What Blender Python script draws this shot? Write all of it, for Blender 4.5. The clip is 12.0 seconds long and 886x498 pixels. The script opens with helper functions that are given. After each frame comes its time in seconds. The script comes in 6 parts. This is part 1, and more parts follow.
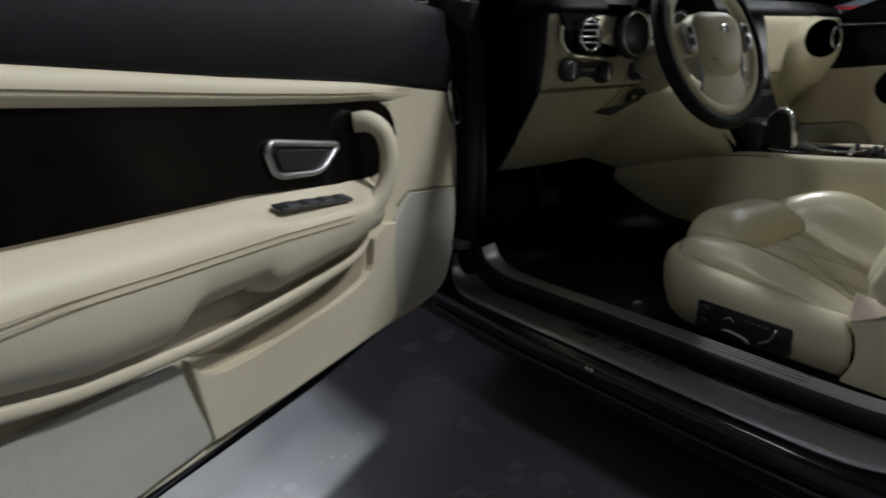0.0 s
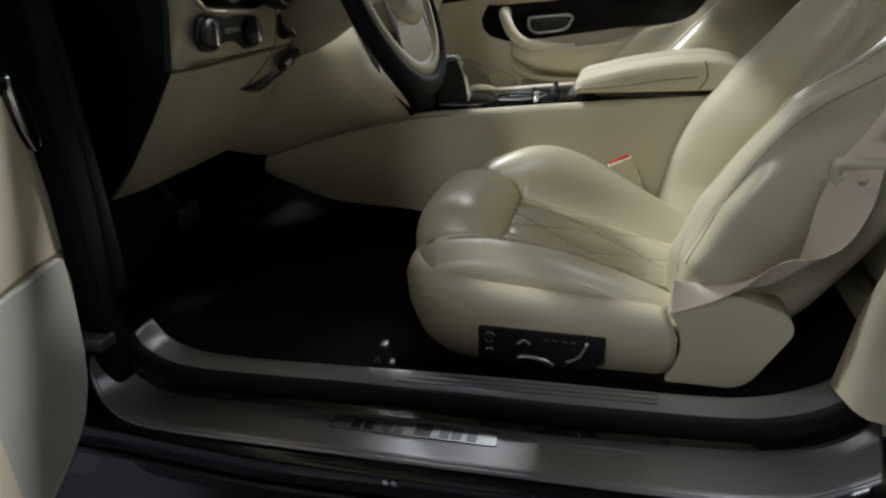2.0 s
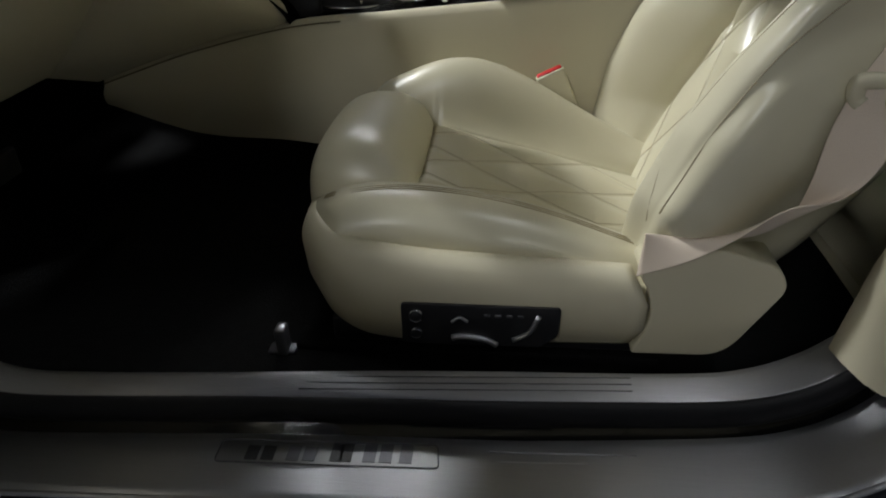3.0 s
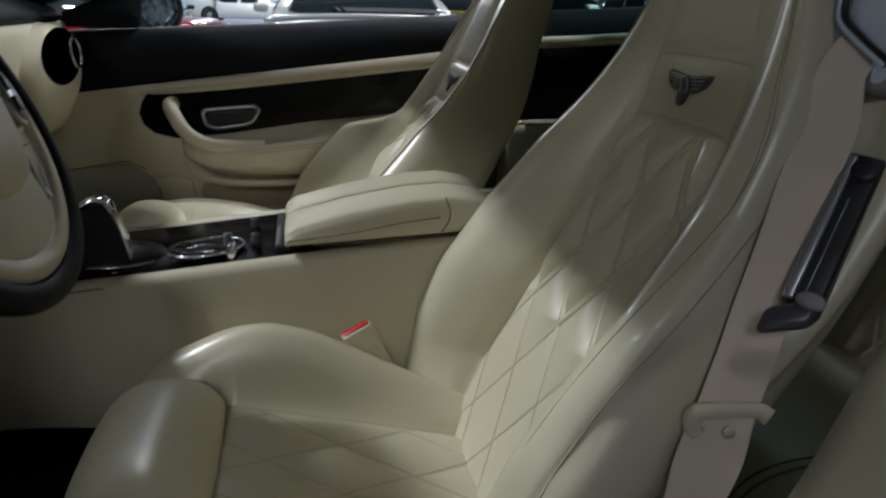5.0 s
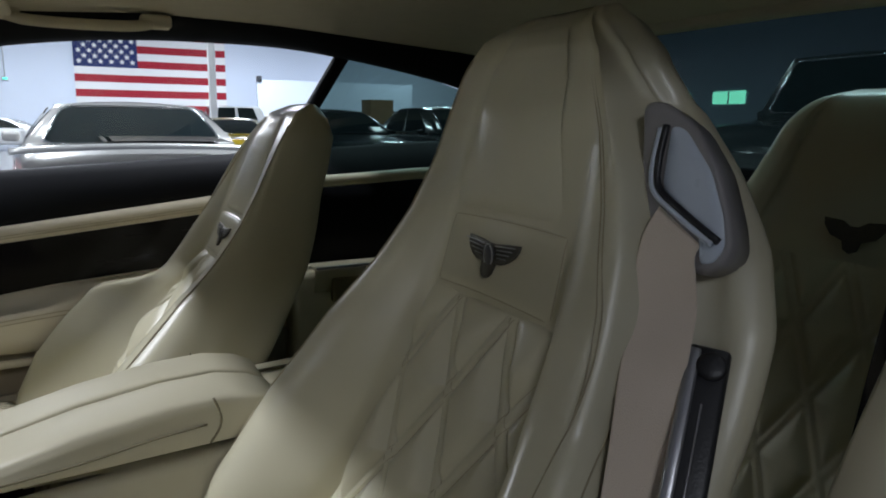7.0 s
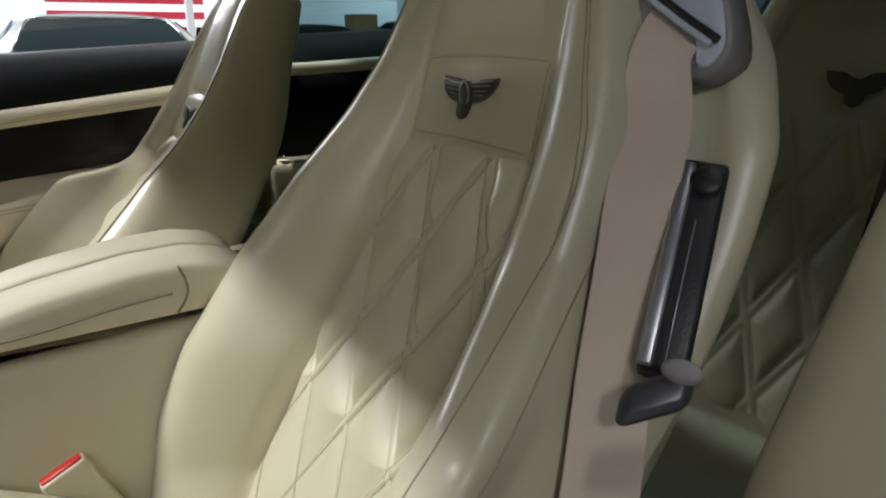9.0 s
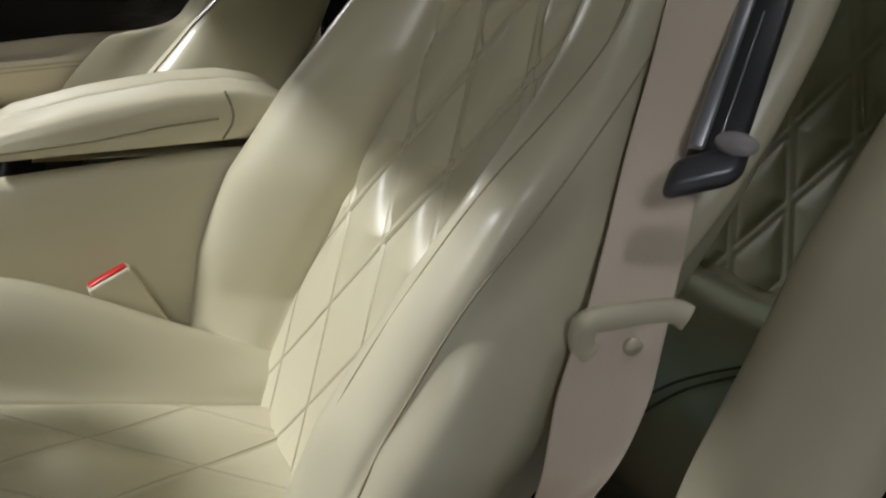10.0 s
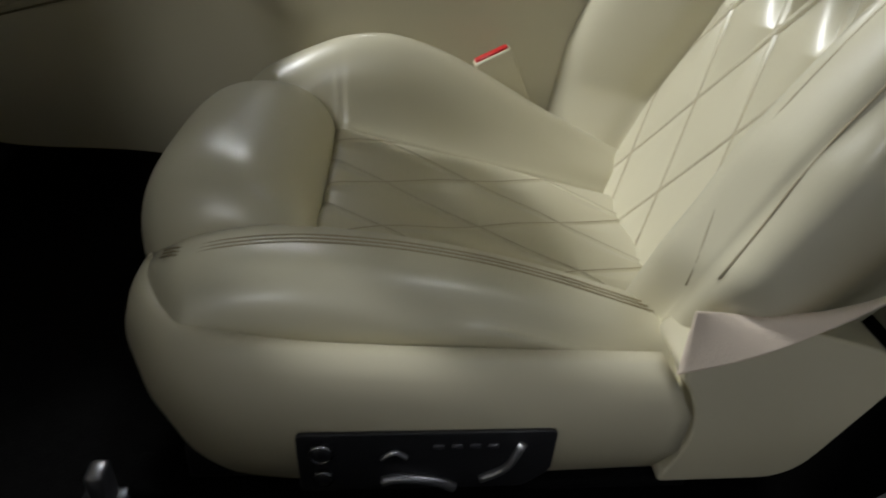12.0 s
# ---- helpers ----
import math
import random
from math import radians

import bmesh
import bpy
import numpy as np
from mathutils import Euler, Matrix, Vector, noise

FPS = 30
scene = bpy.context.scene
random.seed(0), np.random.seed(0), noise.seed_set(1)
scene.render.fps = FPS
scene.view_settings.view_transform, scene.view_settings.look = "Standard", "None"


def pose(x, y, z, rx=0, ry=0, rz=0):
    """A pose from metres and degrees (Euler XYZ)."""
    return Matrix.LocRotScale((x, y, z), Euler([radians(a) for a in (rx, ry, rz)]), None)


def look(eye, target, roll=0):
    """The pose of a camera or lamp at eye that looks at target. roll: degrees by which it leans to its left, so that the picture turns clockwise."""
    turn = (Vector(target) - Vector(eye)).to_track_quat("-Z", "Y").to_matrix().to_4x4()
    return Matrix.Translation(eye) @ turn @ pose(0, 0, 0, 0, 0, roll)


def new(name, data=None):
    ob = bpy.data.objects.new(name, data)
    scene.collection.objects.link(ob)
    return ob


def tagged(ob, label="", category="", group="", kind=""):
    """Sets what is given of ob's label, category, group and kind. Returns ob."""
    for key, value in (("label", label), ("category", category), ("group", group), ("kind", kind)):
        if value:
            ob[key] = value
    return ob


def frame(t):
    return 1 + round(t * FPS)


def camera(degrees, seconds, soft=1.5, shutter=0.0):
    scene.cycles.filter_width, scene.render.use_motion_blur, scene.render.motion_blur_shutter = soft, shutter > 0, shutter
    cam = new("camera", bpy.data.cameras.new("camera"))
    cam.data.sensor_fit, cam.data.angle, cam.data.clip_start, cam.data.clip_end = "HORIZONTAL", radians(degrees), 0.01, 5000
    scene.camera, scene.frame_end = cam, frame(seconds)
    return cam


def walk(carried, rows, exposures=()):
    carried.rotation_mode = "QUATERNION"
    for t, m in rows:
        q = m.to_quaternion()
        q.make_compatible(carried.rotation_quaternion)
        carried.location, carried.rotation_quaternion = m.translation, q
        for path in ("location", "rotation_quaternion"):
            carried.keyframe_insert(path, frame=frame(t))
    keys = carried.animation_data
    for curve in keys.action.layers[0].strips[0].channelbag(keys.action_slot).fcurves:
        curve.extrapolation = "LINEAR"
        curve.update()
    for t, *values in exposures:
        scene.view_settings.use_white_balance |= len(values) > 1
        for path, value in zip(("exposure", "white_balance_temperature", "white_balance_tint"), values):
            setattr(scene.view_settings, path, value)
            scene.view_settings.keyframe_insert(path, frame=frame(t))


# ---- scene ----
cam = camera(65.5, 12.0, soft=1.9, shutter=0.25)
PATH = [
    (0, (-0.067, -0.03, 0.913), (1.104, 1.466, 0.286), 0.1),
    (0.5, (0.055, 0.115, 0.881), (1.531, 1.294, 0.223), -3.0),
    (1, (0.162, 0.26, 0.904), (1.808, 1.157, 0.207), -3.6),
    (1.5, (0.205, 0.397, 0.917), (1.938, 1.089, 0.198), -0.9),
    (2, (0.243, 0.495, 0.902), (2.02, 0.977, 0.121), -1.7),
    (2.5, (0.367, 0.559, 0.861), (2.089, 0.82, -0.121), -0.4),
    (4.5, (0.694, 0.58, 0.932), (2.489, 0.431, 0.062), -0.4),
    (5, (0.703, 0.566, 0.994), (2.546, 0.186, 0.317), 1.2),
    (5.5, (0.729, 0.565, 1.032), (2.58, 0.01, 0.519), 0.5),
    (6, (0.774, 0.571, 1.058), (2.6, -0.14, 0.658), 1.2),
    (6.5, (0.854, 0.527, 1.047), (2.615, -0.37, 0.736), 0.3),
    (8.5, (0.924, 0.452, 0.997), (2.604, -0.516, 0.505), 0.2),
    (9, (0.919, 0.451, 0.947), (2.592, -0.484, 0.375), -0.5),
    (9.5, (0.908, 0.463, 0.913), (2.572, -0.429, 0.252), -0.3),
    (10, (0.892, 0.476, 0.841), (2.55, -0.354, 0.09), 2.8),
    (10.5, (0.894, 0.491, 0.811), (2.539, -0.216, -0.081), 2.3),
    (11, (0.899, 0.497, 0.793), (2.561, 0.013, -0.209), 3.0),
    (11.5, (0.866, 0.529, 0.787), (2.537, 0.265, -0.28), 1.3),
    (12, (0.818, 0.614, 0.752), (2.512, 0.501, -0.305), 1.8),
]
EXPOSURES = [(0, -0.66, 6500, 10), (0.6, -0.30, 6500, 10), (1.5, -0.13, 6500, 10), (2.5, -0.16, 6500, 10), (4.5, -0.72, 6350, 10), (5.5, -0.87, 6000, 13), (6.5, -0.79, 6000, 13), (8.5, 0.03, 6600, 12), (9.5, -0.01, 6600, 12), (10.5, -0.19, 6550, 11), (11, -0.26, 6500, 11), (12, -0.38, 6500, 10)]
walk(cam, [(t, look(eye, target, roll)) for t, eye, target, roll in PATH], EXPOSURES)

# ---- light: a closed hall with rows of LED high bays, plus added fill lamps ----
world = bpy.data.worlds.new("hall_air")
world.use_nodes = True
world.node_tree.nodes["Background"].inputs[0].default_value = (0.8, 0.9, 1.0, 1)
world.node_tree.nodes["Background"].inputs[1].default_value = 0.02
scene.world = world


def bay_or_fill(x, y, z, sx, sy, watts, colour=(0.95, 0.98, 1.0), aim=None):
    lamp = bpy.data.lights.new("bay_or_fill_light", "AREA")
    lamp.shape, lamp.size, lamp.size_y, lamp.energy, lamp.color = "RECTANGLE", sx, sy, watts, colour
    ob = new("bay_or_fill_light", lamp)
    ob.matrix_world = look((x, y, z), aim if aim else (x, y, 0))
    return ob


HALL_LAMPS = [  # x, y, z, size x, size y, watts
    (2.8, 6.2, 7.2, 0.8, 0.8, 1150),
    (4.8, -2.5, 7.2, 1.2, 0.8, 980),
    # added weak lamp that only gives the sill plates their sheen
    (-0.1, -2.0, 7.2, 1.0, 0.6, 65),
    (-9.0, 4.0, 7.2, 4.0, 2.0, 440),
    # added low fill through the windscreen for seat heads and upper backrests
    (2.5, 28.5, 5.0, 6.0, 1.5, 3300),
    (7.5, -5.0, 7.2, 1.0, 1.0, 160),
    (2.6, 11.6, 7.2, 3.0, 1.0, 150),
    (9.0, 1.5, 7.2, 1.5, 1.0, 240),
    (14, 4.0, 7.2, 3.0, 1.0, 600),
    (14, -8.0, 7.2, 3.0, 1.0, 550),
    (26, 2.0, 7.2, 3.0, 1.0, 1300),
    (26, -12.0, 7.2, 3.0, 1.0, 1500),
    (38, 2.0, 7.2, 3.0, 1.0, 1900),
    (38, -8.0, 7.2, 3.0, 1.0, 1900),
    (38, -20.0, 7.2, 3.0, 1.0, 2400),
]
for lx, ly, lz, lsx, lsy, lw in HALL_LAMPS:
    bay_or_fill(lx, ly, lz, lsx, lsy, lw)

# ---- materials ----


def material(name, colour, rough=0.5, metal=0.0, vary=0.12, scale=6.0, grain=0.0, grain_scale=400.0, coat=0.0, coat_rough=0.06,
             stretch=(1, 1, 1), spec=0.5, rough_vary=0.08, sheen=0.0, creases=0.0):
    """A principled surface with broad colour variation, uneven gloss and fine relief at real-world size."""
    m = bpy.data.materials.new(name)
    m.use_nodes = True
    nt = m.node_tree
    b = nt.nodes["Principled BSDF"]
    b.inputs["Metallic"].default_value = metal
    b.inputs["Specular IOR Level"].default_value = spec
    b.inputs["Coat Weight"].default_value = coat
    b.inputs["Coat Roughness"].default_value = coat_rough
    b.inputs["Sheen Weight"].default_value = sheen
    co = nt.nodes.new("ShaderNodeTexCoord")
    mp = nt.nodes.new("ShaderNodeMapping")
    mp.inputs["Scale"].default_value = stretch
    nt.links.new(co.outputs["Object"], mp.inputs["Vector"])
    n1 = nt.nodes.new("ShaderNodeTexNoise")
    n1.inputs["Scale"].default_value = scale
    n1.inputs["Detail"].default_value = 6
    nt.links.new(mp.outputs["Vector"], n1.inputs["Vector"])
    ramp = nt.nodes.new("ShaderNodeMapRange")
    ramp.inputs["To Min"].default_value, ramp.inputs["To Max"].default_value = 1 - vary, 1 + vary
    nt.links.new(n1.outputs["Fac"], ramp.inputs["Value"])
    mul = nt.nodes.new("ShaderNodeVectorMath")
    mul.operation = "SCALE"
    mul.inputs[0].default_value = colour
    nt.links.new(ramp.outputs["Result"], mul.inputs["Scale"])
    nt.links.new(mul.outputs["Vector"], b.inputs["Base Color"])
    n2 = nt.nodes.new("ShaderNodeTexNoise")
    n2.inputs["Scale"].default_value = scale * 5
    n2.inputs["Detail"].default_value = 4
    nt.links.new(mp.outputs["Vector"], n2.inputs["Vector"])
    rr = nt.nodes.new("ShaderNodeMapRange")
    rr.inputs["To Min"].default_value, rr.inputs["To Max"].default_value = max(0.02, rough - rough_vary), rough + rough_vary
    nt.links.new(n2.outputs["Fac"], rr.inputs["Value"])
    nt.links.new(rr.outputs["Result"], b.inputs["Roughness"])
    last = None
    if grain > 0:
        v = nt.nodes.new("ShaderNodeTexVoronoi")
        v.inputs["Scale"].default_value = grain_scale
        nt.links.new(mp.outputs["Vector"], v.inputs["Vector"])
        bp = nt.nodes.new("ShaderNodeBump")
        bp.inputs["Strength"].default_value = grain
        bp.inputs["Distance"].default_value = 0.0006
        nt.links.new(v.outputs["Distance"], bp.inputs["Height"])
        last = bp
    if creases > 0:
        n3 = nt.nodes.new("ShaderNodeTexNoise")
        n3.inputs["Scale"].default_value = 14
        n3.inputs["Detail"].default_value = 5
        n3.inputs["Distortion"].default_value = 1.2
        nt.links.new(co.outputs["Object"], n3.inputs["Vector"])
        b2 = nt.nodes.new("ShaderNodeBump")
        b2.inputs["Strength"].default_value = creases
        b2.inputs["Distance"].default_value = 0.006
        nt.links.new(n3.outputs["Fac"], b2.inputs["Height"])
        if last:
            nt.links.new(last.outputs["Normal"], b2.inputs["Normal"])
        last = b2
    if last:
        nt.links.new(last.outputs["Normal"], b.inputs["Normal"])
    return m


def glass(name, tint, gloss=1.0):
    m = bpy.data.materials.new(name)
    m.use_nodes = True
    nt = m.node_tree
    nt.nodes.clear()
    out = nt.nodes.new("ShaderNodeOutputMaterial")
    mix = nt.nodes.new("ShaderNodeMixShader")
    fr = nt.nodes.new("ShaderNodeFresnel")
    fr.inputs["IOR"].default_value = 1.5
    tr = nt.nodes.new("ShaderNodeBsdfTransparent")
    tr.inputs["Color"].default_value = (*tint, 1)
    gl = nt.nodes.new("ShaderNodeBsdfGlossy")
    gl.inputs["Roughness"].default_value = 0.02
    gl.inputs["Color"].default_value = (gloss, gloss, gloss, 1)
    nt.links.new(fr.outputs[0], mix.inputs[0])
    nt.links.new(tr.outputs[0], mix.inputs[1])
    nt.links.new(gl.outputs[0], mix.inputs[2])
    nt.links.new(mix.outputs[0], out.inputs[0])
    return m


def glowing(name, colour, strength):
    m = bpy.data.materials.new(name)
    m.use_nodes = True
    nt = m.node_tree
    nt.nodes.clear()
    out = nt.nodes.new("ShaderNodeOutputMaterial")
    e = nt.nodes.new("ShaderNodeEmission")
    e.inputs[0].default_value, e.inputs[1].default_value = (*colour, 1), strength
    nt.links.new(e.outputs[0], out.inputs[0])
    return m


LEATHER = material("cream_leather", (0.590, 0.550, 0.398), 0.36, vary=0.05, scale=5, spec=0.55, rough_vary=0.04, grain=0.10, grain_scale=900, coat=0.34, coat_rough=0.24)
QUILT = material("quilted_leather", (0.590, 0.550, 0.398), 0.42, vary=0.05, scale=7, spec=0.5, rough_vary=0.04, grain=0.10, grain_scale=900, coat=0.30, coat_rough=0.25)
TRIM = material("cream_trim_leather", (0.57, 0.525, 0.378), 0.46, vary=0.04, scale=4)
DOORSKIN = material("door_leather", (0.60, 0.54, 0.41), 0.55, vary=0.04, scale=4)
STITCH = material("stitch_thread", (0.37, 0.32, 0.21), 0.7, vary=0.1)
QUILTSTITCH = material("cream_stitch_thread", (0.44, 0.39, 0.27), 0.7, vary=0.1)
# darker door tone with the pocket's shade put into the colour
POCKET = material("painted_pocket_shade", (0.36, 0.30, 0.21), 0.8, vary=0.08)
# dark tone that carries the shade of seams, seat crease and cubby
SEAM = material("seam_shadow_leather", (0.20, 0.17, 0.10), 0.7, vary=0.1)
BLACK = material("black_leather", (0.006, 0.0066, 0.0085), 0.6, vary=0.2, grain=0.3, grain_scale=800, spec=0.15)
RUBBER = material("black_rubber_seal", (0.004, 0.004, 0.005), 0.6, vary=0.2, spec=0.25)
PLASTIC = material("black_plastic", (0.015, 0.015, 0.017), 0.4, vary=0.2, grain=0.2)
VENEER = material("dark_veneer", (0.0035, 0.0028, 0.003), 0.16, vary=0.6, scale=12, coat=0.0, spec=0.14, stretch=(1, 0.2, 3))
CHROME = material("chrome", (0.75, 0.76, 0.78), 0.12, metal=1.0, vary=0.04, rough_vary=0.04)
SATIN = material("satin_silver", (0.42, 0.42, 0.44), 0.33, metal=0.85, vary=0.06)
GUIDEGREY = material("grey_guide_plastic", (0.29, 0.275, 0.275), 0.42, vary=0.06)
DISH = material("silver_grey_plastic", (0.58, 0.64, 0.73), 0.30, metal=0.0, vary=0.06)
GUNMETAL = material("gunmetal_paint", (0.10, 0.10, 0.11), 0.35, metal=0.6, vary=0.08)
BRUSHED = material("brushed_steel", (0.42, 0.42, 0.43), 0.38, metal=1.0, vary=0.10, scale=30, stretch=(30, 0.6, 30), rough_vary=0.12, grain=0.35, grain_scale=40)
_b = BRUSHED.node_tree.nodes["Principled BSDF"]
_across = BRUSHED.node_tree.nodes.new("ShaderNodeCombineXYZ")
_across.inputs[0].default_value = 1.0
BRUSHED.node_tree.links.new(_across.outputs[0], _b.inputs["Tangent"])
_b.inputs["Anisotropic"].default_value = 0.8
MIRRORPLATE = material("polished_plate", (0.26, 0.26, 0.26), 0.30, metal=1.0, vary=0.05, rough_vary=0.03)
PAINT = material("black_car_paint", (0.005, 0.005, 0.006), 0.18, vary=0.2, coat=0.5, spec=0.3)
BELT = material("greige_webbing", (0.70, 0.590, 0.475), 0.58, vary=0.05, grain=0.6, grain_scale=1200, stretch=(1, 1, 0.4), sheen=0.2)
CARPET = material("black_carpet", (0.008, 0.008, 0.008), 0.95, vary=0.4, scale=60, grain=1.0, grain_scale=300, spec=0.1)
GREYFELT = material("grey_felt", (0.44, 0.435, 0.385), 0.9, vary=0.08, scale=60, grain=0.8, grain_scale=700, spec=0.2)
HEADLINER = material("cream_headliner", (0.56, 0.51, 0.38), 0.95, vary=0.06, scale=30, grain=0.6, grain_scale=800, spec=0.1)
RED = material("red_button", (0.55, 0.02, 0.02), 0.35, vary=0.1)
BADGE = material("dark_badge_metal", (0.09, 0.085, 0.075), 0.4, metal=0.7, vary=0.25, scale=200)
CLEAR = glass("clear_glass", (0.93, 0.97, 0.96))
TINTED = glass("tinted_glass", (0.110, 0.165, 0.158), 0.6)
MIRROR = material("mirror", (0.85, 0.87, 0.88), 0.02, metal=1.0, vary=0.01, rough_vary=0.01)
WALLPAINT = material("white_wall_paint", (0.66, 0.72, 0.85), 0.85, vary=0.04, scale=0.6)
DIMWALL = material("grey_wall_paint", (0.30, 0.32, 0.35), 0.85, vary=0.06, scale=0.6)
CONCRETE = material("polished_concrete", (0.155, 0.160, 0.182), 0.24, vary=0.3, scale=1.3, rough_vary=0.12)
ROOFDECK = material("hall_roof_deck", (0.34, 0.345, 0.355), 0.8, vary=0.1, scale=0.5)
WHITESTEEL = material("white_steel_paint", (0.86, 0.86, 0.87), 0.5, vary=0.04)
STEEL = material("grey_steel_paint", (0.55, 0.57, 0.60), 0.6, vary=0.05)
DARKSTEEL = material("dark_steel_paint", (0.03, 0.035, 0.045), 0.5, vary=0.1)
FLAGRED = material("flag_red", (0.33, 0.008, 0.025), 0.85, vary=0.08, scale=2)
FLAGWHITE = material("flag_white", (0.78, 0.78, 0.80), 0.85, vary=0.04, scale=2)
FLAGBLUE = material("flag_blue", (0.01, 0.025, 0.13), 0.85, vary=0.1, scale=2)
TYRE = material("tyre_rubber", (0.012, 0.012, 0.012), 0.8, vary=0.2)
DARKGLASS = material("dark_car_glass", (0.01, 0.016, 0.018), 0.06, vary=0.2, spec=0.8, rough_vary=0.02)
WINDOWGLOW = glowing("daylit_panes", (0.35, 1.0, 0.66), 7.0)


def car_paint(name, colour, metal=0.0, rough=0.25):
    return material(name, colour, rough, metal=metal, vary=0.05, coat=1.0, rough_vary=0.01)

# ---- mesh tools ----
PLACE = {}


def mesh_from(verts, faces, smooth=True):
    me = bpy.data.meshes.new("m")
    me.from_pydata([tuple(map(float, v)) for v in verts], [], faces)
    if smooth:
        me.polygons.foreach_set("use_smooth", [True] * len(me.polygons))
    me.update()
    return me


def grid_mesh(P, closed_u=False, closed_v=False, caps=False, flip=False):
    """A mesh over an array of points P[v][u]."""
    P = np.asarray(P, float)
    nv, nu = P.shape[:2]
    faces = []
    for j in range(nv if closed_v else nv - 1):
        k = (j + 1) % nv
        for i in range(nu if closed_u else nu - 1):
            h = (i + 1) % nu
            q = (j * nu + i, j * nu + h, k * nu + h, k * nu + i)
            faces.append(q[::-1] if flip else q)
    if caps:
        a, b = list(range(nu)), [(nv - 1) * nu + i for i in range(nu)]
        faces.append(a if flip else a[::-1])
        faces.append(b[::-1] if flip else b)
    return mesh_from(P.reshape(-1, 3), faces)


def spline(pts, n, closed=False):
    """n points on a Catmull-Rom curve through pts."""
    p = np.asarray(pts, float)
    k = len(p)
    seg = k if closed else k - 1
    out = []
    for t in np.linspace(0, seg, n, endpoint=not closed):
        i = min(int(t), seg - 1)
        f = t - i
        if closed:
            a, b, c, d = p[(i - 1) % k], p[i % k], p[(i + 1) % k], p[(i + 2) % k]
        else:
            b, c = p[i], p[i + 1]
            a = p[i - 1] if i > 0 else 2 * b - c
            d = p[i + 2] if i + 2 < k else 2 * c - b
        out.append(0.5 * ((2 * b) + (c - a) * f + (2 * a - 5 * b + 4 * c - d) * f * f + (3 * b - a - 3 * c + d) * f ** 3))
    return np.array(out)


def smooth01(t):
    t = np.clip(t, 0, 1)
    return t * t * (3 - 2 * t)


def sweep_mesh(path, profile, up=(0, 0, 1), caps=True, closed=False):
    """A closed profile of (side, up) offsets carried along a path."""
    path = np.asarray(path, float)
    up = np.asarray(up, float)
    P = []
    n = len(path)
    for i in range(n):
        if closed:
            t = path[(i + 1) % n] - path[i - 1]
        else:
            t = path[min(i + 1, n - 1)] - path[max(i - 1, 0)]
        t = t / np.linalg.norm(t)
        s = np.cross(t, up)
        s /= np.linalg.norm(s)
        w = np.cross(s, t)
        P.append([path[i] + a * s + b * w for a, b in profile])
    return grid_mesh(P, closed_u=True, closed_v=closed, caps=caps and not closed)


def tube_mesh(path, r, n=10, closed=False, up=(0.13, 0.21, 0.97)):
    prof = [(r * math.cos(a), r * math.sin(a)) for a in np.linspace(0, 2 * math.pi, n, endpoint=False)]
    return sweep_mesh(path, prof, up, closed=closed)


def bm_mesh(bm, smooth=True):
    bmesh.ops.recalc_face_normals(bm, faces=bm.faces)
    me = bpy.data.meshes.new("m")
    bm.to_mesh(me)
    bm.free()
    if smooth:
        me.polygons.foreach_set("use_smooth", [True] * len(me.polygons))
    return me


def box_mesh(lo, hi, bevel=0.004, seg=2, m=None):
    bm = bmesh.new()
    bmesh.ops.create_cube(bm, size=1)
    lo, hi = np.array(lo, float), np.array(hi, float)
    for v in bm.verts:
        v.co = Vector((lo + hi) / 2 + np.array(v.co) * (hi - lo))
    if bevel > 0:
        bmesh.ops.bevel(bm, geom=list(bm.edges), offset=bevel, segments=seg, profile=0.5, affect="EDGES", clamp_overlap=True)
    if m is not None:
        bm.transform(m)
    return bm_mesh(bm, smooth=bevel > 0)


def prism_mesh(poly, depth, m=None, bevel=0.003, seg=2):
    """A polygon of (a, b) points in the xy plane, raised by depth along z, rounded, then moved by m."""
    bm = bmesh.new()
    vs = [bm.verts.new((a, b, 0)) for a, b in poly]
    f = bm.faces.new(vs)
    ext = bmesh.ops.extrude_face_region(bm, geom=[f])
    top = [g for g in ext["geom"] if isinstance(g, bmesh.types.BMVert)]
    for v in top:
        v.co.z = depth
    if bevel > 0:
        edges = [e for e in bm.edges if all(v in top for v in e.verts)]
        bmesh.ops.bevel(bm, geom=edges, offset=bevel, segments=seg, profile=0.5, affect="EDGES", clamp_overlap=True)
    if m is not None:
        bm.transform(m)
    return bm_mesh(bm, smooth=False)


def lathe_mesh(profile, n=24, m=None):
    """(radius, height) points turned round z."""
    P = [[(r * math.cos(a), r * math.sin(a), h) for a in np.linspace(0, 2 * math.pi, n, endpoint=False)] for r, h in profile]
    me = grid_mesh(P, closed_u=True, caps=True)
    if m is not None:
        me.transform(m)
    return me


def thing(name, at, label="", category="", group="", kind=""):
    ob = new(name)
    ob.empty_display_size = 0.05
    ob.matrix_world = Matrix.Translation(at) if not isinstance(at, Matrix) else at
    PLACE[ob.name] = ob.matrix_world.copy()
    return tagged(ob, label, category, group, kind)


def part(name, me, mat, parent=None, label=""):
    """One mesh, given in world coordinates, linked under its thing or part."""
    ob = new(name, me)
    me.name = name
    me.materials.append(mat)
    if parent is not None:
        PLACE[ob.name] = PLACE[parent.name]
        me.transform(PLACE[parent.name].inverted())
        ob.parent = parent
    else:
        PLACE[ob.name] = Matrix.Identity(4)
    if label:
        ob["label"] = label
    return ob


def frame_of(origin, xa, ya):
    """A matrix whose x and y axes lie along xa and ya."""
    x = Vector(xa).normalized()
    z = x.cross(Vector(ya)).normalized()
    y = z.cross(x)
    m = Matrix((x, y, z)).transposed().to_4x4()
    m.translation = Vector(origin)
    return m


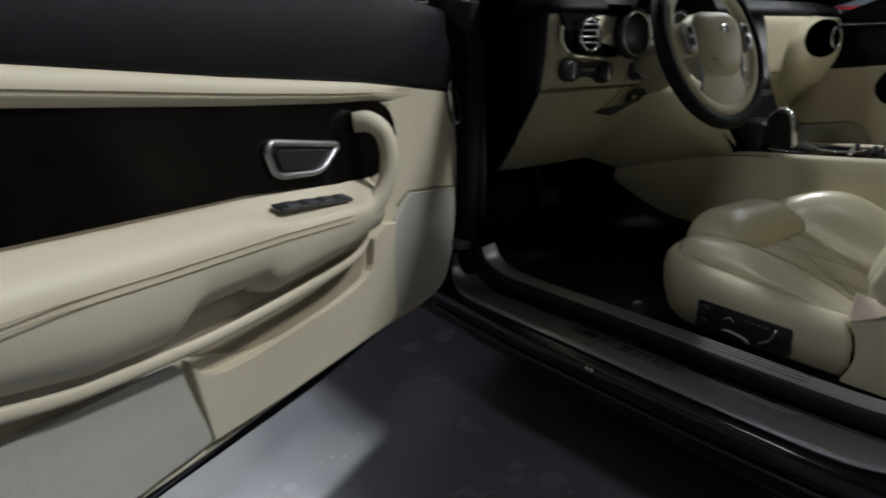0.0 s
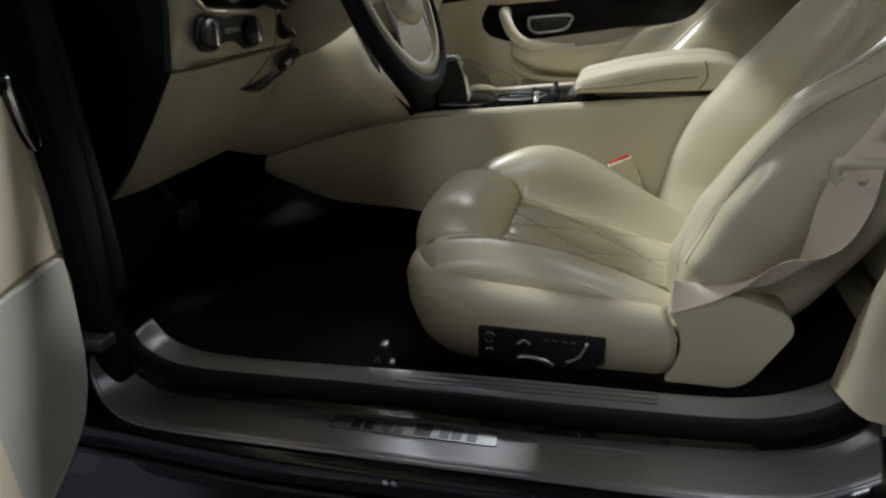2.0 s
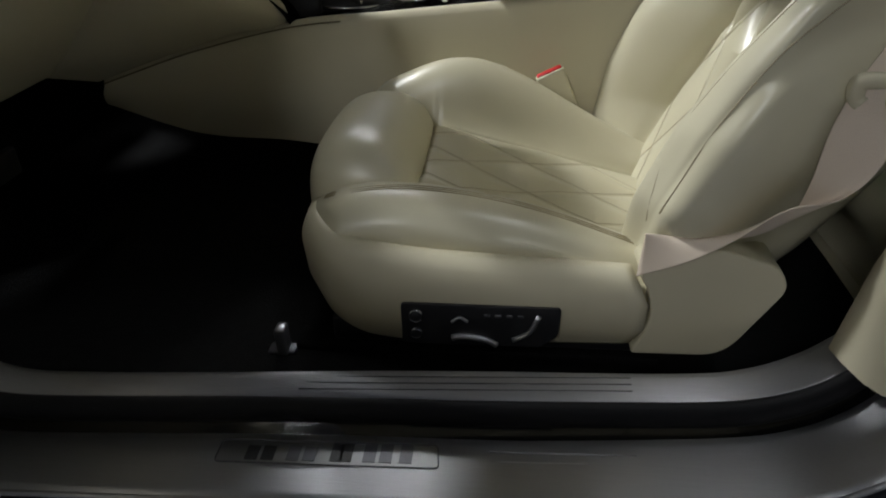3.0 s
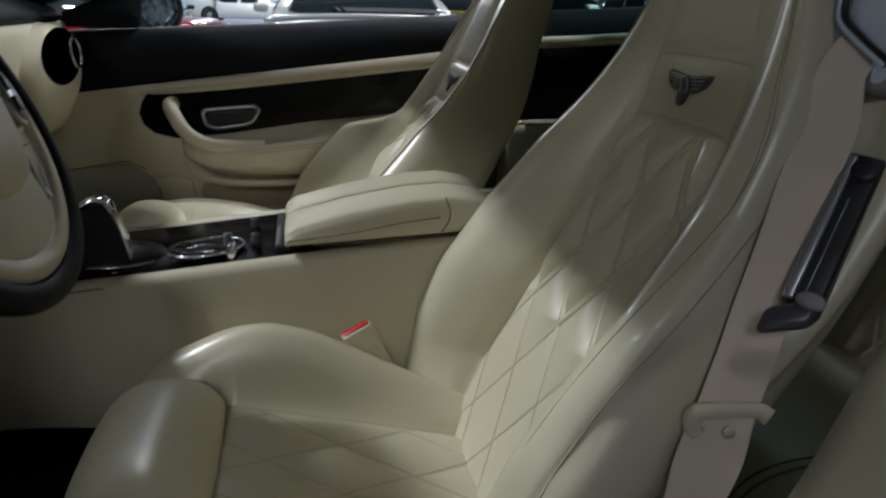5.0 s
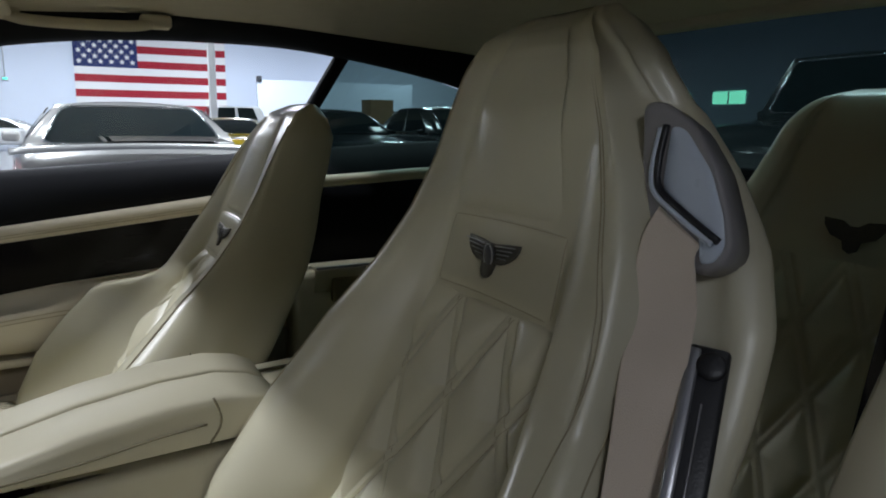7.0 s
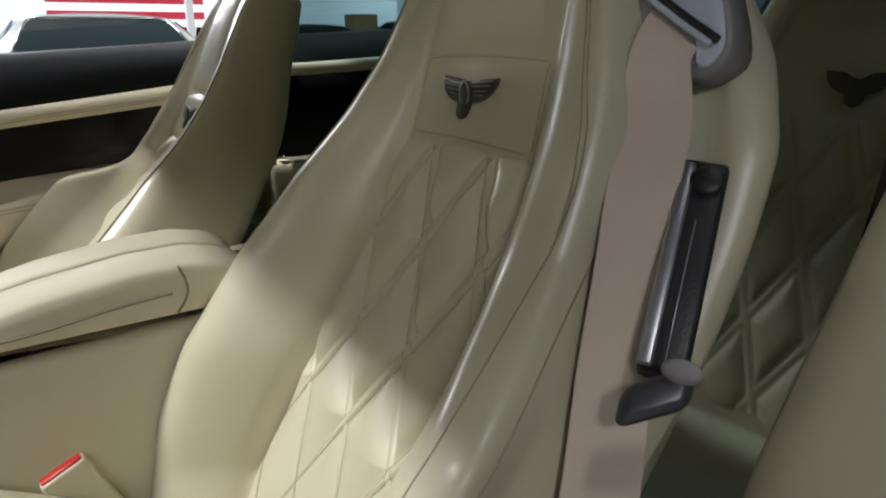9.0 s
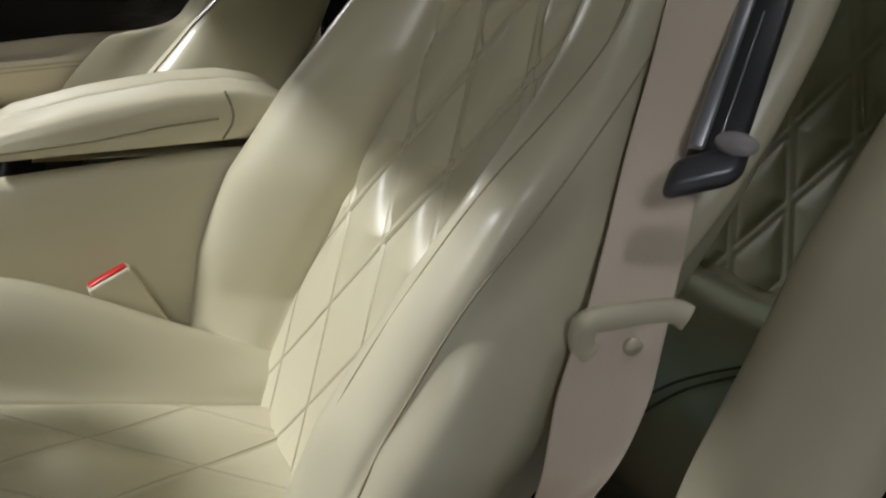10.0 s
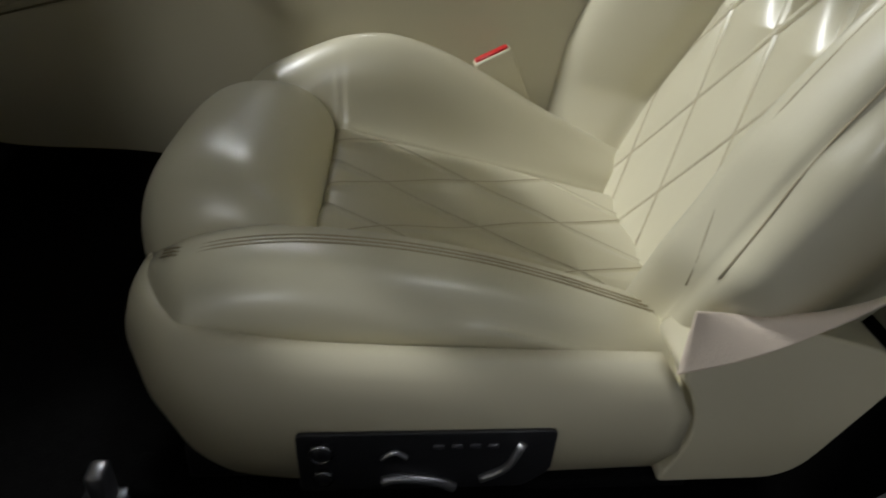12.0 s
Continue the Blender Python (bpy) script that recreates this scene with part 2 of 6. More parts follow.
def rounded(poly, r, n=5):
    """A polygon with each corner rounded by about r."""
    p = [Vector(q) for q in poly]
    out = []
    for i in range(len(p)):
        a, b, c = p[i - 1], p[i], p[(i + 1) % len(p)]
        u, w = (a - b), (c - b)
        ra = min(r, u.length * 0.45, w.length * 0.45)
        s, e = b + u.normalized() * ra, b + w.normalized() * ra
        for k in range(n + 1):
            t = k / n
            q = s * (1 - t) ** 2 + b * 2 * t * (1 - t) + e * t * t
            out.append((q.x, q.y))
    return out

# ---- the car's shell, as the setting ----
CX = 1.905


def mirrored(P):
    P = np.array(P, float)
    P[..., 0] = 2 * CX - P[..., 0]
    return P


def band_mesh(a, b, n=60, thick=0.004, crown=0.0, cuts=7):
    """A plate between two edge curves, with thickness below and an optional crown."""
    A, B = spline(a, n), spline(b, n)
    P = []
    for i in range(n):
        row = []
        for k in range(cuts):
            t = k / (cuts - 1)
            q = A[i] * (1 - t) + B[i] * t
            row.append((q[0], q[1], q[2] + crown * 4 * t * (1 - t)))
        row.append((B[i][0], B[i][1], B[i][2] - thick))
        row.append((A[i][0], A[i][1], A[i][2] - thick))
        P.append(row)
    return grid_mesh(P, closed_u=True, caps=True)


def setting(name, me, mat, label="", parent=None):
    ob = part(name, me, mat, parent, "")
    return tagged(ob, label, "", "", "structure") if parent is None else ob


# bonnet and boot lid, closing the car at both ends
bonnet = []
for y in np.linspace(1.55, 2.75, 20):
    f = (y - 1.55) / 1.2
    bonnet.append([(CX + s * (0.93 - 0.16 * f ** 3), y - 0.10 * s * s, 0.955 - 0.10 * f ** 2 - 0.05 * abs(s) ** 3) for s in np.linspace(-1, 1, 25)])
bonnet.append([(q[0], q[1] + 0.03, q[2] - 0.12) for q in bonnet[-1]])
bonnet.append([(q[0], q[1] - 0.02, 0.25) for q in bonnet[-1]])
setting("wall_bonnet", grid_mesh(bonnet), PAINT, "black painted bonnet and nose of the car")
boot = []
for y in np.linspace(-1.45, -2.15, 14):
    f = (-1.45 - y) / 0.7
    boot.append([(CX + s * (0.93 - 0.12 * f ** 2), y + 0.08 * s * s, 0.955 - 0.05 * f ** 2 - 0.06 * abs(s) ** 3) for s in np.linspace(-1, 1, 25)])
boot.append([(q[0], q[1] - 0.03, q[2] - 0.10) for q in boot[-1]])
boot.append([(q[0], q[1] + 0.02, 0.30) for q in boot[-1]])
setting("wall_boot", grid_mesh(boot), PAINT, "black painted boot lid and tail of the car")

# cabin floor, bulkhead and inner sides
setting("floor", box_mesh((1.02, -1.3, 0.20), (2.79, 1.62, 0.245), 0.0), CARPET, "black carpeted cabin floor")
setting("wall_front", box_mesh((1.0, 1.60, 0.2), (2.81, 1.66, 0.95), 0.0), CARPET, "black carpeted bulkhead")
setting("wall_footwell", box_mesh((0.99, 1.225, 0.245), (1.03, 1.60, 0.96), 0.008), BLACK, "black footwell side beside the hinge")
setting("wall_rear", box_mesh((1.0, -1.36, 0.2), (2.81, -1.30, 0.93), 0.0), CARPET, "black rear bulkhead")
setting("wall_underbody", box_mesh((1.0, -1.4, 0.14), (2.81, 1.7, 0.195), 0.0), PLASTIC, "black underbody")

# passenger side of the body, closing the cabin
setting("wall_passenger_side", box_mesh((2.80, -1.5, 0.16), (2.87, 2.6, 0.89), 0.01), PAINT, "black painted passenger side of the body")
# driver's sill: plates, seal and painted rocker
OUT_A = [(0.985, 1.265, 0.352), (0.966, 1.249, 0.315), (0.946, 1.207, 0.292), (0.934, 1.140, 0.283), (0.938, 0.982, 0.280), (0.943, 0.840, 0.280), (0.946, 0.704, 0.280), (0.951, 0.573, 0.280), (0.956, 0.446, 0.280), (0.964, 0.322, 0.280), (0.974, 0.255, 0.286), (0.985, 0.205, 0.302), (0.989, 0.168, 0.324)]
OUT_B = [(1.014, 1.258, 0.352), (1.026, 1.240, 0.312), (1.022, 1.205, 0.290), (1.019, 1.150, 0.276), (1.030, 0.985, 0.272), (1.040, 0.840, 0.272), (1.046, 0.690, 0.272), (1.050, 0.560, 0.272), (1.060, 0.430, 0.272), (1.074, 0.300, 0.272), (1.087, 0.230, 0.279), (1.101, 0.177, 0.297), (1.113, 0.137, 0.324)]
IN_A = [(1.042, 1.225, 0.366), (1.040, 1.200, 0.335), (1.036, 1.150, 0.318), (1.040, 1.060, 0.312), (1.048, 0.952, 0.312), (1.059, 0.802, 0.310), (1.068, 0.654, 0.308), (1.076, 0.510, 0.306), (1.081, 0.371, 0.306), (1.085, 0.303, 0.309), (1.096, 0.236, 0.321), (1.122, 0.166, 0.345)]
IN_B = [(1.073, 1.212, 0.376), (1.072, 1.183, 0.345), (1.068, 1.125, 0.329), (1.073, 1.042, 0.324), (1.082, 0.920, 0.323), (1.093, 0.800, 0.322), (1.104, 0.690, 0.320), (1.113, 0.575, 0.318), (1.127, 0.365, 0.315), (1.138, 0.285, 0.318), (1.159, 0.220, 0.328), (1.184, 0.165, 0.345)]
sill = setting("sill", band_mesh([(x + 0.012, y, z - 0.012) for x, y, z in OUT_A], [(x + 0.045, y, z - 0.008) for x, y, z in OUT_B], 60, 0.10), PAINT, "black painted door sill with brushed steel plates")
part("outer_plate", band_mesh(OUT_A, OUT_B, 90, 0.006, 0.003, 9), BRUSHED, sill, "brushed steel outer sill plate")
part("inner_plate", band_mesh(IN_A, IN_B, 90, 0.006, 0.002, 7), BRUSHED, sill, "brushed steel inner sill plate")
lip = spline(IN_A, 90)
part("plate_lip", tube_mesh(lip - np.array([0.001, 0, 0.002]), 0.0026, 8), BRUSHED, sill)
part("plate_edge", tube_mesh(spline(OUT_A, 90) - np.array([0.001, 0, 0.002]), 0.0032, 8), BRUSHED, sill)
seal_path = [((a[0] + b[0]) / 2 + 0.004, (a[1] + b[1]) / 2, (a[2] + b[2]) / 2 + 0.008) for a, b in zip(spline(OUT_B, 40), spline(IN_A, 40))]
part("door_seal", sweep_mesh(spline(seal_path, 100), [(0.010 * math.cos(q), 0.018 * math.sin(q)) for q in np.linspace(0, 6.283, 14, endpoint=False)]), RUBBER, sill, "black rubber door seal")
for k, (y0, y1) in enumerate(((0.579, 0.419), (0.577, 0.471), (0.579, 0.525))):
    ln = [(1.027 - 0.0135 * k + (0.579 - y) * 0.04, y, 0.2775) for y in np.linspace(y0, y1, 8)]
    part("engraved_line", tube_mesh(np.array(ln), 0.0009, 6), SATIN, sill)
for k in range(3):
    ln = [(1.070 + 0.009 * k + (0.80 - y) * 0.06, y, 0.3165 + 0.0016 * k) for y in np.linspace(0.80, 0.42, 12)]
    part("engraved_line", tube_mesh(np.array(ln), 0.0007, 6), GUNMETAL, sill)
# polished treadplate
TM = Matrix(((0, 1, 0, 0), (-1, 0, 0, 0), (0, 0, 1, 0.2765), (0, 0, 0, 1)))
tread = part("treadplate", prism_mesh(rounded([(-0.878, 0.990), (-0.632, 0.998), (-0.636, 1.030), (-0.878, 1.022)], 0.006), 0.003, TM, 0.001, 2), MIRRORPLATE, sill, "polished treadplate with worn lettering")
part("tread_rim", tube_mesh([TM @ Vector((a, b, 0.003)) for a, b in rounded([(-0.878, 0.990), (-0.632, 0.998), (-0.636, 1.030), (-0.878, 1.022)], 0.006)], 0.0009, 6, closed=True), GUNMETAL, tread)
for a, b, dark in ((-0.846, 0.020, True), (-0.828, 0.020, True), (-0.800, 0.022, False), (-0.782, 0.020, False), (-0.752, 0.026, True), (-0.742, 0.026, True), (-0.716, 0.026, False), (-0.698, 0.026, False), (-0.676, 0.026, False)):
    part("letter_bar", box_mesh((0.997 + (a + 0.80) * 0.04, -a - 0.014, 0.2795), (0.997 + (a + 0.80) * 0.04 + b, -a, 0.2801), 0.0, 1), PLASTIC if dark else GUNMETAL, tread)
ROCK_Y, ROCK_X = [-1.1, 0.0, 0.15, 0.32, 0.57, 0.98, 1.2, 1.9], [0.985, 0.990, 0.985, 0.962, 0.948, 0.935, 0.945, 0.96]
rock = []
for y in np.linspace(1.9, -1.1, 60):
    x0 = np.interp(y, ROCK_Y, ROCK_X)
    rock.append([(x0 + 0.03, y, 0.272), (x0 + 0.006, y, 0.270), (x0 - 0.008, y, 0.258), (x0 - 0.010, y, 0.235), (x0 + 0.002, y, 0.200), (x0 + 0.04, y, 0.165), (x0 + 0.09, y, 0.15), (x0 + 0.11, y, 0.26)])
part("rocker", grid_mesh(rock, closed_u=True, caps=True), PAINT, sill, "glossy black rocker panel")
part("rocker_trim", tube_mesh([(np.interp(y, ROCK_Y, ROCK_X) - 0.004, y, 0.205) for y in np.linspace(1.3, -0.6, 30)], 0.004, 8), PLASTIC, sill)
for yy2 in (0.772, 0.760):
    part("sill_stud", lathe_mesh([(0.006, 0), (0.005, 0.004), (0.0001, 0.005)], 12, pose(np.interp(yy2, ROCK_Y, ROCK_X) - 0.009, yy2, 0.248, 0, -90, 0)), CHROME, sill)

# front wing, hinge post and rear quarter of the body
wing_rows = []
for z in np.linspace(0.30, 0.93, 24):
    bulge = 0.035 * math.sin((z - 0.3) / 0.63 * math.pi)
    wing_rows.append([(0.93 - bulge + 0.04 * (z > 0.88), y, z) for y in np.linspace(2.6, 1.345, 20)] + [(0.945 - bulge, 1.335, z), (1.0, 1.33, z)])
setting("wall_front_wing", grid_mesh(wing_rows), PAINT, "black painted front wing")
quarter = []
for z in np.linspace(0.30, 0.97, 24):
    bulge = 0.03 * math.sin((z - 0.3) / 0.67 * math.pi)
    y0 = np.interp(z, [0.30, 0.40, 0.6, 0.9, 0.97], [0.12, 0.10, 0.07, 0.00, -0.02])
    quarter.append([(1.17, y0 - 0.03, z), (1.03, y0 + 0.006, z), (0.965 - bulge, y0, z)] + [(0.955 - bulge * (1 + 0.6 * k / 10), y0 - 0.1 * k, z) for k in range(1, 16)])
setting("wall_rear_quarter", grid_mesh(quarter), PAINT, "black painted rear quarter and door shut")
# hinge post: dark shut face at the front of the opening
post = []
for z in np.linspace(0.33, 1.0, 16):
    post.append([(0.955, 1.335, z), (0.99, 1.318, z), (1.005, 1.285, z), (1.02, 1.255, z), (1.05, 1.24, z), (1.06, 1.30, z)])
setting("wall_hinge_post", grid_mesh(post), PAINT, "black painted hinge post")
part("post_seal", tube_mesh(spline([(1.035, 1.225, 0.44), (1.04, 1.235, 0.60), (1.04, 1.245, 0.80), (1.05, 1.27, 0.96), (1.09, 1.20, 1.02)], 40), 0.014, 10), RUBBER, bpy.data.objects["wall_hinge_post"])
part("post_check", box_mesh((0.965, 1.22, 0.372), (1.0, 1.30, 0.392), 0.004), GUNMETAL, bpy.data.objects["wall_hinge_post"])

# cream trim on the rear post of the driver's opening, and the rear side trim behind it
trim = []
for z in np.linspace(0.345, 1.02, 34):
    y0 = np.interp(z, [0.345, 0.453, 0.54, 0.617, 0.69, 0.76, 0.84, 1.02], [0.190, 0.174, 0.152, 0.120, 0.094, 0.055, 0.010, -0.10])
    trim.append([(1.065, y0 - 0.05, z), (1.072, y0 - 0.022, z), (1.090, y0 - 0.010, z), (1.125, y0, z), (1.150, y0 + 0.004, z), (1.157, y0 - 0.006, z), (1.165, y0 - 0.08, z), (1.172, y0 - 0.20, z), (1.180, y0 - 0.45, z), (1.185, -0.85, z)])
setting("trim_rear_post", grid_mesh(trim), TRIM, "cream leather trim on the rear door post")
setting("trim_rear_side", grid_mesh([[(1.185, y, z) for y in np.linspace(0.12, -1.3, 12)] for z in (0.24, 0.40)]), TRIM, "cream lower rear side trim")

# padded side trim beside the rear seat, passenger side, with its ledge
setting("trim_rear_side_ledge", box_mesh((2.60, -0.90, 0.36), (2.795, 0.0, 0.655), 0.018, 4), TRIM, "cream leather rear side trim with a padded ledge")

# headliner and roof skin
HY = np.linspace(0.72, -0.53, 34)


def roof_z(y):
    return np.interp(y, [-0.98, -0.7, -0.43, 0.05, 0.33, 0.58, 0.72], [1.165, 1.212, 1.240, 1.272, 1.278, 1.262, 1.238])


head = [[(CX + s * (0.60 + 0.03 * math.sin((y + 1) * 1.6)), y, roof_z(y) - 0.022 * abs(s) ** 3) for s in np.linspace(-1, 1, 30)] for y in HY]
head_top = [[(CX + s * 0.70, y + 0.02, roof_z(y) + 0.055 - 0.06 * abs(s) ** 3) for s in np.linspace(-1, 1, 30)] for y in np.linspace(0.76, -0.62, 36)]
tagged(part("ceiling", grid_mesh(head), HEADLINER), "cream fabric headliner", "", "", "structure")
tagged(part("roof", grid_mesh(head_top), PAINT), "black painted roof skin", "", "", "structure")

# roof rails over both side windows, windscreen posts and rear posts
R_LO = [(2.715, 1.46, 0.935), (2.68, 1.15, 0.975), (2.60, 0.934, 1.062), (2.555, 0.704, 1.156), (2.55, 0.457, 1.201), (2.55, 0.186, 1.214), (2.55, -0.07, 1.203), (2.55, -0.43, 1.142), (2.56, -0.75, 1.05), (2.60, -1.05, 0.955)]
R_HI = [(2.64, 1.56, 0.985), (2.57, 1.30, 1.060), (2.51, 1.00, 1.150), (2.49, 0.78, 1.232), (2.500, 0.50, 1.246), (2.500, 0.25, 1.258), (2.500, 0.0, 1.250), (2.500, -0.43, 1.216), (2.48, -0.80, 1.16), (2.44, -1.15, 1.06)]


def rail_mesh(flip):
    lo, hi = spline(R_LO, 80), spline(R_HI, 80)
    P = []
    for a, b in zip(lo, hi):
        m = (a + b) / 2
        P.append([a, a * 0.6 + m * 0.4 + np.array([-0.012, 0, -0.002]), m + np.array([-0.014, 0, -0.004]), b + np.array([-0.01, 0, -0.004]), b + np.array([0.0, 0, 0.03]), m + np.array([0.075, 0, 0.045]), a + np.array([0.085, 0, 0.016])])
    P = np.array(P)
    return grid_mesh(mirrored(P) if flip else P, closed_u=True, caps=True)


setting("trim_roof_rail_passenger", rail_mesh(False), BLACK, "black trimmed roof rail and screen post")
setting("trim_roof_rail_driver", rail_mesh(True), BLACK, "black trimmed roof rail and screen post")
part("belt_anchor", box_mesh((2.520, -0.05, 1.225), (2.538, -0.01, 1.252), 0.005, 2), CHROME, bpy.data.objects["trim_roof_rail_passenger"])
setting("trim_header", sweep_mesh([(x, 0.70 + 0.03 * (1 - ((x - CX) / 0.62) ** 2), 1.248 - 0.012 * ((x - CX) / 0.62) ** 2) for x in np.linspace(1.29, 2.52, 20)], [(-0.04, -0.02), (0.05, -0.02), (0.05, 0.03), (-0.04, 0.035)]), HEADLINER, "cream windscreen header")
setting("trim_rear_header", sweep_mesh([(x, -0.545, 1.229 - 0.016 * abs((x - CX) / 0.6) ** 3) for x in np.linspace(1.31, 2.50, 14)], [(-0.03, -0.008), (0.03, -0.010), (0.03, 0.030), (-0.03, 0.035)]), HEADLINER, "cream rear header")
setting("trim_rear_shelf", box_mesh((1.10, -1.55, 0.93), (2.71, -0.78, 0.955), 0.006), BLACK, "black leather rear shelf")
# sun visor, grab handle and reading lamp
visor = thing("sun_visor", (2.25, 0.60, 1.235), "cream fabric sun visor folded against the headliner", "sun visor")
part("visor_board", box_mesh((2.03, 0.555, 1.224), (2.41, 0.70, 1.240), 0.007, 3), HEADLINER, visor)
grab = thing("grab_handle", (2.44, 0.42, 1.245), "cream grab handle above the passenger window", "grab handle")
part("grip", tube_mesh(spline([(2.485, 0.58, 1.246), (2.46, 0.545, 1.228), (2.45, 0.44, 1.224), (2.46, 0.335, 1.230), (2.485, 0.30, 1.250)], 30), 0.0105, 10), HEADLINER, grab)
for yv in (0.575, 0.305):
    part("mount", box_mesh((2.46, yv - 0.03, 1.228), (2.502, yv + 0.03, 1.256), 0.008, 3), HEADLINER, grab)
rl = thing("reading_lamp", (1.68, -0.22, 1.25), "small dark reading lamp set in the headliner", "lamp")
part("lens", lathe_mesh([(0.028, 0), (0.026, -0.008), (0.0001, -0.010)], 20, Matrix.Translation((1.68, -0.215, roof_z(-0.215) - 0.006)) @ Matrix.Diagonal((1, 0.55, 1, 1))), PLASTIC, rl)
part("switch", box_mesh((1.664, -0.222, roof_z(-0.215) - 0.020), (1.678, -0.210, roof_z(-0.215) - 0.012), 0.002, 2), CHROME, rl)

# glass
def pane(name, P, mat, label):
    P = np.array(P, float)
    a, b, c = P[0, 0], P[0, -1], P[-1, 0]
    inward = np.array([CX, 0.2, 0.9]) - P.reshape(-1, 3).mean(0)
    ob = setting(name, grid_mesh(P, flip=np.cross(b - a, c - a) @ inward < 0), mat, label)
    ob.visible_shadow = mat is not CLEAR
    return ob


lo_side = spline([(2.745, 1.30, 0.905), (2.75, 0.99, 0.900), (2.75, 0.60, 0.918), (2.75, 0.146, 0.948), (2.745, -0.03, 0.965)], 20)
hi_side = spline([(2.70, 1.30, 0.93), (2.585, 0.934, 1.06), (2.562, 0.60, 1.19), (2.56, 0.186, 1.222), (2.565, -0.135, 1.205)], 20)
pane("window_1", [[a * (1 - t) + b * t for t in np.linspace(0, 1, 8)] for a, b in zip(lo_side, hi_side)], CLEAR, "clear raised passenger door glass")
qlo = spline([(2.745, -0.03, 0.965), (2.74, -0.40, 0.985), (2.72, -0.90, 0.98)], 12)
qhi = spline([(2.565, -0.135, 1.205), (2.57, -0.43, 1.145), (2.62, -0.92, 0.99)], 12)
pane("window_2", [[a * (1 - t) + b * t for t in np.linspace(0, 1, 8)] for a, b in zip(qlo, qhi)], TINTED, "tinted rear quarter glass")
dql = mirrored(np.array([[a * (1 - t) + b * t for t in np.linspace(0, 1, 8)] for a, b in zip(qlo, qhi)]))
pane("window_3", dql, TINTED, "tinted rear quarter glass")
pane("window_4", [[(CX + s * (0.62 + 0.10 * t), -0.55 - 0.98 * t + 0.05 * (1 - s * s) * t, 1.236 - 0.275 * t - 0.016 * abs(s) ** 3 + 0.05 * t * (1 - t)) for s in np.linspace(-1, 1, 14)] for t in np.linspace(0, 1, 10)], TINTED, "tinted rear screen")
pane("window_5", [[(CX + s * (0.60 + 0.17 * t), 0.74 + 0.84 * t - 0.06 * s * s, 1.238 - 0.27 * t) for s in np.linspace(-1, 1, 14)] for t in np.linspace(0, 1, 10)], CLEAR, "clear raked windscreen")
divider = [(2.742, -0.035, 0.965), (2.66, -0.085, 1.085), (2.572, -0.135, 1.205)]
setting("trim_window_divider", sweep_mesh(spline(divider, 12), [(-0.014, -0.012), (0.014, -0.012), (0.014, 0.010), (-0.014, 0.010)], up=(-0.8, 0, -0.6)), BLACK, "black strip between door glass and quarter glass")

# ---- front seats ----
# Seat coordinates: x from the seat's middle towards the console, y ahead, z up from the ground.
Z_BACK = [0.29, 0.345, 0.45, 0.583, 0.66, 0.72, 0.78, 0.85, 0.935, 1.03, 1.10, 1.145, 1.168]
Y_BACK = [0.375, 0.345, 0.294, 0.230, 0.186, 0.154, 0.124, 0.092, 0.066, 0.045, 0.025, 0.002, -0.035]
Z_W = [0.29, 0.40, 0.50, 0.60, 0.70, 0.80, 0.87, 0.93, 1.00, 1.06, 1.11, 1.145, 1.168]
W_IN = [0.216, 0.250, 0.266, 0.262, 0.247, 0.222, 0.202, 0.184, 0.172, 0.170, 0.168, 0.152, 0.100]
W_OUT = [0.26, 0.285, 0.298, 0.306, 0.306, 0.296, 0.284, 0.258, 0.208, 0.148, 0.122, 0.090, 0.042]
W_CREST = [0.205, 0.222, 0.230, 0.232, 0.230, 0.225, 0.212, 0.196, 0.168, 0.126, 0.090, 0.050, 0.014]
B_OUT = [0.05, 0.078, 0.085, 0.068, 0.048, 0.034, 0.026, 0.016, 0.006, 0.002, 0.0, 0.0, 0.0]
BOLSTER = [0.05, 0.096, 0.124, 0.131, 0.119, 0.089, 0.053, 0.030, 0.012, 0.005, 0.002, 0.0, 0.0]
THICK = [0.10, 0.125, 0.135, 0.14, 0.135, 0.13, 0.13, 0.125, 0.115, 0.11, 0.098, 0.070, 0.022]
Z_I = [0.33, 0.45, 0.60, 0.75, 0.85, 0.94, 1.10, 1.15]
W_I = [0.135, 0.150, 0.124, 0.112, 0.118, 0.120, 0.110, 0.09]
W_IO = [0.118, 0.138, 0.138, 0.144, 0.130, 0.120, 0.110, 0.09]


def back_y(z):
    return np.interp(z, Z_BACK, Y_BACK)


def back_smooth(z):
    """The spine's line, eased between its stations."""
    return (back_y(z - 0.03) + back_y(z) * 2 + back_y(z + 0.03)) / 4 if z < 1.12 else back_y(z)


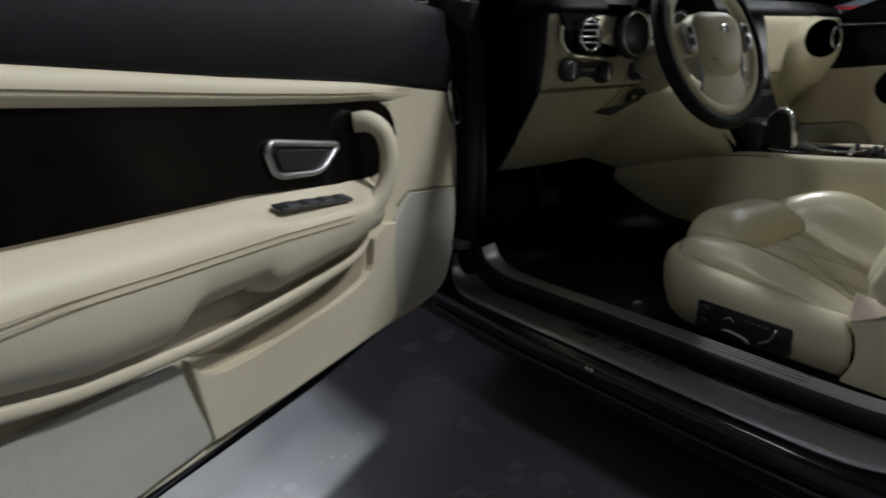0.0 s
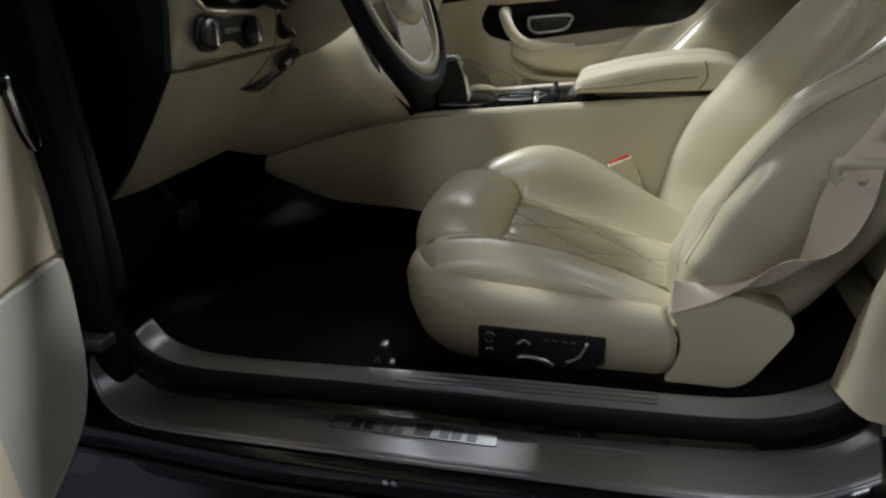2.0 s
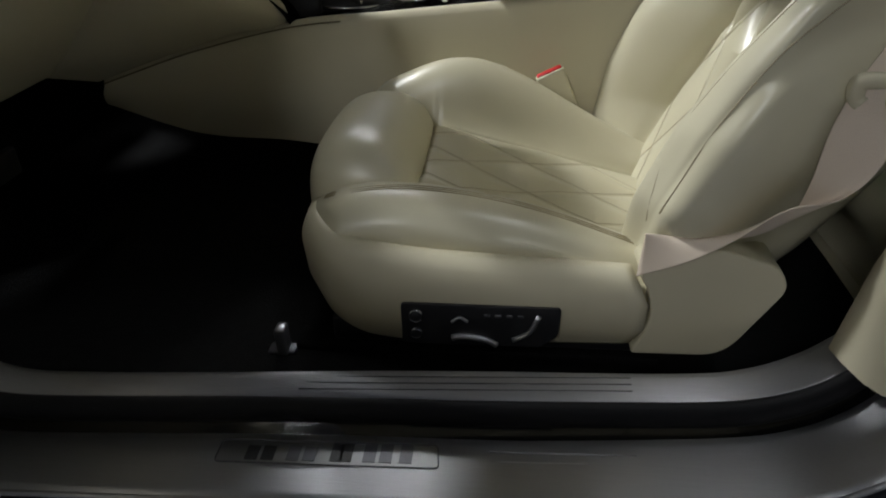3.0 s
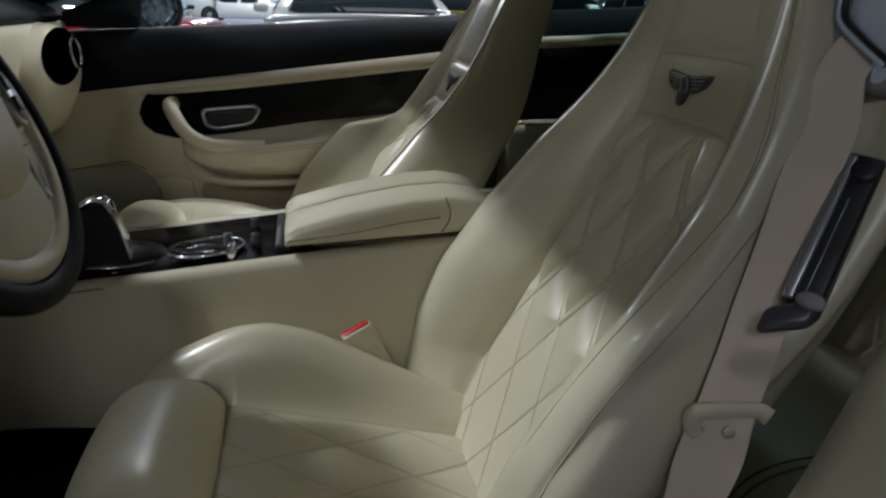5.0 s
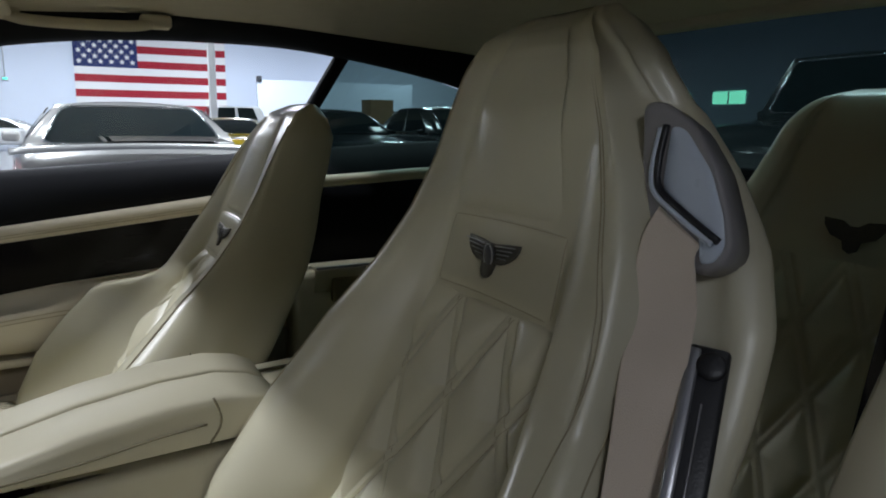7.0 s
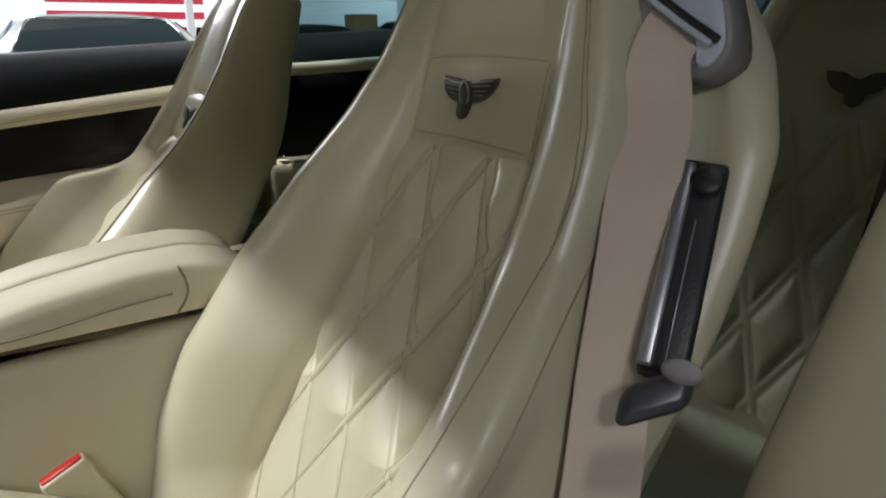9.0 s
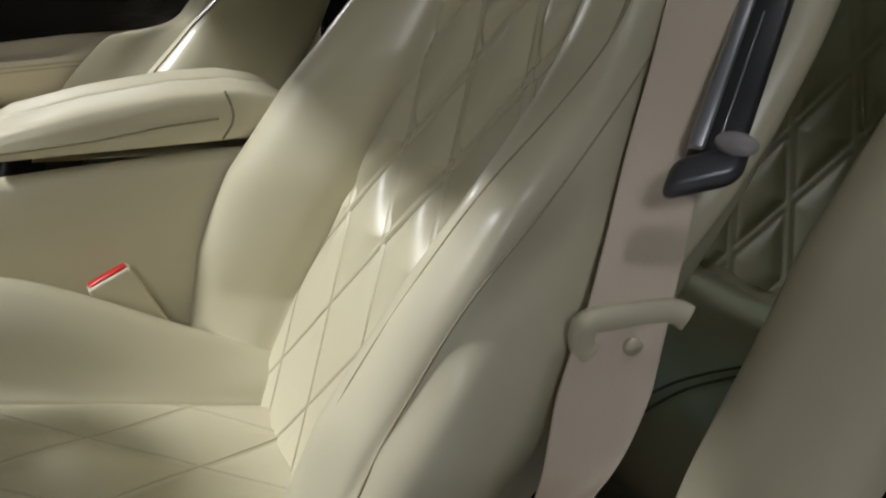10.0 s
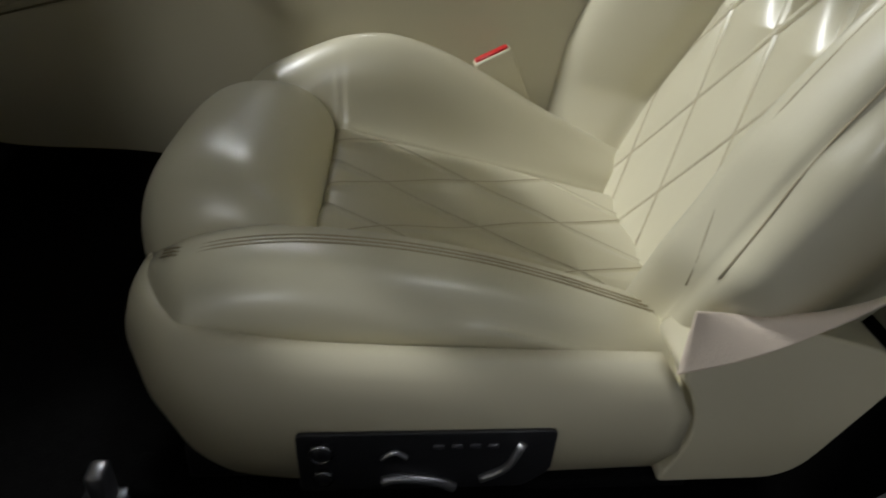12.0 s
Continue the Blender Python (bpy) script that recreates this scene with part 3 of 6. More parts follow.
def back_section(z, sink=0.010, firm=1.0, inner=1.0):
    """A closed loop of (x, y) round the backrest at height z, from the inboard seam round the back."""
    sink = sink if z < 0.84 else 0.003
    wi, wo, b, d = (np.interp(z, Z_W, a) for a in (W_IN, W_OUT, BOLSTER, THICK))
    b *= inner
    w = min(np.interp(z, Z_I, W_I), wi * 0.72)
    v = np.interp(z, Z_I, W_IO)
    y = back_smooth(z)
    fl = np.interp(z, [0.3, 0.5, 0.64, 0.74, 0.86, 0.95, 1.05, 1.10, 1.15], [0.02, 0.0, -0.035, -0.058, -0.068, -0.072, -0.064, -0.030, -0.004])
    wc, bo = np.interp(z, Z_W, W_CREST), np.interp(z, Z_W, B_OUT) * firm
    g = float(smooth01((0.74 - z) / 0.16))
    wo = max(wo, wc + 0.012)
    pk = (w + wi) / 2 + 0.012
    v = min(v, wc * 0.78)
    po = -(v + wc) / 2 - 0.010
    c = [
        (0, -sink), (w * 0.8, -sink), (w, -sink * 0.6), (w + 0.010, b * 0.30), ((w + pk) / 2 + 0.004, b * 0.80), (pk, b),
        ((pk + wi) / 2 + 0.004, b * 0.92), (wi - 0.003, b * 0.60), (wi, b * 0.1 - 0.01), (wi - 0.004, -min(0.055, d * 0.55)), (wi - min(0.035, wi * 0.25), -d),
        (min(0.05, wi * 0.4), -d - 0.012), (-min(0.08, wo * 0.45), -d - 0.012), (-wo + min(0.05, wo * 0.3), -d), (-wo + min(0.010, wo * 0.08), fl - min(0.045, d * 0.5)), (-wo, fl - min(0.022, d * 0.25)), (-wo + 0.014 - 0.006 * g, fl - 0.002 + 0.06 * g * bo),
        (-(wc * 0.5 + wo * 0.5), fl + 0.004 + 0.40 * g * bo), (-wc - (wo - wc) * 0.16, fl * 0.6 + bo * (0.25 + 0.38 * g)), (-wc, bo * (0.72 + 0.06 * g)), (po, bo), (-(v - po) / 2 - 0.004, bo * 0.80), (-v - 0.010, bo * 0.30),
        (-v, -sink * 0.6), (-v * 0.8, -sink),
    ]
    loop = spline(c, 120, closed=True)
    loop[:, 1] += y
    return loop


def quilt_depth(a, b, pa, pb, width=0.016, band=0.0062):
    """Height of the padding, 0 in the stitched grooves to 1 at the middle of a diamond, with a low flat band between two grooves, for a lattice pa wide and pb tall."""
    u, v = a / pa + b / pb, a / pa - b / pb
    du, dv = np.abs(u - np.round(u)), np.abs(v - np.round(v))
    k = 1 / math.sqrt(1 / pa ** 2 + 1 / pb ** 2)
    d = np.minimum(du, dv) * k
    welt = 0.30 * smooth01((band - d) / 0.0022)
    return 1 - np.exp(-(np.maximum(d - band, 0) / width) ** 1.3) + welt


def quilt_seams(Q, down, pa, pb, shift, along, mat, owner, place, lift, spread=0.0):
    """Twin stitched lines along the lattice of a quilted panel Q[row][column]; down: the lattice's second coordinate of each row, along: the axis that the rows rise on."""
    up = 3 - along
    for fam in (1, -1):
        for k in range(-8, 9):
            for off in (-spread, spread) if spread else (0.0,):
                run = []
                for j in range(2, len(Q) - 2, 2):
                    x = pa * (k - fam * down[j] / pb) - shift + off * (smooth01((Q[j, 0, 2] - 0.50) / 0.14) * 0.8 + 0.2)
                    inside = Q[j, 0, 0] + 0.004 < x < Q[j, -1, 0] - 0.004
                    if inside:
                        p = [x, 0.0, 0.0]
                        p[along] = Q[j, 0, along]
                        p[up] = float(np.interp(x, Q[j, :, 0], Q[j, :, up])) + lift
                        run.append(p)
                if len(run) > 4:
                    part("quilt_seam", tube_mesh(place(run), 0.0007, 5), mat, owner)


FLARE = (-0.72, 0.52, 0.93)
SEAM_Z = [0.385, 0.41, 0.46, 0.52, 0.59, 0.65, 0.69, 0.73, 0.765, 0.80, 0.845, 0.885, 0.93, 0.967, 1.035, 1.07, 1.11, 1.14, 1.16]
SEAM_X = [-0.222, -0.216, -0.203, -0.199, -0.198, -0.199, -0.203, -0.211, -0.217, -0.221, -0.216, -0.205, -0.182, -0.166, -0.130, -0.106, -0.078, -0.048, -0.02]


def front_y(x, z, firm=1.0, inner=1.0):
    """The backrest's front surface at x, z."""
    loop = back_section(z, firm=firm, inner=inner)
    f = np.concatenate([loop[84:], loop[:40]])
    o = np.argsort(f[:, 0])
    return float(np.interp(x, f[o, 0], f[o, 1]))


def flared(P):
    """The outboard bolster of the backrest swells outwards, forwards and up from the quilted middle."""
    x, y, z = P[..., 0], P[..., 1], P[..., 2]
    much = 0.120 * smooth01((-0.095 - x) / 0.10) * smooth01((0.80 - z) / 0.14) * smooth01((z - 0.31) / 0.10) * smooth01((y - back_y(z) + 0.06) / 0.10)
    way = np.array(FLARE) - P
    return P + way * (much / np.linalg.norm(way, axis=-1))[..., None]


def eased(line, n):
    """A line of points with its y evened out over n of them."""
    q = np.array(line, float)
    h = n // 2
    q[:, 1] = np.convolve(np.pad(q[:, 1], h, mode="reflect", reflect_type="odd"), np.ones(n) / n, "valid")
    return q


def build_seat(name, cx, side, dy, dz, label, rail=True, recline=0.0, slide=0.0, drop=0.0, firm=1.0, inner=1.0):
    ca, sa = math.cos(radians(recline)), math.sin(radians(recline))

    def TB(P):
        """Backrest points: leaned back about the hinge, then placed."""
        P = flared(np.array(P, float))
        y, z = P[..., 1] - 0.35, P[..., 2] - 0.35
        P[..., 1], P[..., 2] = 0.35 + y * ca - z * sa, 0.35 + y * sa + z * ca
        P = T(P)
        P[..., 1] -= slide
        P[..., 2] -= drop
        return P

    def T(P):
        P = np.array(P, float)
        P[..., 0] = cx + side * P[..., 0]
        P[..., 1] += dy + slide
        P[..., 2] += dz
        return P

    flip = side < 0
    seat = thing(name, (cx, 0.55 + dy, 0.27), label, "car seat", "front seats")

    def front_pad(z):
        return back_smooth(z) + 0.0045

    # backrest shell with its side bolsters
    zs = list(np.linspace(0.29, 1.10, 84)) + [1.112, 1.123, 1.133, 1.142, 1.150, 1.157, 1.163, 1.168]
    P = []
    for z in zs:
        loop = back_section(z, firm=firm, inner=inner)
        P.append([(x, y, z) for x, y in loop])
    part("backrest", grid_mesh(TB(P), closed_u=True, caps=True, flip=flip), LEATHER, seat)

    # quilted middle of the backrest
    rows, cols = 290, 190
    zz = np.linspace(0.318, 0.848, rows)
    yy = np.array([back_smooth(z) for z in zz])
    arc = np.concatenate([[0], np.cumsum(np.hypot(np.diff(zz), np.diff(yy)))])
    from_top = arc[-1] - arc
    Q = np.zeros((rows, cols, 3))
    for j in range(rows):
        w = min(np.interp(zz[j], Z_I, W_I), np.interp(zz[j], Z_W, W_IN) * 0.72) + 0.004
        v = np.interp(zz[j], Z_I, W_IO) + 0.004
        x = np.linspace(-v, w, cols)
        e = np.minimum(x + v, w - x)
        up = float(smooth01((zz[j] - 0.50) / 0.14))
        puff = quilt_depth(x + 0.0615, np.full(cols, from_top[j]), 0.107, 0.203, 0.018 - 0.008 * up, 0.0015 + 0.0047 * up) * (0.0045 + 0.0150 * up) * (1 - np.exp(-e / 0.012)) * (0.25 + 0.75 * smooth01(from_top[j] / 0.05))
        edge = (1 - np.exp(-(e / 0.010) ** 1.2)) * 0.010 - 0.012
        tip = (1 - np.exp(-from_top[j] / 0.006)) * 0.008 - 0.008
        hollow = 0.004 * (1 - ((x + (v - w) / 2) / ((v + w) / 2)) ** 2) * -1
        Q[j, :, 0], Q[j, :, 1], Q[j, :, 2] = x, yy[j] + puff + edge + tip + hollow + 0.004, zz[j]
    quilted = part("quilted_backrest_panel", grid_mesh(TB(Q), flip=not flip), QUILT, seat, "cream leather panel quilted in tall diamonds")
    quilt_seams(Q, from_top, 0.107, 0.203, 0.0615, 2, QUILTSTITCH, quilted, TB, 0.0001, 0.0068)

    # badge pad and head pad above the quilting
    for nm, z0, z1, bulge in (("badge_pad", 0.850, 0.939, 0.003), ("head_pad", 0.941, 1.150, 0.004)):
        n, k = 40, 44
        zz2 = np.linspace(z0, z1, n)
        R = np.zeros((n, k, 3))
        for j, z in enumerate(zz2):
            w = min(np.interp(z, Z_I, W_I), np.interp(z, Z_W, W_IN) * 0.74)
            xo = -np.interp(z, Z_I, W_IO) if nm == "badge_pad" else -np.interp(z, [0.943, 0.99, 1.04, 1.09, 1.152], [0.096, 0.080, 0.060, 0.050, 0.012])
            x = np.linspace(xo, w, k)
            ex = 1 - np.exp(-(np.minimum(x - xo, w - x) / (0.014 if nm == "badge_pad" else 0.024)) ** 1.2)
            ez = 1 - math.exp(-(min(z - z0, z1 - z) / 0.008) ** 1.2)
            R[j, :, 0] = x
            R[j, :, 1] = back_smooth(z) - 0.0045 + ex * ez * 0.0062 + bulge * (1 - (x / w) ** 2) * ez
            R[j, :, 2] = z + 0.004 * (x / w) ** 2 * (-1 if nm == "badge_pad" else 0)
        pad = part(nm, grid_mesh(TB(R), flip=not flip), LEATHER, seat)
        if nm == "badge_pad":
            rim = np.vstack([R[2, 2:-2], R[2:-2, -3], R[-3, 2:-2][::-1], R[2:-2, 2][::-1]])
            part("pad_seam", tube_mesh(TB(rim), 0.0009, 6, closed=True), QUILTSTITCH, pad)

    # winged badge: plain dark wings, an oval boss and bright feather ribs
    wing = [(0.007, 0.011), (0.024, 0.013), (0.051, 0.015), (0.050, 0.008), (0.045, 0.001), (0.036, -0.005), (0.024, -0.009), (0.013, -0.010), (0.011, -0.020), (0.007, -0.025), (0.0, -0.027)]
    poly = wing + [(-a, b) for a, b in wing[::-1][1:]]
    rows = []
    for lift, grow in ((0.0, 1.0), (0.0022, 1.0), (0.003, 0.96)):
        rows.append([(a * grow, front_pad(0.900 + b * grow) + lift, 0.900 + b * grow) for a, b in poly])
    badge = part("badge", grid_mesh(TB(rows), closed_u=True, caps=True, flip=not flip), BADGE, seat, "dark winged metal badge")
    rows = [[(0.0085 * r * math.cos(q), front_pad(0.898) + h, 0.898 + 0.0125 * r * math.sin(q)) for q in np.linspace(0, 6.283, 20, endpoint=False)] for r, h in ((1.1, 0.002), (1.0, 0.005), (0.7, 0.0062), (0.05, 0.0066))]
    part("boss", grid_mesh(TB(rows), closed_u=True, caps=True, flip=not flip), GUNMETAL, badge)
    part("boss_ring", tube_mesh(TB([(0.0088 * math.cos(q), front_pad(0.898) + 0.005, 0.898 + 0.0128 * math.sin(q)) for q in np.linspace(0, 6.283, 22, endpoint=False)]), 0.0009, 6, closed=True), SATIN, badge)
    for sx in (-1, 1):
        for k in range(5):
            f = [(sx * (0.012 + 0.001 * k), front_pad(0.9) + 0.0034, 0.900 + 0.010 - 0.0042 * k), (sx * (0.049 - 0.0058 * k), front_pad(0.9) + 0.0034, 0.900 + 0.0130 - 0.0050 * k)]
            part("feather", tube_mesh(TB(f), 0.0007, 6), SATIN, badge)

    # seams: a triple thread down the outboard edge, piping on the inboard edge, one more on the flank
    zs2 = np.linspace(0.385, 1.158, 76)
    for off in (0.0, 0.005):
        line = [(np.interp(z, SEAM_Z, SEAM_X) + off * smooth01((z - 0.79) / 0.1), front_y(np.interp(z, SEAM_Z, SEAM_X) + off * smooth01((z - 0.79) / 0.1), z, firm, inner) + 0.0001, z) for z in zs2 if off == 0 or z > 0.79]
        part("seam", tube_mesh(TB(eased(line, 9)), 0.0008, 6), STITCH, seat)
    line = []
    for z in np.linspace(0.34, 1.12, 60):
        loop = back_section(z, firm=firm, inner=inner)
        line.append((loop[28][0] + 0.0003, loop[28][1] + 0.0004, z))
    part("piping", tube_mesh(TB(line), 0.0016, 6), STITCH, seat)
    line = []
    for z in np.linspace(0.40, 0.80, 60):
        x = np.interp(z, [0.40, 0.46, 0.52, 0.60, 0.68, 0.75, 0.80], [-0.243, -0.241, -0.239, -0.238, -0.237, -0.234, -0.232])
        line.append((x, front_y(x, z, firm, inner) + 0.0002, z))
    part("seam", tube_mesh(TB(eased(line, 9)), 0.0010, 6), STITCH, seat)

    # seat cushion
    def crown_at(y):
        zc = np.interp(y, [0.30, 0.34, 0.45, 0.60, 0.69], [0.335, 0.345, 0.375, 0.414, 0.438])
        kr = smooth01((y - 0.692) / 0.045) * 0.012
        zi = np.interp(y, [0.30, 0.35, 0.42, 0.48, 0.534, 0.60, 0.66, 0.72, 0.79, 0.86, 0.9], [0.37, 0.388, 0.425, 0.460, 0.492, 0.522, 0.531, 0.514, 0.482, 0.455, 0.43])
        zo = np.interp(y, [0.30, 0.36, 0.406, 0.47, 0.533, 0.60, 0.656, 0.73, 0.80, 0.86, 0.9], [0.37, 0.385, 0.402, 0.427, 0.448, 0.463, 0.471, 0.474, 0.458, 0.438, 0.43])
        return np.array([zc, kr, zi, zo])

    def crown(y):
        """The same, eased between its stations."""
        z = np.mean([crown_at(y + q) for q in (-0.04, -0.027, -0.013, 0.0, 0.013, 0.027, 0.04)], axis=0)
        z[0:2] = crown_at(y)[0:2]
        return z

    ys = np.concatenate([np.linspace(0.315, 0.685, 56), np.linspace(0.69, 0.775, 24), 0.775 + 0.070 * np.sin(np.linspace(0.05, math.pi / 2, 26))])
    P = []
    for y in ys:
        zc, kr, zi, zo = crown(min(y, 0.86))
        sink = 0.010 if y < 0.692 else 0.0
        z0 = zc + kr - sink
        front = min(1.0, max(0.0, (y - 0.775) / 0.0705))
        drop = math.sqrt(max(0.0, 1 - front ** 2))
        low = np.interp(y, [0.315, 0.50, 0.66, 0.775, 0.83], [0.300, 0.325, 0.352, 0.352, 0.372])
        zi2 = max(zi, z0 + 0.004)
        zo2 = max(zo, z0 + 0.004)
        kn = smooth01((y - 0.685) / 0.012)
        z0 -= 0.014 * kn
        c = [(-0.270, low), (-0.296, low + 0.03), (-0.303, min(0.42, zo2 - 0.03)), (-0.295, zo2 - 0.022), (-0.272, zo2 - 0.002), (-0.238, zo2), (-0.200, zo2 * 0.75 + z0 * 0.25 - 0.002),
             (-0.170, z0 + 0.012), (-0.155, z0 + 0.001), (-0.135, z0), (-0.02, z0 - 0.004), (0.080, z0), (0.093, z0 + 0.003), (0.104, z0 + 0.024), (0.122, zi2 * 0.75 + z0 * 0.25),
             (0.148, zi2), (0.180, zi2 - 0.010), (0.203, zi2 - 0.05), (0.205, low + 0.03), (0.19, low)]
        s = spline(c, 84)
        s[:, 1] = low + (s[:, 1] - low) * (0.12 + 0.88 * drop)
        mid = -0.05
        s[:, 0] = mid + (s[:, 0] - mid) * (1 - np.where(s[:, 0] < mid, 0.35 * front ** 1.6, 0.12 * front ** 2.2))
        P.append([(a, y, b) for a, b in s])
    CUSH = np.array(P)

    def cush_z(x, y):
        j = int(np.argmin(np.abs(CUSH[:, 0, 1] - y)))
        q = CUSH[j][8:76]
        o = np.argsort(q[:, 0])
        return float(np.interp(x, q[o, 0], q[o, 2]))

    part("cushion", grid_mesh(T(P), closed_u=True, caps=True, flip=not flip), LEATHER, seat)

    # thigh roll across the front, between the bolsters
    P = []
    prof = np.array([(0.777 + 0.0825 * math.copysign(abs(math.cos(q)) ** 0.86, math.cos(q)), 0.416 + 0.088 * math.copysign(abs(math.sin(q)) ** 0.86, math.sin(q))) for q in np.linspace(0, 2 * math.pi, 64, endpoint=False)[::-1]])
    for t in np.linspace(0, 1, 40):
        x = -0.205 + 0.318 * t
        e = min(t, 1 - t) * 0.318
        f = 1 - math.exp(-(e / 0.022) ** 1.1)
        bow = 1 - 0.10 * (abs(2 * t - 1) ** 2.5)
        P.append([(x, 0.70 + (a - 0.70) * bow * (0.85 + 0.15 * f), 0.36 + (b - 0.36) * (0.62 + 0.38 * f) * (1 + 0.05 * (0.5 - t))) for a, b in prof])
    part("thigh_roll", grid_mesh(T(P), closed_u=True, caps=True, flip=flip), LEATHER, seat)

    # quilted middle of the cushion
    rows, cols = 210, 170
    yy = np.linspace(0.322, 0.699, rows)
    Q = np.zeros((rows, cols, 3))
    for j, y in enumerate(yy):
        zc = crown(y)[0]
        xa, xb = -0.158 + 0.014 * smooth01((0.45 - y) / 0.12), 0.098 - 0.004 * smooth01((0.45 - y) / 0.12)
        x = np.linspace(xa, xb, cols)
        e = np.minimum(x - xa, xb - x)
        edge = (1 - np.exp(-(e / 0.010) ** 1.2)) * 0.010 - 0.011
        tip = (1 - math.exp(-(0.699 - y) / 0.006)) * 0.009 - 0.009
        puff = quilt_depth(x + 0.024 + 0.053, np.full(cols, y - 0.335), 0.106, 0.20, 0.018, 0.003) * 0.0065 * (1 - np.exp(-e / 0.012))
        wrinkle = 0.0022 * np.sin(38 * x + 26 * y + 3 * np.sin(17 * y)) * smooth01((y - 0.40) / 0.1) * smooth01((0.67 - y) / 0.05)
        Q[j, :, 0], Q[j, :, 1] = x, y
        Q[j, :, 2] = zc - 0.003 + edge + tip + puff + wrinkle - 0.008 * (1 - ((x + 0.030) / 0.130) ** 2)
    quilted = part("quilted_cushion_panel", grid_mesh(T(Q), flip=flip), QUILT, seat, "worn cream leather panel quilted in diamonds")
    quilt_seams(Q, yy - 0.335, 0.106, 0.20, 0.077, 1, QUILTSTITCH, quilted, T, 0.0)

    # the shade in the crease between cushion and backrest, put in as a dark tube
    part("tuck_shade", tube_mesh(T(spline([(-0.20, 0.338, 0.360), (-0.16, 0.334, 0.346), (-0.02, 0.334, 0.338), (0.09, 0.336, 0.346), (0.15, 0.350, 0.382)], 24)), 0.004, 8), SEAM, seat)
    # stitched seam pair along the outboard bolster
    for off in (0.0, 0.007, 0.013):
        line = []
        for y in np.linspace(0.37, 0.812, 60):
            front = min(1.0, max(0.0, (y - 0.775) / 0.0705))
            x = -0.05 + (-0.236 - off + 0.05) * (1 - 0.35 * front ** 1.6)
            line.append((x, y, cush_z(x, y) + 0.0004))
        k = np.ones(7) / 7
        z = np.array([q[2] for q in line])
        z[3:-3] = np.convolve(z, k, "valid")
        part("seam", tube_mesh(T([(q[0], q[1], h) for q, h in zip(line, z)]), 0.0010, 6), STITCH, seat)

    # moulded valance round the base
    plan = spline([(-0.334, 0.415), (-0.336, 0.50), (-0.336, 0.60), (-0.335, 0.69), (-0.328, 0.758), (-0.301, 0.807), (-0.242, 0.840), (-0.13, 0.848), (0.04, 0.846), (0.15, 0.836), (0.21, 0.78), (0.215, 0.60), (0.215, 0.42)], 90)
    low = np.interp(np.linspace(0, 12, 90), range(13), [0.287, 0.286, 0.283, 0.281, 0.286, 0.302, 0.326, 0.343, 0.35, 0.34, 0.30, 0.29, 0.29])
    top = np.interp(np.linspace(0, 12, 90), range(13), [0.409, 0.414, 0.419, 0.425, 0.432, 0.436, 0.434, 0.428, 0.42, 0.42, 0.40, 0.39, 0.38])
    P = []
    for i in range(90):
        t = plan[min(i + 1, 89)] - plan[max(i - 1, 0)]
        t /= np.linalg.norm(t)
        n = np.array([-t[1], t[0]])
        a, b = low[i], top[i]
        ring = [(-0.034, b - 0.008), (-0.026, b), (-0.014, b - 0.002), (-0.003, b - 0.016), (0.003, (a + b) / 2 + 0.02), (0.0, (a + b) / 2 - 0.02), (-0.010, a + 0.012), (-0.022, a), (-0.035, a + 0.01)]
        tail = 0.024 * max(0.0, 1 - i / 9)
        P.append([(plan[i][0] + n[0] * o, plan[i][1] + n[1] * o - tail * math.sin(np.clip((h - a) / (b - a), 0, 1) * math.pi), h) for o, h in ring])
    part("valance", grid_mesh(T(P), closed_u=True, caps=True, flip=flip), TRIM, seat)

    # cover over the hinge behind the valance
    poly = rounded([(0.409, 0.290), (0.398, 0.310), (0.387, 0.345), (0.394, 0.385), (0.411, 0.410), (0.335, 0.452), (0.250, 0.425), (0.235, 0.395), (0.292, 0.292)], 0.030)
    cover = prism_mesh(poly, 0.06, frame_of((-0.274, 0, 0), (0, 1, 0), (0, 0, 1)) @ Matrix.Diagonal((1, 1, -1, 1)), 0.022, 6)
    cover.polygons.foreach_set("use_smooth", [True] * len(cover.polygons))
    for v in cover.vertices:
        v.co = Vector(T([v.co])[0])
    part("hinge_cover", cover, TRIM, seat)

    # switch panel on the valance
    if rail:
        pm = frame_of((-0.3385, 0, 0), (0, -1, 0), (0, 0, 1))
        poly = rounded([(-0.696, 0.299), (-0.520, 0.300), (-0.499, 0.318), (-0.497, 0.361), (-0.696, 0.361)], 0.006)
        panel = part("switch_panel", prism_mesh([(a, b) for a, b in poly], 0.0035, Matrix.Translation((cx, dy, dz)) @ pm, 0.001, 2), PLASTIC, seat, "glossy black seat switch panel")
        w = Matrix.Translation((cx, dy, dz)) @ pm
        for a, b, r in ((-0.677, 0.345, 0.0085), (-0.677, 0.318, 0.007)):
            part("round_switch", lathe_mesh([(r, 0.003), (r, 0.008), (r * 0.8, 0.0095), (0.0001, 0.009)], 18, w @ Matrix.Translation((a, b, 0))), PLASTIC, panel)
            part("switch_ring", tube_mesh(np.array([w @ Vector((a + r * math.cos(q), b + r * math.sin(q), 0.008)) for q in np.linspace(0, 6.283, 20, endpoint=False)]), 0.0011, 6, closed=True), CHROME, panel)
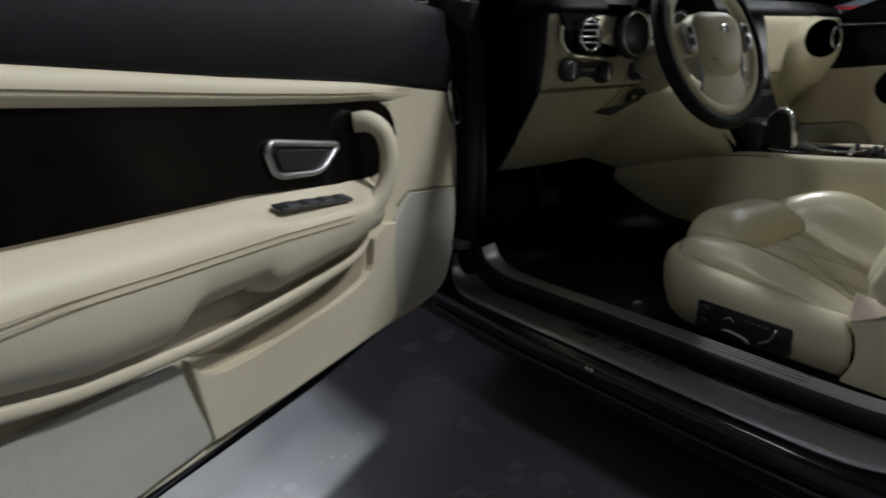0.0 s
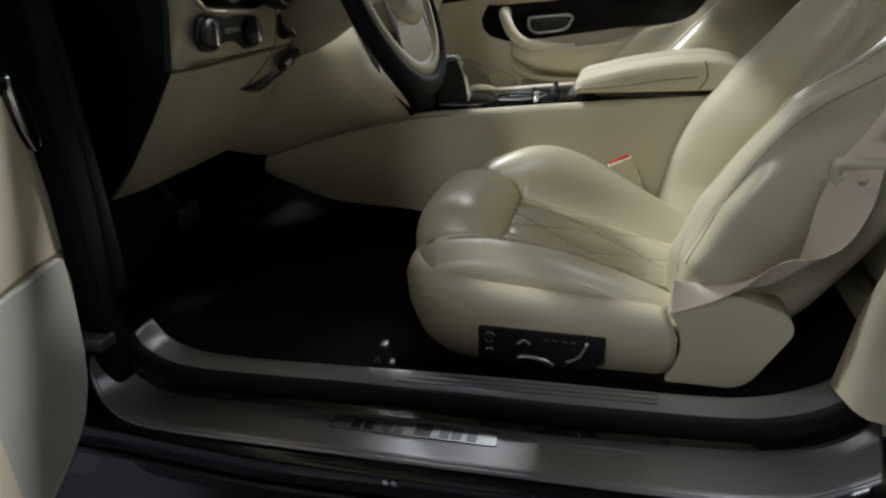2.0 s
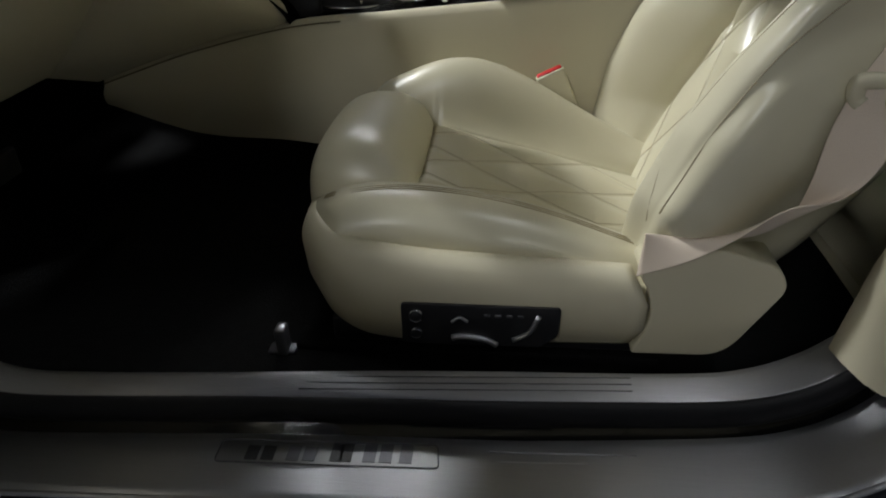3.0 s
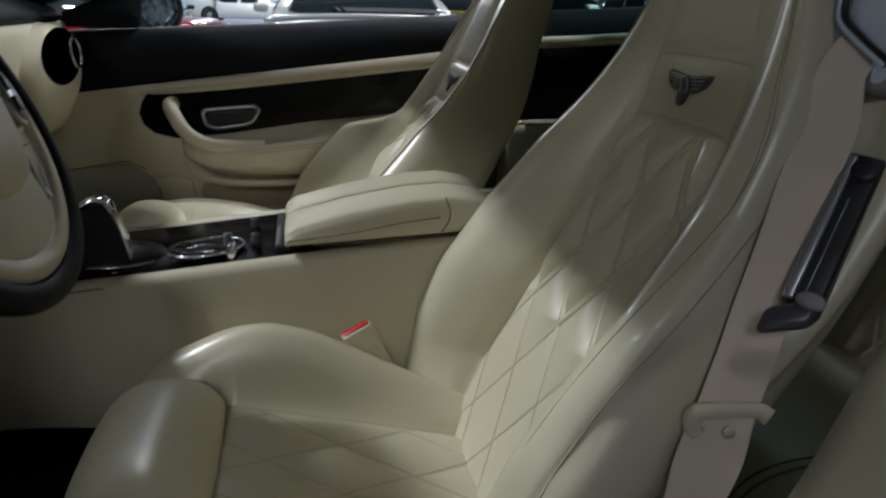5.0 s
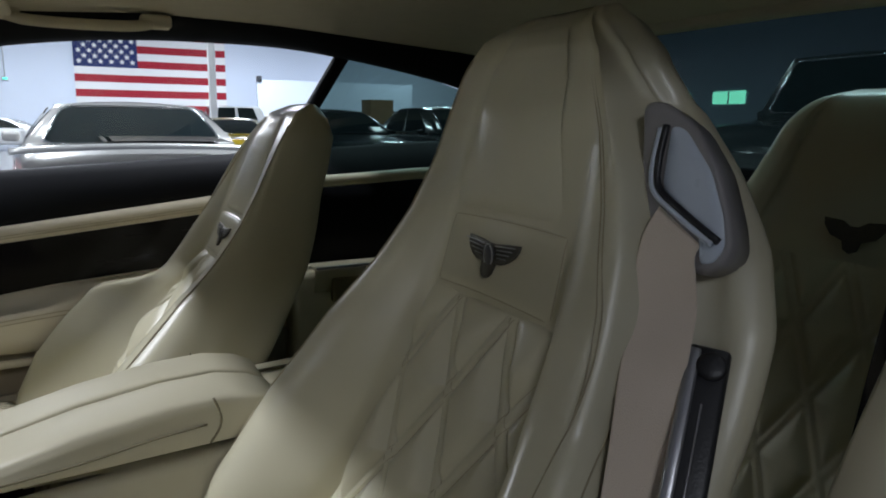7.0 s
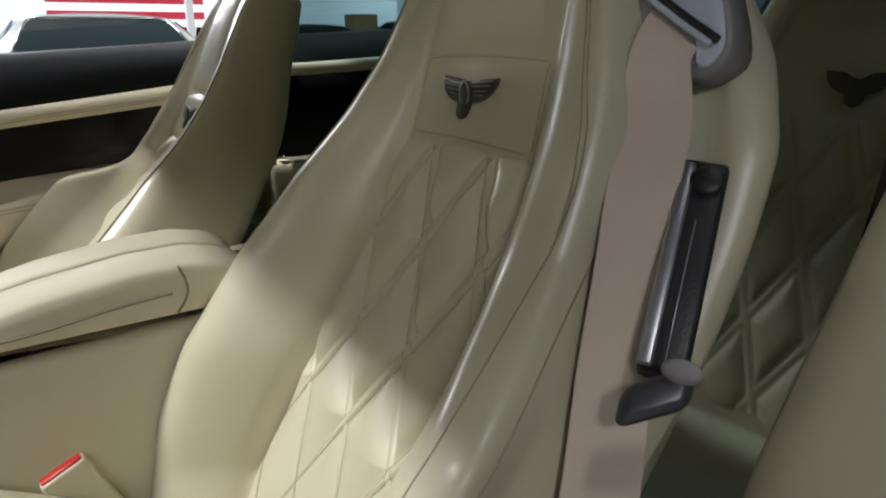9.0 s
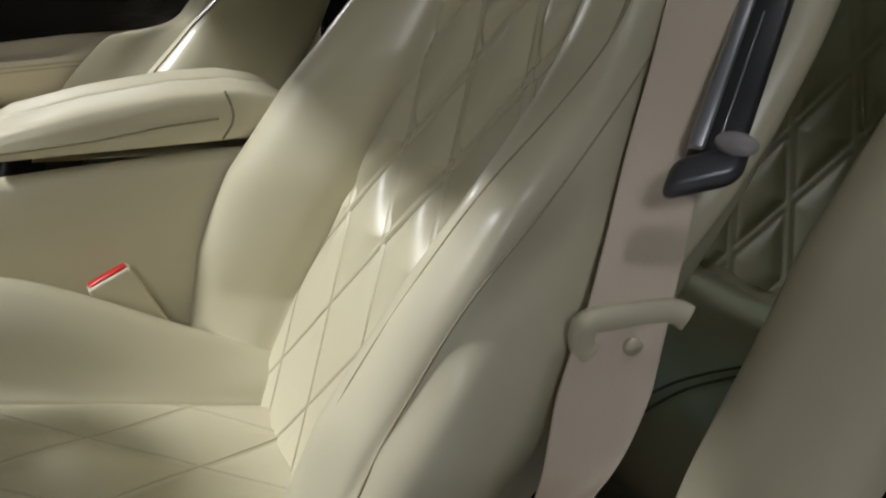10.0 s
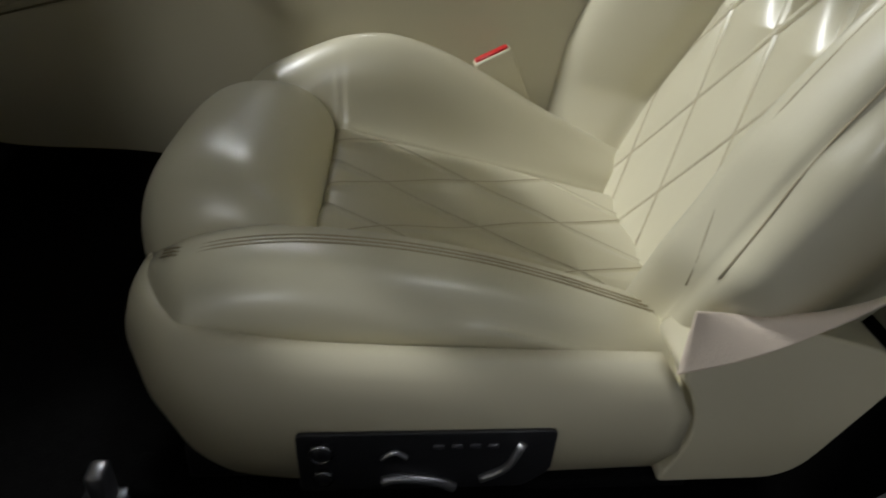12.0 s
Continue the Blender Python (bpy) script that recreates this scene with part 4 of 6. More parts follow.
        for line, r in ((((-0.632, 0.337), (-0.622, 0.344), (-0.612, 0.338)), 0.0022), (((-0.632, 0.312), (-0.618, 0.315), (-0.590, 0.311), (-0.575, 0.303)), 0.0042), (((-0.555, 0.312), (-0.535, 0.325), (-0.524, 0.350)), 0.0035)):
            c = spline([(a, b, 0.006) for a, b in line], 12)
            part("chrome_switch", tube_mesh(np.array([w @ Vector(q) for q in c]), r, 8), SATIN, panel)
        for k in range(4):
            part("memory_button", box_mesh((-0.592 + 0.014 * k, 0.345, 0.002), (-0.584 + 0.014 * k, 0.349, 0.005), 0.0006, 1, w), GUNMETAL, panel)
    return seat, T


driver_seat, DT = build_seat("driver_seat", 1.525, 1, 0.0, 0.0, "cream leather seat with diamond quilting and winged badge")
passenger_seat, PT = build_seat("passenger_seat", 2.285, -1, 0.215, 0.02, "cream leather passenger seat with diamond quilting", rail=False, recline=7.5, slide=-0.045, drop=0.055, firm=1.15, inner=0.8)

# belt hardware on the driver's seat
GM = frame_of((1.302, 0.014, 0.985), (-0.966, -0.26, 0), (-0.065, -0.27, 0.961))
guide_poly = rounded([(-0.068, 0.076), (-0.046, 0.076), (-0.016, 0.056), (0.011, 0.021), (0.030, -0.022), (0.036, -0.046), (0.028, -0.062), (0.010, -0.070), (-0.038, -0.044), (-0.058, 0.020)], 0.010, 4)


def guide_shell(poly, depths, mat, name, par):
    cu = sum(a for a, b in poly) / len(poly)
    cv = sum(b for a, b in poly) / len(poly)
    rows = [[tuple(GM @ Vector((cu + (a - cu) * k, cv + (b - cv) * k, h))) for a, b in poly] for k, h in depths]
    return part(name, grid_mesh(rows, closed_u=True, caps=True), mat, par)


belt_guide = guide_shell(guide_poly, ((1.02, -0.03), (1.02, 0.003), (0.98, 0.007), (0.92, 0.008)), GUIDEGREY, "belt_guide", driver_seat)
belt_guide["label"] = "satin grey belt guide plate"
inner = rounded([(-0.036, 0.056), (-0.022, 0.053), (0.008, 0.017), (0.026, -0.021), (0.032, -0.046), (0.024, -0.060), (0.012, -0.062), (0.016, -0.046), (-0.014, -0.020), (-0.034, 0.000)], 0.008)
guide_shell(inner, ((1.0, 0.007), (0.96, 0.0095), (0.5, 0.0085)), DISH, "guide_dish", belt_guide)
slot = spline([(-0.044, 0.052, 0.010), (-0.044, 0.020, 0.012), (-0.038, -0.004, 0.013), (-0.014, -0.022, 0.013), (0.022, -0.044, 0.012)], 30)
# the lip's pale colour holds the highlight that runs beside the slot
part("guide_lip", tube_mesh(np.array([GM @ Vector(q) for q in slot]), 0.0030, 8), DISH, belt_guide)
part("guide_slot", tube_mesh(np.array([GM @ (Vector(q) + Vector((0.0045, 0.0025, 0.0))) for q in slot]), 0.0034, 8), PLASTIC, belt_guide)

# height rail with its slider
RA, RB = Vector((1.270, 0.028, 0.857)), Vector((1.206, 0.134, 0.705))
RM = frame_of(RA, RB - RA, (0.75, 0.50, 0.2))
rail_len = (RB - RA).length
belt_rail = part("belt_rail", box_mesh((0, -0.017, -0.010), (rail_len - 0.030, 0.017, 0.030), 0.005, 3, RM), PLASTIC, driver_seat, "satin black belt height rail")
part("rail_face", box_mesh((0.004, 0.0065, -0.0122), (rail_len - 0.034, 0.0174, 0.004), 0.0025, 2, RM), SATIN, belt_rail)
part("rail_groove", box_mesh((0.05, -0.0015, -0.0115), (rail_len - 0.040, 0.0, -0.006), 0.0005, 1, RM), SATIN, belt_rail)
part("rail_cap", lathe_mesh([(0.012, 0), (0.012, 0.003), (0.009, 0.0045), (0.0001, 0.0045)], 20, RM @ pose(0.018, -0.003, -0.0095, 180, 0, 0)), PLASTIC, belt_rail)
KM = frame_of((1.197, 0.128, 0.732), RB - RA, (0.75, 0.50, 0.2))


def lobe(c, r, m):
    """A rounded lobe about c with radii r."""
    P = [[m @ Vector((c[0] + r[0] * math.sin(f) * math.cos(q), c[1] + r[1] * math.sin(f) * math.sin(q), c[2] - r[2] * math.cos(f))) for q in np.linspace(0, 6.283, 24, endpoint=False)] for f in np.linspace(0.03, math.pi - 0.03, 14)]
    return grid_mesh(np.array(P), closed_u=True, caps=True)


slider = part("rail_slider", box_mesh((-0.008, -0.013, -0.022), (0.020, 0.029, -0.004), 0.0085, 5, KM @ Matrix(((1, 0.60, 0, 0), (0, 1, 0, 0), (0, 0, 1, 0), (0, 0, 0, 1)))), GUNMETAL, driver_seat, "grey belt slider knob")
part("slider_tip", lobe((-0.007, -0.004, -0.023), (0.008, 0.013, 0.0045), KM), GUIDEGREY, slider)

# belt webbing from the guide down to the seat base
UP_C = spline([(1.311, 0.010, 0.972), (1.308, 0.038, 0.950), (1.303, 0.050, 0.925), (1.297, 0.056, 0.885), (1.283, 0.079, 0.84), (1.265, 0.103, 0.785), (1.243, 0.133, 0.73), (1.213, 0.166, 0.685), (1.178, 0.205, 0.645)], 60)
UP_S = spline([(-0.80, -0.08, -0.52), (-0.80, -0.10, -0.50), (-0.8, -0.40, -0.30), (-0.70, -0.66, -0.05), (-0.66, -0.72, 0), (-0.62, -0.78, 0), (-0.58, -0.80, 0), (-0.52, -0.85, 0), (-0.40, -0.90, 0)], 60)
UP_S /= np.linalg.norm(UP_S, axis=1)[:, None]
FRONT_EDGE = np.vstack([UP_C - UP_S * 0.026, spline([(1.190, 0.235, 0.622), (1.188, 0.243, 0.590), (1.186, 0.249, 0.532), (1.194, 0.258, 0.487), (1.198, 0.296, 0.461), (1.198, 0.355, 0.458), (1.198, 0.393, 0.461), (1.198, 0.408, 0.462)], 60)])
REAR_EDGE = np.vstack([UP_C + UP_S * 0.026, spline([(1.169, 0.181, 0.618), (1.167, 0.186, 0.590), (1.166, 0.201, 0.550), (1.161, 0.229, 0.528), (1.158, 0.278, 0.517), (1.172, 0.318, 0.470), (1.182, 0.362, 0.434), (1.194, 0.412, 0.406)], 60)])


def webbing(F, R, thick):
    """A webbing strip between its two edges."""
    P = []
    for i in range(len(F)):
        j, k = min(i + 1, len(F) - 1), max(i - 1, 0)
        t = (F[j] + R[j]) - (F[k] + R[k])
        n = np.cross(t, R[i] - F[i])
        n *= thick / 2 / np.linalg.norm(n)
        P.append([F[i] * (1 - a) + R[i] * a - n for a in (0, 0.03, 0.25, 0.5, 0.75, 0.97, 1)] + [F[i] * (1 - a) + R[i] * a + n for a in (1, 0.97, 0.75, 0.5, 0.25, 0.03, 0)])
    return grid_mesh(P, closed_u=True, caps=True)


seat_belt = part("seat_belt", webbing(FRONT_EDGE, REAR_EDGE, 0.0016), BELT, driver_seat, "greige woven seat belt webbing")
# cream loop that holds the webbing
LM = frame_of((1.170, 0.207, 0.640), (0.28, 0.95, -0.06), (-0.15, 0.05, 1)) @ Matrix.Diagonal((0.86, 0.95, 0.9, 1))
loop = spline([(0.023, -0.018, 0.010), (0.029, -0.013, 0.012), (0.031, 0.000, 0.012), (0.025, 0.007, 0.012), (0.0, 0.007, 0.014), (-0.034, 0.009, 0.012), (-0.045, 0.006, 0.006)], 40)
belt_loop = part("belt_loop", sweep_mesh(np.array([LM @ Vector(q) for q in loop]), [(0.0088 * math.cos(q), 0.0062 * math.sin(q)) for q in np.linspace(0, 6.283, 12, endpoint=False)], up=(0.88, -0.47, 0)), TRIM, driver_seat, "cream plastic belt loop")
part("loop_pin", lathe_mesh([(0.007, 0), (0.007, 0.004), (0.0001, 0.005)], 14, LM @ pose(-0.006, -0.012, 0.003, 0, 0, 0)), TRIM, belt_loop)

# buckle stalk beside the console
BM = frame_of((1.712, 0.485, 0.462), (-0.12, 0.90, -0.40), (0.05, -0.42, 0.90))
buckle = part("belt_buckle", box_mesh((-0.026, -0.075, -0.010), (0.026, 0.036, 0.010), 0.004, 3, BM), TRIM, driver_seat, "cream belt buckle with a red button")
part("red_button", box_mesh((-0.023, 0.030, -0.0065), (0.023, 0.039, 0.0065), 0.002, 2, BM), RED, buckle, "red press button")

# ---- doors ----
B_U = [-0.12, 0.0, 0.35, 0.70, 1.0, 1.30]
B_Z = [0.745, 0.763, 0.808, 0.841, 0.873, 0.905]  # lower edge of the black upper, driver's door
P_Z = [0.728, 0.742, 0.784, 0.822, 0.856, 0.890]  # the same on the passenger's door


def build_door(name, base, du, dn, label, driver):
    """A door in its own coordinates: u from the hinge back, n into the cabin, z up."""
    du, dn = Vector(du).normalized(), Vector(dn).normalized()
    bx, by = base

    def at(u, n, z):
        return (bx + du.x * u + dn.x * n, by + du.y * u + dn.y * n, z)

    def D(P):
        P = np.array(P, float)
        out = np.empty_like(P)
        out[..., 0] = bx + du.x * P[..., 0] + dn.x * P[..., 1]
        out[..., 1] = by + du.y * P[..., 0] + dn.y * P[..., 1]
        out[..., 2] = P[..., 2]
        return out

    M = Matrix(((du.x, 0, dn.x, bx), (du.y, 0, dn.y, by), (0, 1, 0, 0), (0, 0, 0, 1)))

    def plate(poly, n0, n1, bevel=0.004, r=0.0):
        p = rounded(poly, r) if r else poly
        return prism_mesh(p, n1 - n0, M @ Matrix.Translation((0, 0, n0)), bevel, 2)

    door = thing(name, at(0, -0.05, 0.29), label, "car door")
    bz = lambda u: np.interp(u, B_U, B_Z if driver else P_Z)
    end = 1.27
    # body side behind the trim
    tops = (0.92, 0.955, 0.99, 1.02) if driver else (0.87, 0.885, 0.91, 0.935)
    outer = [(-0.10, 0.30), (-0.115, 0.60), (-0.10, tops[0]), (0.3, tops[1]), (0.8, tops[2]), (end, tops[3]), (end + 0.03, 0.80), (end - 0.04, 0.36), (end - 0.12, 0.27), (0.5, 0.26), (-0.02, 0.26)]
    part("door_body", plate(rounded(outer, 0.04), -0.16, -0.032, 0.02), PAINT, door, "black painted door body")
    # main trim panel
    u = np.linspace(-0.075, end, 24)
    top = [(a, bz(a) + 0.004) for a in u]
    low = [(end - 0.02, 0.50), (end - 0.06, 0.37), (end - 0.16, 0.338), (0.95, 0.330), (0.63, 0.318), (0.30, 0.305), (0.12, 0.292), (0.05, 0.292), (-0.01, 0.305), (-0.045, 0.34), (-0.062, 0.40), (-0.100, 0.55), (-0.096, 0.60), (-0.082, 0.68)]
    part("trim_panel", plate(top + low, -0.032, 0.0, 0.008), DOORSKIN, door, "cream leather door trim")
    edge = spline([(a, -0.004, b) for a, b in [(end - 0.06, 0.366), (0.95, 0.326), (0.63, 0.314), (0.30, 0.301), (0.10, 0.289), (0.0, 0.300), (-0.05, 0.35), (-0.075, 0.44), (-0.104, 0.55)]], 60)
    part("edge_piping", tube_mesh(D(edge), 0.006, 8), DOORSKIN, door)
    # black padded upper
    P = []
    for a in np.linspace(-0.115, end, 40):
        b = bz(a)
        h = np.interp(a, [-0.11, 0.3, 1.27], [0.19, 0.175, 0.115]) if driver else np.interp(a, [-0.11, 0.25, 0.6, 1.05, 1.27], [0.165, 0.137, 0.114, 0.090, 0.082])
        P.append([(a, -0.034, b - 0.01), (a, 0.000, b), (a, 0.004, b + 0.012), (a, -0.004, b + h * 0.5), (a, -0.022, b + h * 0.85), (a, -0.04, b + h), (a, -0.07, b + h + 0.004), (a, -0.10, b + h * 0.9), (a, -0.11, b)])
    part("upper_pad", grid_mesh(D(P), closed_u=True, caps=True), BLACK, door, "black leather upper door pad")
    # cream rail above the veneer, with its stitching
    P = []
    for a in np.linspace(0.16, end, 40):
        b = bz(a)
        h = np.interp(a, [0.16, 0.25, 0.45, 1.3], [0.012, 0.026, 0.034, 0.042])
        k = 0.1 + 0.9 * smooth01((a - 0.20) / 0.16)
        P.append([(a, 0.0, b - h - 0.004), (a, 0.011 * k, b - h), (a, 0.016 * k, b - h * 0.6), (a, 0.014 * k, b - h * 0.2), (a, 0.004, b), (a, -0.004, b)])
    part("cream_rail", grid_mesh(D(P)), DOORSKIN, door)
    for f in (0.58, 0.74):
        ln = [(a, 0.0168 - abs(f - 0.6) * 0.004, bz(a) - f * np.interp(a, [0.16, 0.25, 0.45, 1.3], [0.012, 0.026, 0.034, 0.042])) for a in np.linspace(0.24, end - 0.01, 50)]
        part("seam", tube_mesh(D(ln), 0.0008, 5), STITCH, door)
    # dark veneer with the opener
    vt = [(a, bz(a) - np.interp(a, [0.2, 0.3, 0.45, 1.3], [0.024, 0.030, 0.036, 0.044])) for a in np.linspace(0.300, end - 0.005, 20)]
    vt = [(0.238, 0.728), (0.250, 0.745), (0.272, 0.760)] + vt
    vb = [(end - 0.005, 0.712), (1.04, 0.700), (0.908, 0.690), (0.684, 0.672), (0.50, 0.648), (0.36, 0.628), (0.31, 0.632), (0.262, 0.645), (0.236, 0.668), (0.228, 0.700)]
    part("veneer", plate(vt + vb, 0.0, 0.005, 0.002), VENEER, door, "dark glossy wood veneer")
    hb = [(0.447, 0.712), (0.630, 0.742), (0.640, 0.728), (0.624, 0.694), (0.606, 0.686), (0.515, 0.676), (0.490, 0.682)] if driver else [(0.388, 0.706), (0.525, 0.716), (0.538, 0.706), (0.520, 0.676), (0.505, 0.667), (0.418, 0.656), (0.394, 0.668)]
    hb2 = rounded(hb, 0.014, 6)
    bez = part("opener_bezel", tube_mesh(D([(a, 0.010, b) for a, b in hb2]), 0.0055, 8, closed=True), SATIN, door, "satin chrome opener bezel")
    part("opener_recess", plate(hb2, 0.004, 0.0075, 0.0), PLASTIC, bez)
    cu, cz = sum(a for a, b in hb) / len(hb), sum(b for a, b in hb) / len(hb)
    part("opener_lever", plate(rounded([(cu + (a - cu) * 0.72, cz + (b - cz) * 0.66) for a, b in hb], 0.010), 0.007, 0.013, 0.003), PLASTIC, bez)
    # armrest
    at_u, at_z = [0.36, 0.42, 0.50, 0.684, 0.908, 1.04, end], [0.632, 0.640, 0.650, 0.668, 0.684, 0.695, 0.705]
    P = []
    for a in np.concatenate([np.linspace(0.328, 0.40, 16), np.linspace(0.41, end - 0.02, 60)]):
        t = np.interp(a, at_u, at_z)
        b = np.interp(a, [0.328, 0.345, 0.37, 0.41, 0.50, 0.69, 0.72, 0.845, 0.885, 1.0, 1.1, end], [0.610, 0.580, 0.552, 0.534, 0.524, 0.522, 0.548, 0.554, 0.528, 0.538, 0.562, 0.60])
        k = np.interp(a, [0.328, 0.34, 0.365, 0.40, 0.48, 1.0, end - 0.06, end - 0.02], [0.0, 0.45, 0.78, 0.95, 1.0, 1.0, 0.85, 0.4])
        dip = 0.020 * smooth01((a - 0.40) / 0.06) * smooth01((0.74 - a) / 0.10)
        P.append([(a, 0.0, t), (a, 0.010 * k, t + 0.001 - dip * 0.3), (a, 0.020 * k, t - 0.003 - dip), (a, 0.044 * k, t - 0.012 - dip), (a, 0.058 * k, t - 0.022 - dip * 0.6), (a, 0.066 * k, t - 0.034), (a, 0.068 * k, t - 0.050), (a, 0.066 * k, (t - 0.05) * 0.5 + b * 0.5), (a, 0.055 * k, b + 0.024), (a, 0.036 * k, b + 0.006), (a, 0.0, b)])
    part("armrest", grid_mesh(D(P)), DOORSKIN, door, "cream leather armrest with twin stitching")
    for dz2, nn in ((0.046, 0.0684), (0.055, 0.0688)):
        ln = [(a, nn, np.interp(a, at_u, at_z) - dz2) for a in np.linspace(0.50, end - 0.06, 60)]
        part("seam", tube_mesh(D(ln), 0.0009, 5), STITCH, door)
    pull = spline([(0.392, 0.008, 0.742), (0.380, 0.030, 0.744), (0.366, 0.050, 0.728), (0.360, 0.060, 0.695), (0.364, 0.062, 0.660), (0.378, 0.059, 0.625), (0.408, 0.052, 0.597), (0.455, 0.044, 0.580)] if driver else [(0.318, 0.004, 0.724), (0.312, 0.026, 0.722), (0.322, 0.046, 0.700), (0.340, 0.056, 0.668), (0.368, 0.060, 0.640), (0.41, 0.058, 0.622), (0.47, 0.052, 0.616), (0.55, 0.046, 0.616)], 60)
    prof = [(0.019 * math.cos(q), 0.016 * math.sin(q)) for q in np.linspace(0, 6.283, 16, endpoint=False)]
    part("pull_handle", sweep_mesh(D(pull), prof, up=tuple(dn)), DOORSKIN, door, "cream leather pull handle")
    if driver:
        sw = part("window_switches", box_mesh((0.46, 0.022, 0.0), (0.655, 0.046, 0.006), 0.003, 2, Matrix(((du.x, dn.x, 0, bx), (du.y, dn.y, 0, by), (0.137, -0.25, 1, 0.566), (0, 0, 0, 1)))), PLASTIC, door, "black window switch strip")
        for k in range(4):
            part("window_switch", box_mesh((0.468 + 0.047 * k, 0.026, 0.004), (0.496 + 0.047 * k, 0.043, 0.0085), 0.002, 2, Matrix(((du.x, dn.x, 0, bx), (du.y, dn.y, 0, by), (0.137, -0.25, 1, 0.566), (0, 0, 0, 1)))), GUNMETAL, sw)
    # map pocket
    # flush plate, no recess: its darker colour gives the pocket's shade
    part("pocket_shade", plate(rounded([(0.372, 0.505), (0.362, 0.47), (0.39, 0.435), (0.48, 0.418), (0.60, 0.425), (0.74, 0.445), (0.84, 0.490), (0.82, 0.502), (0.64, 0.500), (0.48, 0.502)], 0.012), 0.0, 0.0035, 0.0), POCKET, door)
    lipc = spline([(0.345, 0.0, 0.512), (0.350, 0.0, 0.475), (0.372, 0.0, 0.446), (0.48, 0.0, 0.430), (0.62, 0.0, 0.428), (0.76, 0.0, 0.434), (0.815, 0.0, 0.452), (0.842, 0.0, 0.488)], 60)
    board = [(a, b) for a, n, b in lipc[::3]] + [(0.808, 0.338), (0.63, 0.324), (0.30, 0.311), (0.258, 0.320), (0.266, 0.470), (0.252, 0.522), (0.30, 0.530)]
    part("pocket_board", plate(board, 0.0, 0.016, 0.005), DOORSKIN, door)
    ledge = spline([(0.335, 0.000, 0.560), (0.352, 0.012, 0.535), (0.42, 0.032, 0.514), (0.50, 0.040, 0.508), (0.66, 0.042, 0.508), (0.80, 0.040, 0.510), (0.90, 0.036, 0.516), (1.02, 0.034, 0.530), (1.12, 0.03, 0.552)], 50)
    part("armrest_ledge", sweep_mesh(D(ledge), [(0.005 * math.cos(q), 0.009 * math.sin(q)) for q in np.linspace(0, 6.283, 12, endpoint=False)]), DOORSKIN, door)
    part("step_panel", plate(rounded([(0.69, 0.512), (0.72, 0.556), (0.84, 0.556), (0.872, 0.512)], 0.01), 0.0, 0.004, 0.0), DOORSKIN, door)
    # felt panels fore and aft
    part("front_felt", plate(rounded([(-0.060, 0.528), (0.178, 0.566), (0.248, 0.520), (0.262, 0.470), (0.250, 0.318), (0.08, 0.300), (0.02, 0.304), (-0.03, 0.34), (-0.05, 0.40)], 0.020), 0.0, 0.009, 0.003), GREYFELT, door, "grey felt lower panel")
    part("felt_seam", tube_mesh(D([(a, 0.002, b) for a, b in ((-0.09, 0.527), (0.05, 0.552), (0.178, 0.570), (0.225, 0.548))]), 0.0018, 6), SEAM, door)
    part("rear_felt", plate(rounded([(0.855, 0.487), (0.806, 0.336), (0.95, 0.340), (1.10, 0.350), (end - 0.06, 0.395), (end - 0.05, 0.505), (1.083, 0.501)], 0.018), 0.0, 0.013, 0.003), GREYFELT, door, "grey felt speaker panel")
    if driver:
        # polished oval on the shut edge by the mirror base
        ov = M @ Matrix.Translation((-0.052, 0.730, 0.004)) @ pose(0, 0, 0, 0, 0, -24)
        lens = part("lens_oval", grid_mesh([[ov @ Vector((0.021 * r * math.cos(q), 0.056 * r * math.sin(q), h)) for q in np.linspace(0, 6.283, 36, endpoint=False)] for r, h in ((1.0, -0.02), (1.0, 0.004), (0.9, 0.007), (0.5, 0.0085), (0.04, 0.009))], closed_u=True, caps=True), PAINT, door, "dark oval lens with a chrome rim")
        part("lens_rim", tube_mesh(np.array([ov @ Vector((0.021 * math.cos(q), 0.056 * math.sin(q), 0.005)) for q in np.linspace(0, 6.283, 40, endpoint=False)]), 0.0035, 8, closed=True), CHROME, lens)
        part("latch_edge", plate([(-0.118, 0.34), (-0.098, 0.34), (-0.098, 0.88), (-0.118, 0.88)], -0.14, -0.004, 0.003), RUBBER, door)
    return door


driver_door = build_door("driver_door", (0.914, 1.229), (-0.889, -0.458, 0), (0.458, -0.889, 0), "wide-open car door with cream leather trim and dark veneer", True)
passenger_door = build_door("passenger_door", (2.668, 1.22), (0, -1, 0), (-1, 0, 0), "closed car door with cream leather trim and dark veneer", False)

# passenger side mirror, seen through the glass
mir = thing("side_mirror", (2.86, 1.08, 0.91), "black side mirror with an oval glass", "side mirror")
MM = frame_of((2.985, 0.972, 0.960), (0.91, -0.42, 0), (0, 0.07, 1))
house = [[MM @ Vector((0.108 * r * math.cos(q) + (0.006 if math.cos(q) > 0 else -0.012), 0.070 * r * math.sin(q), -d)) for q in np.linspace(0, 6.283, 28, endpoint=False)] for r, d in ((0.90, -0.004), (1.0, -0.010), (1.03, 0.01), (0.98, 0.05), (0.80, 0.085), (0.45, 0.105), (0.05, 0.11))]
part("housing", grid_mesh(np.array(house), closed_u=True, caps=True), PAINT, mir)
glass_rows = [[MM @ Vector((0.105 * r * math.cos(q), 0.067 * r * math.sin(q), 0.006)) for q in np.linspace(0, 6.283, 28, endpoint=False)] for r in (0.02, 0.45, 0.9)]
part("mirror_glass", grid_mesh(np.array(glass_rows), closed_u=True, caps=True), MIRROR, mir, "oval mirror glass")
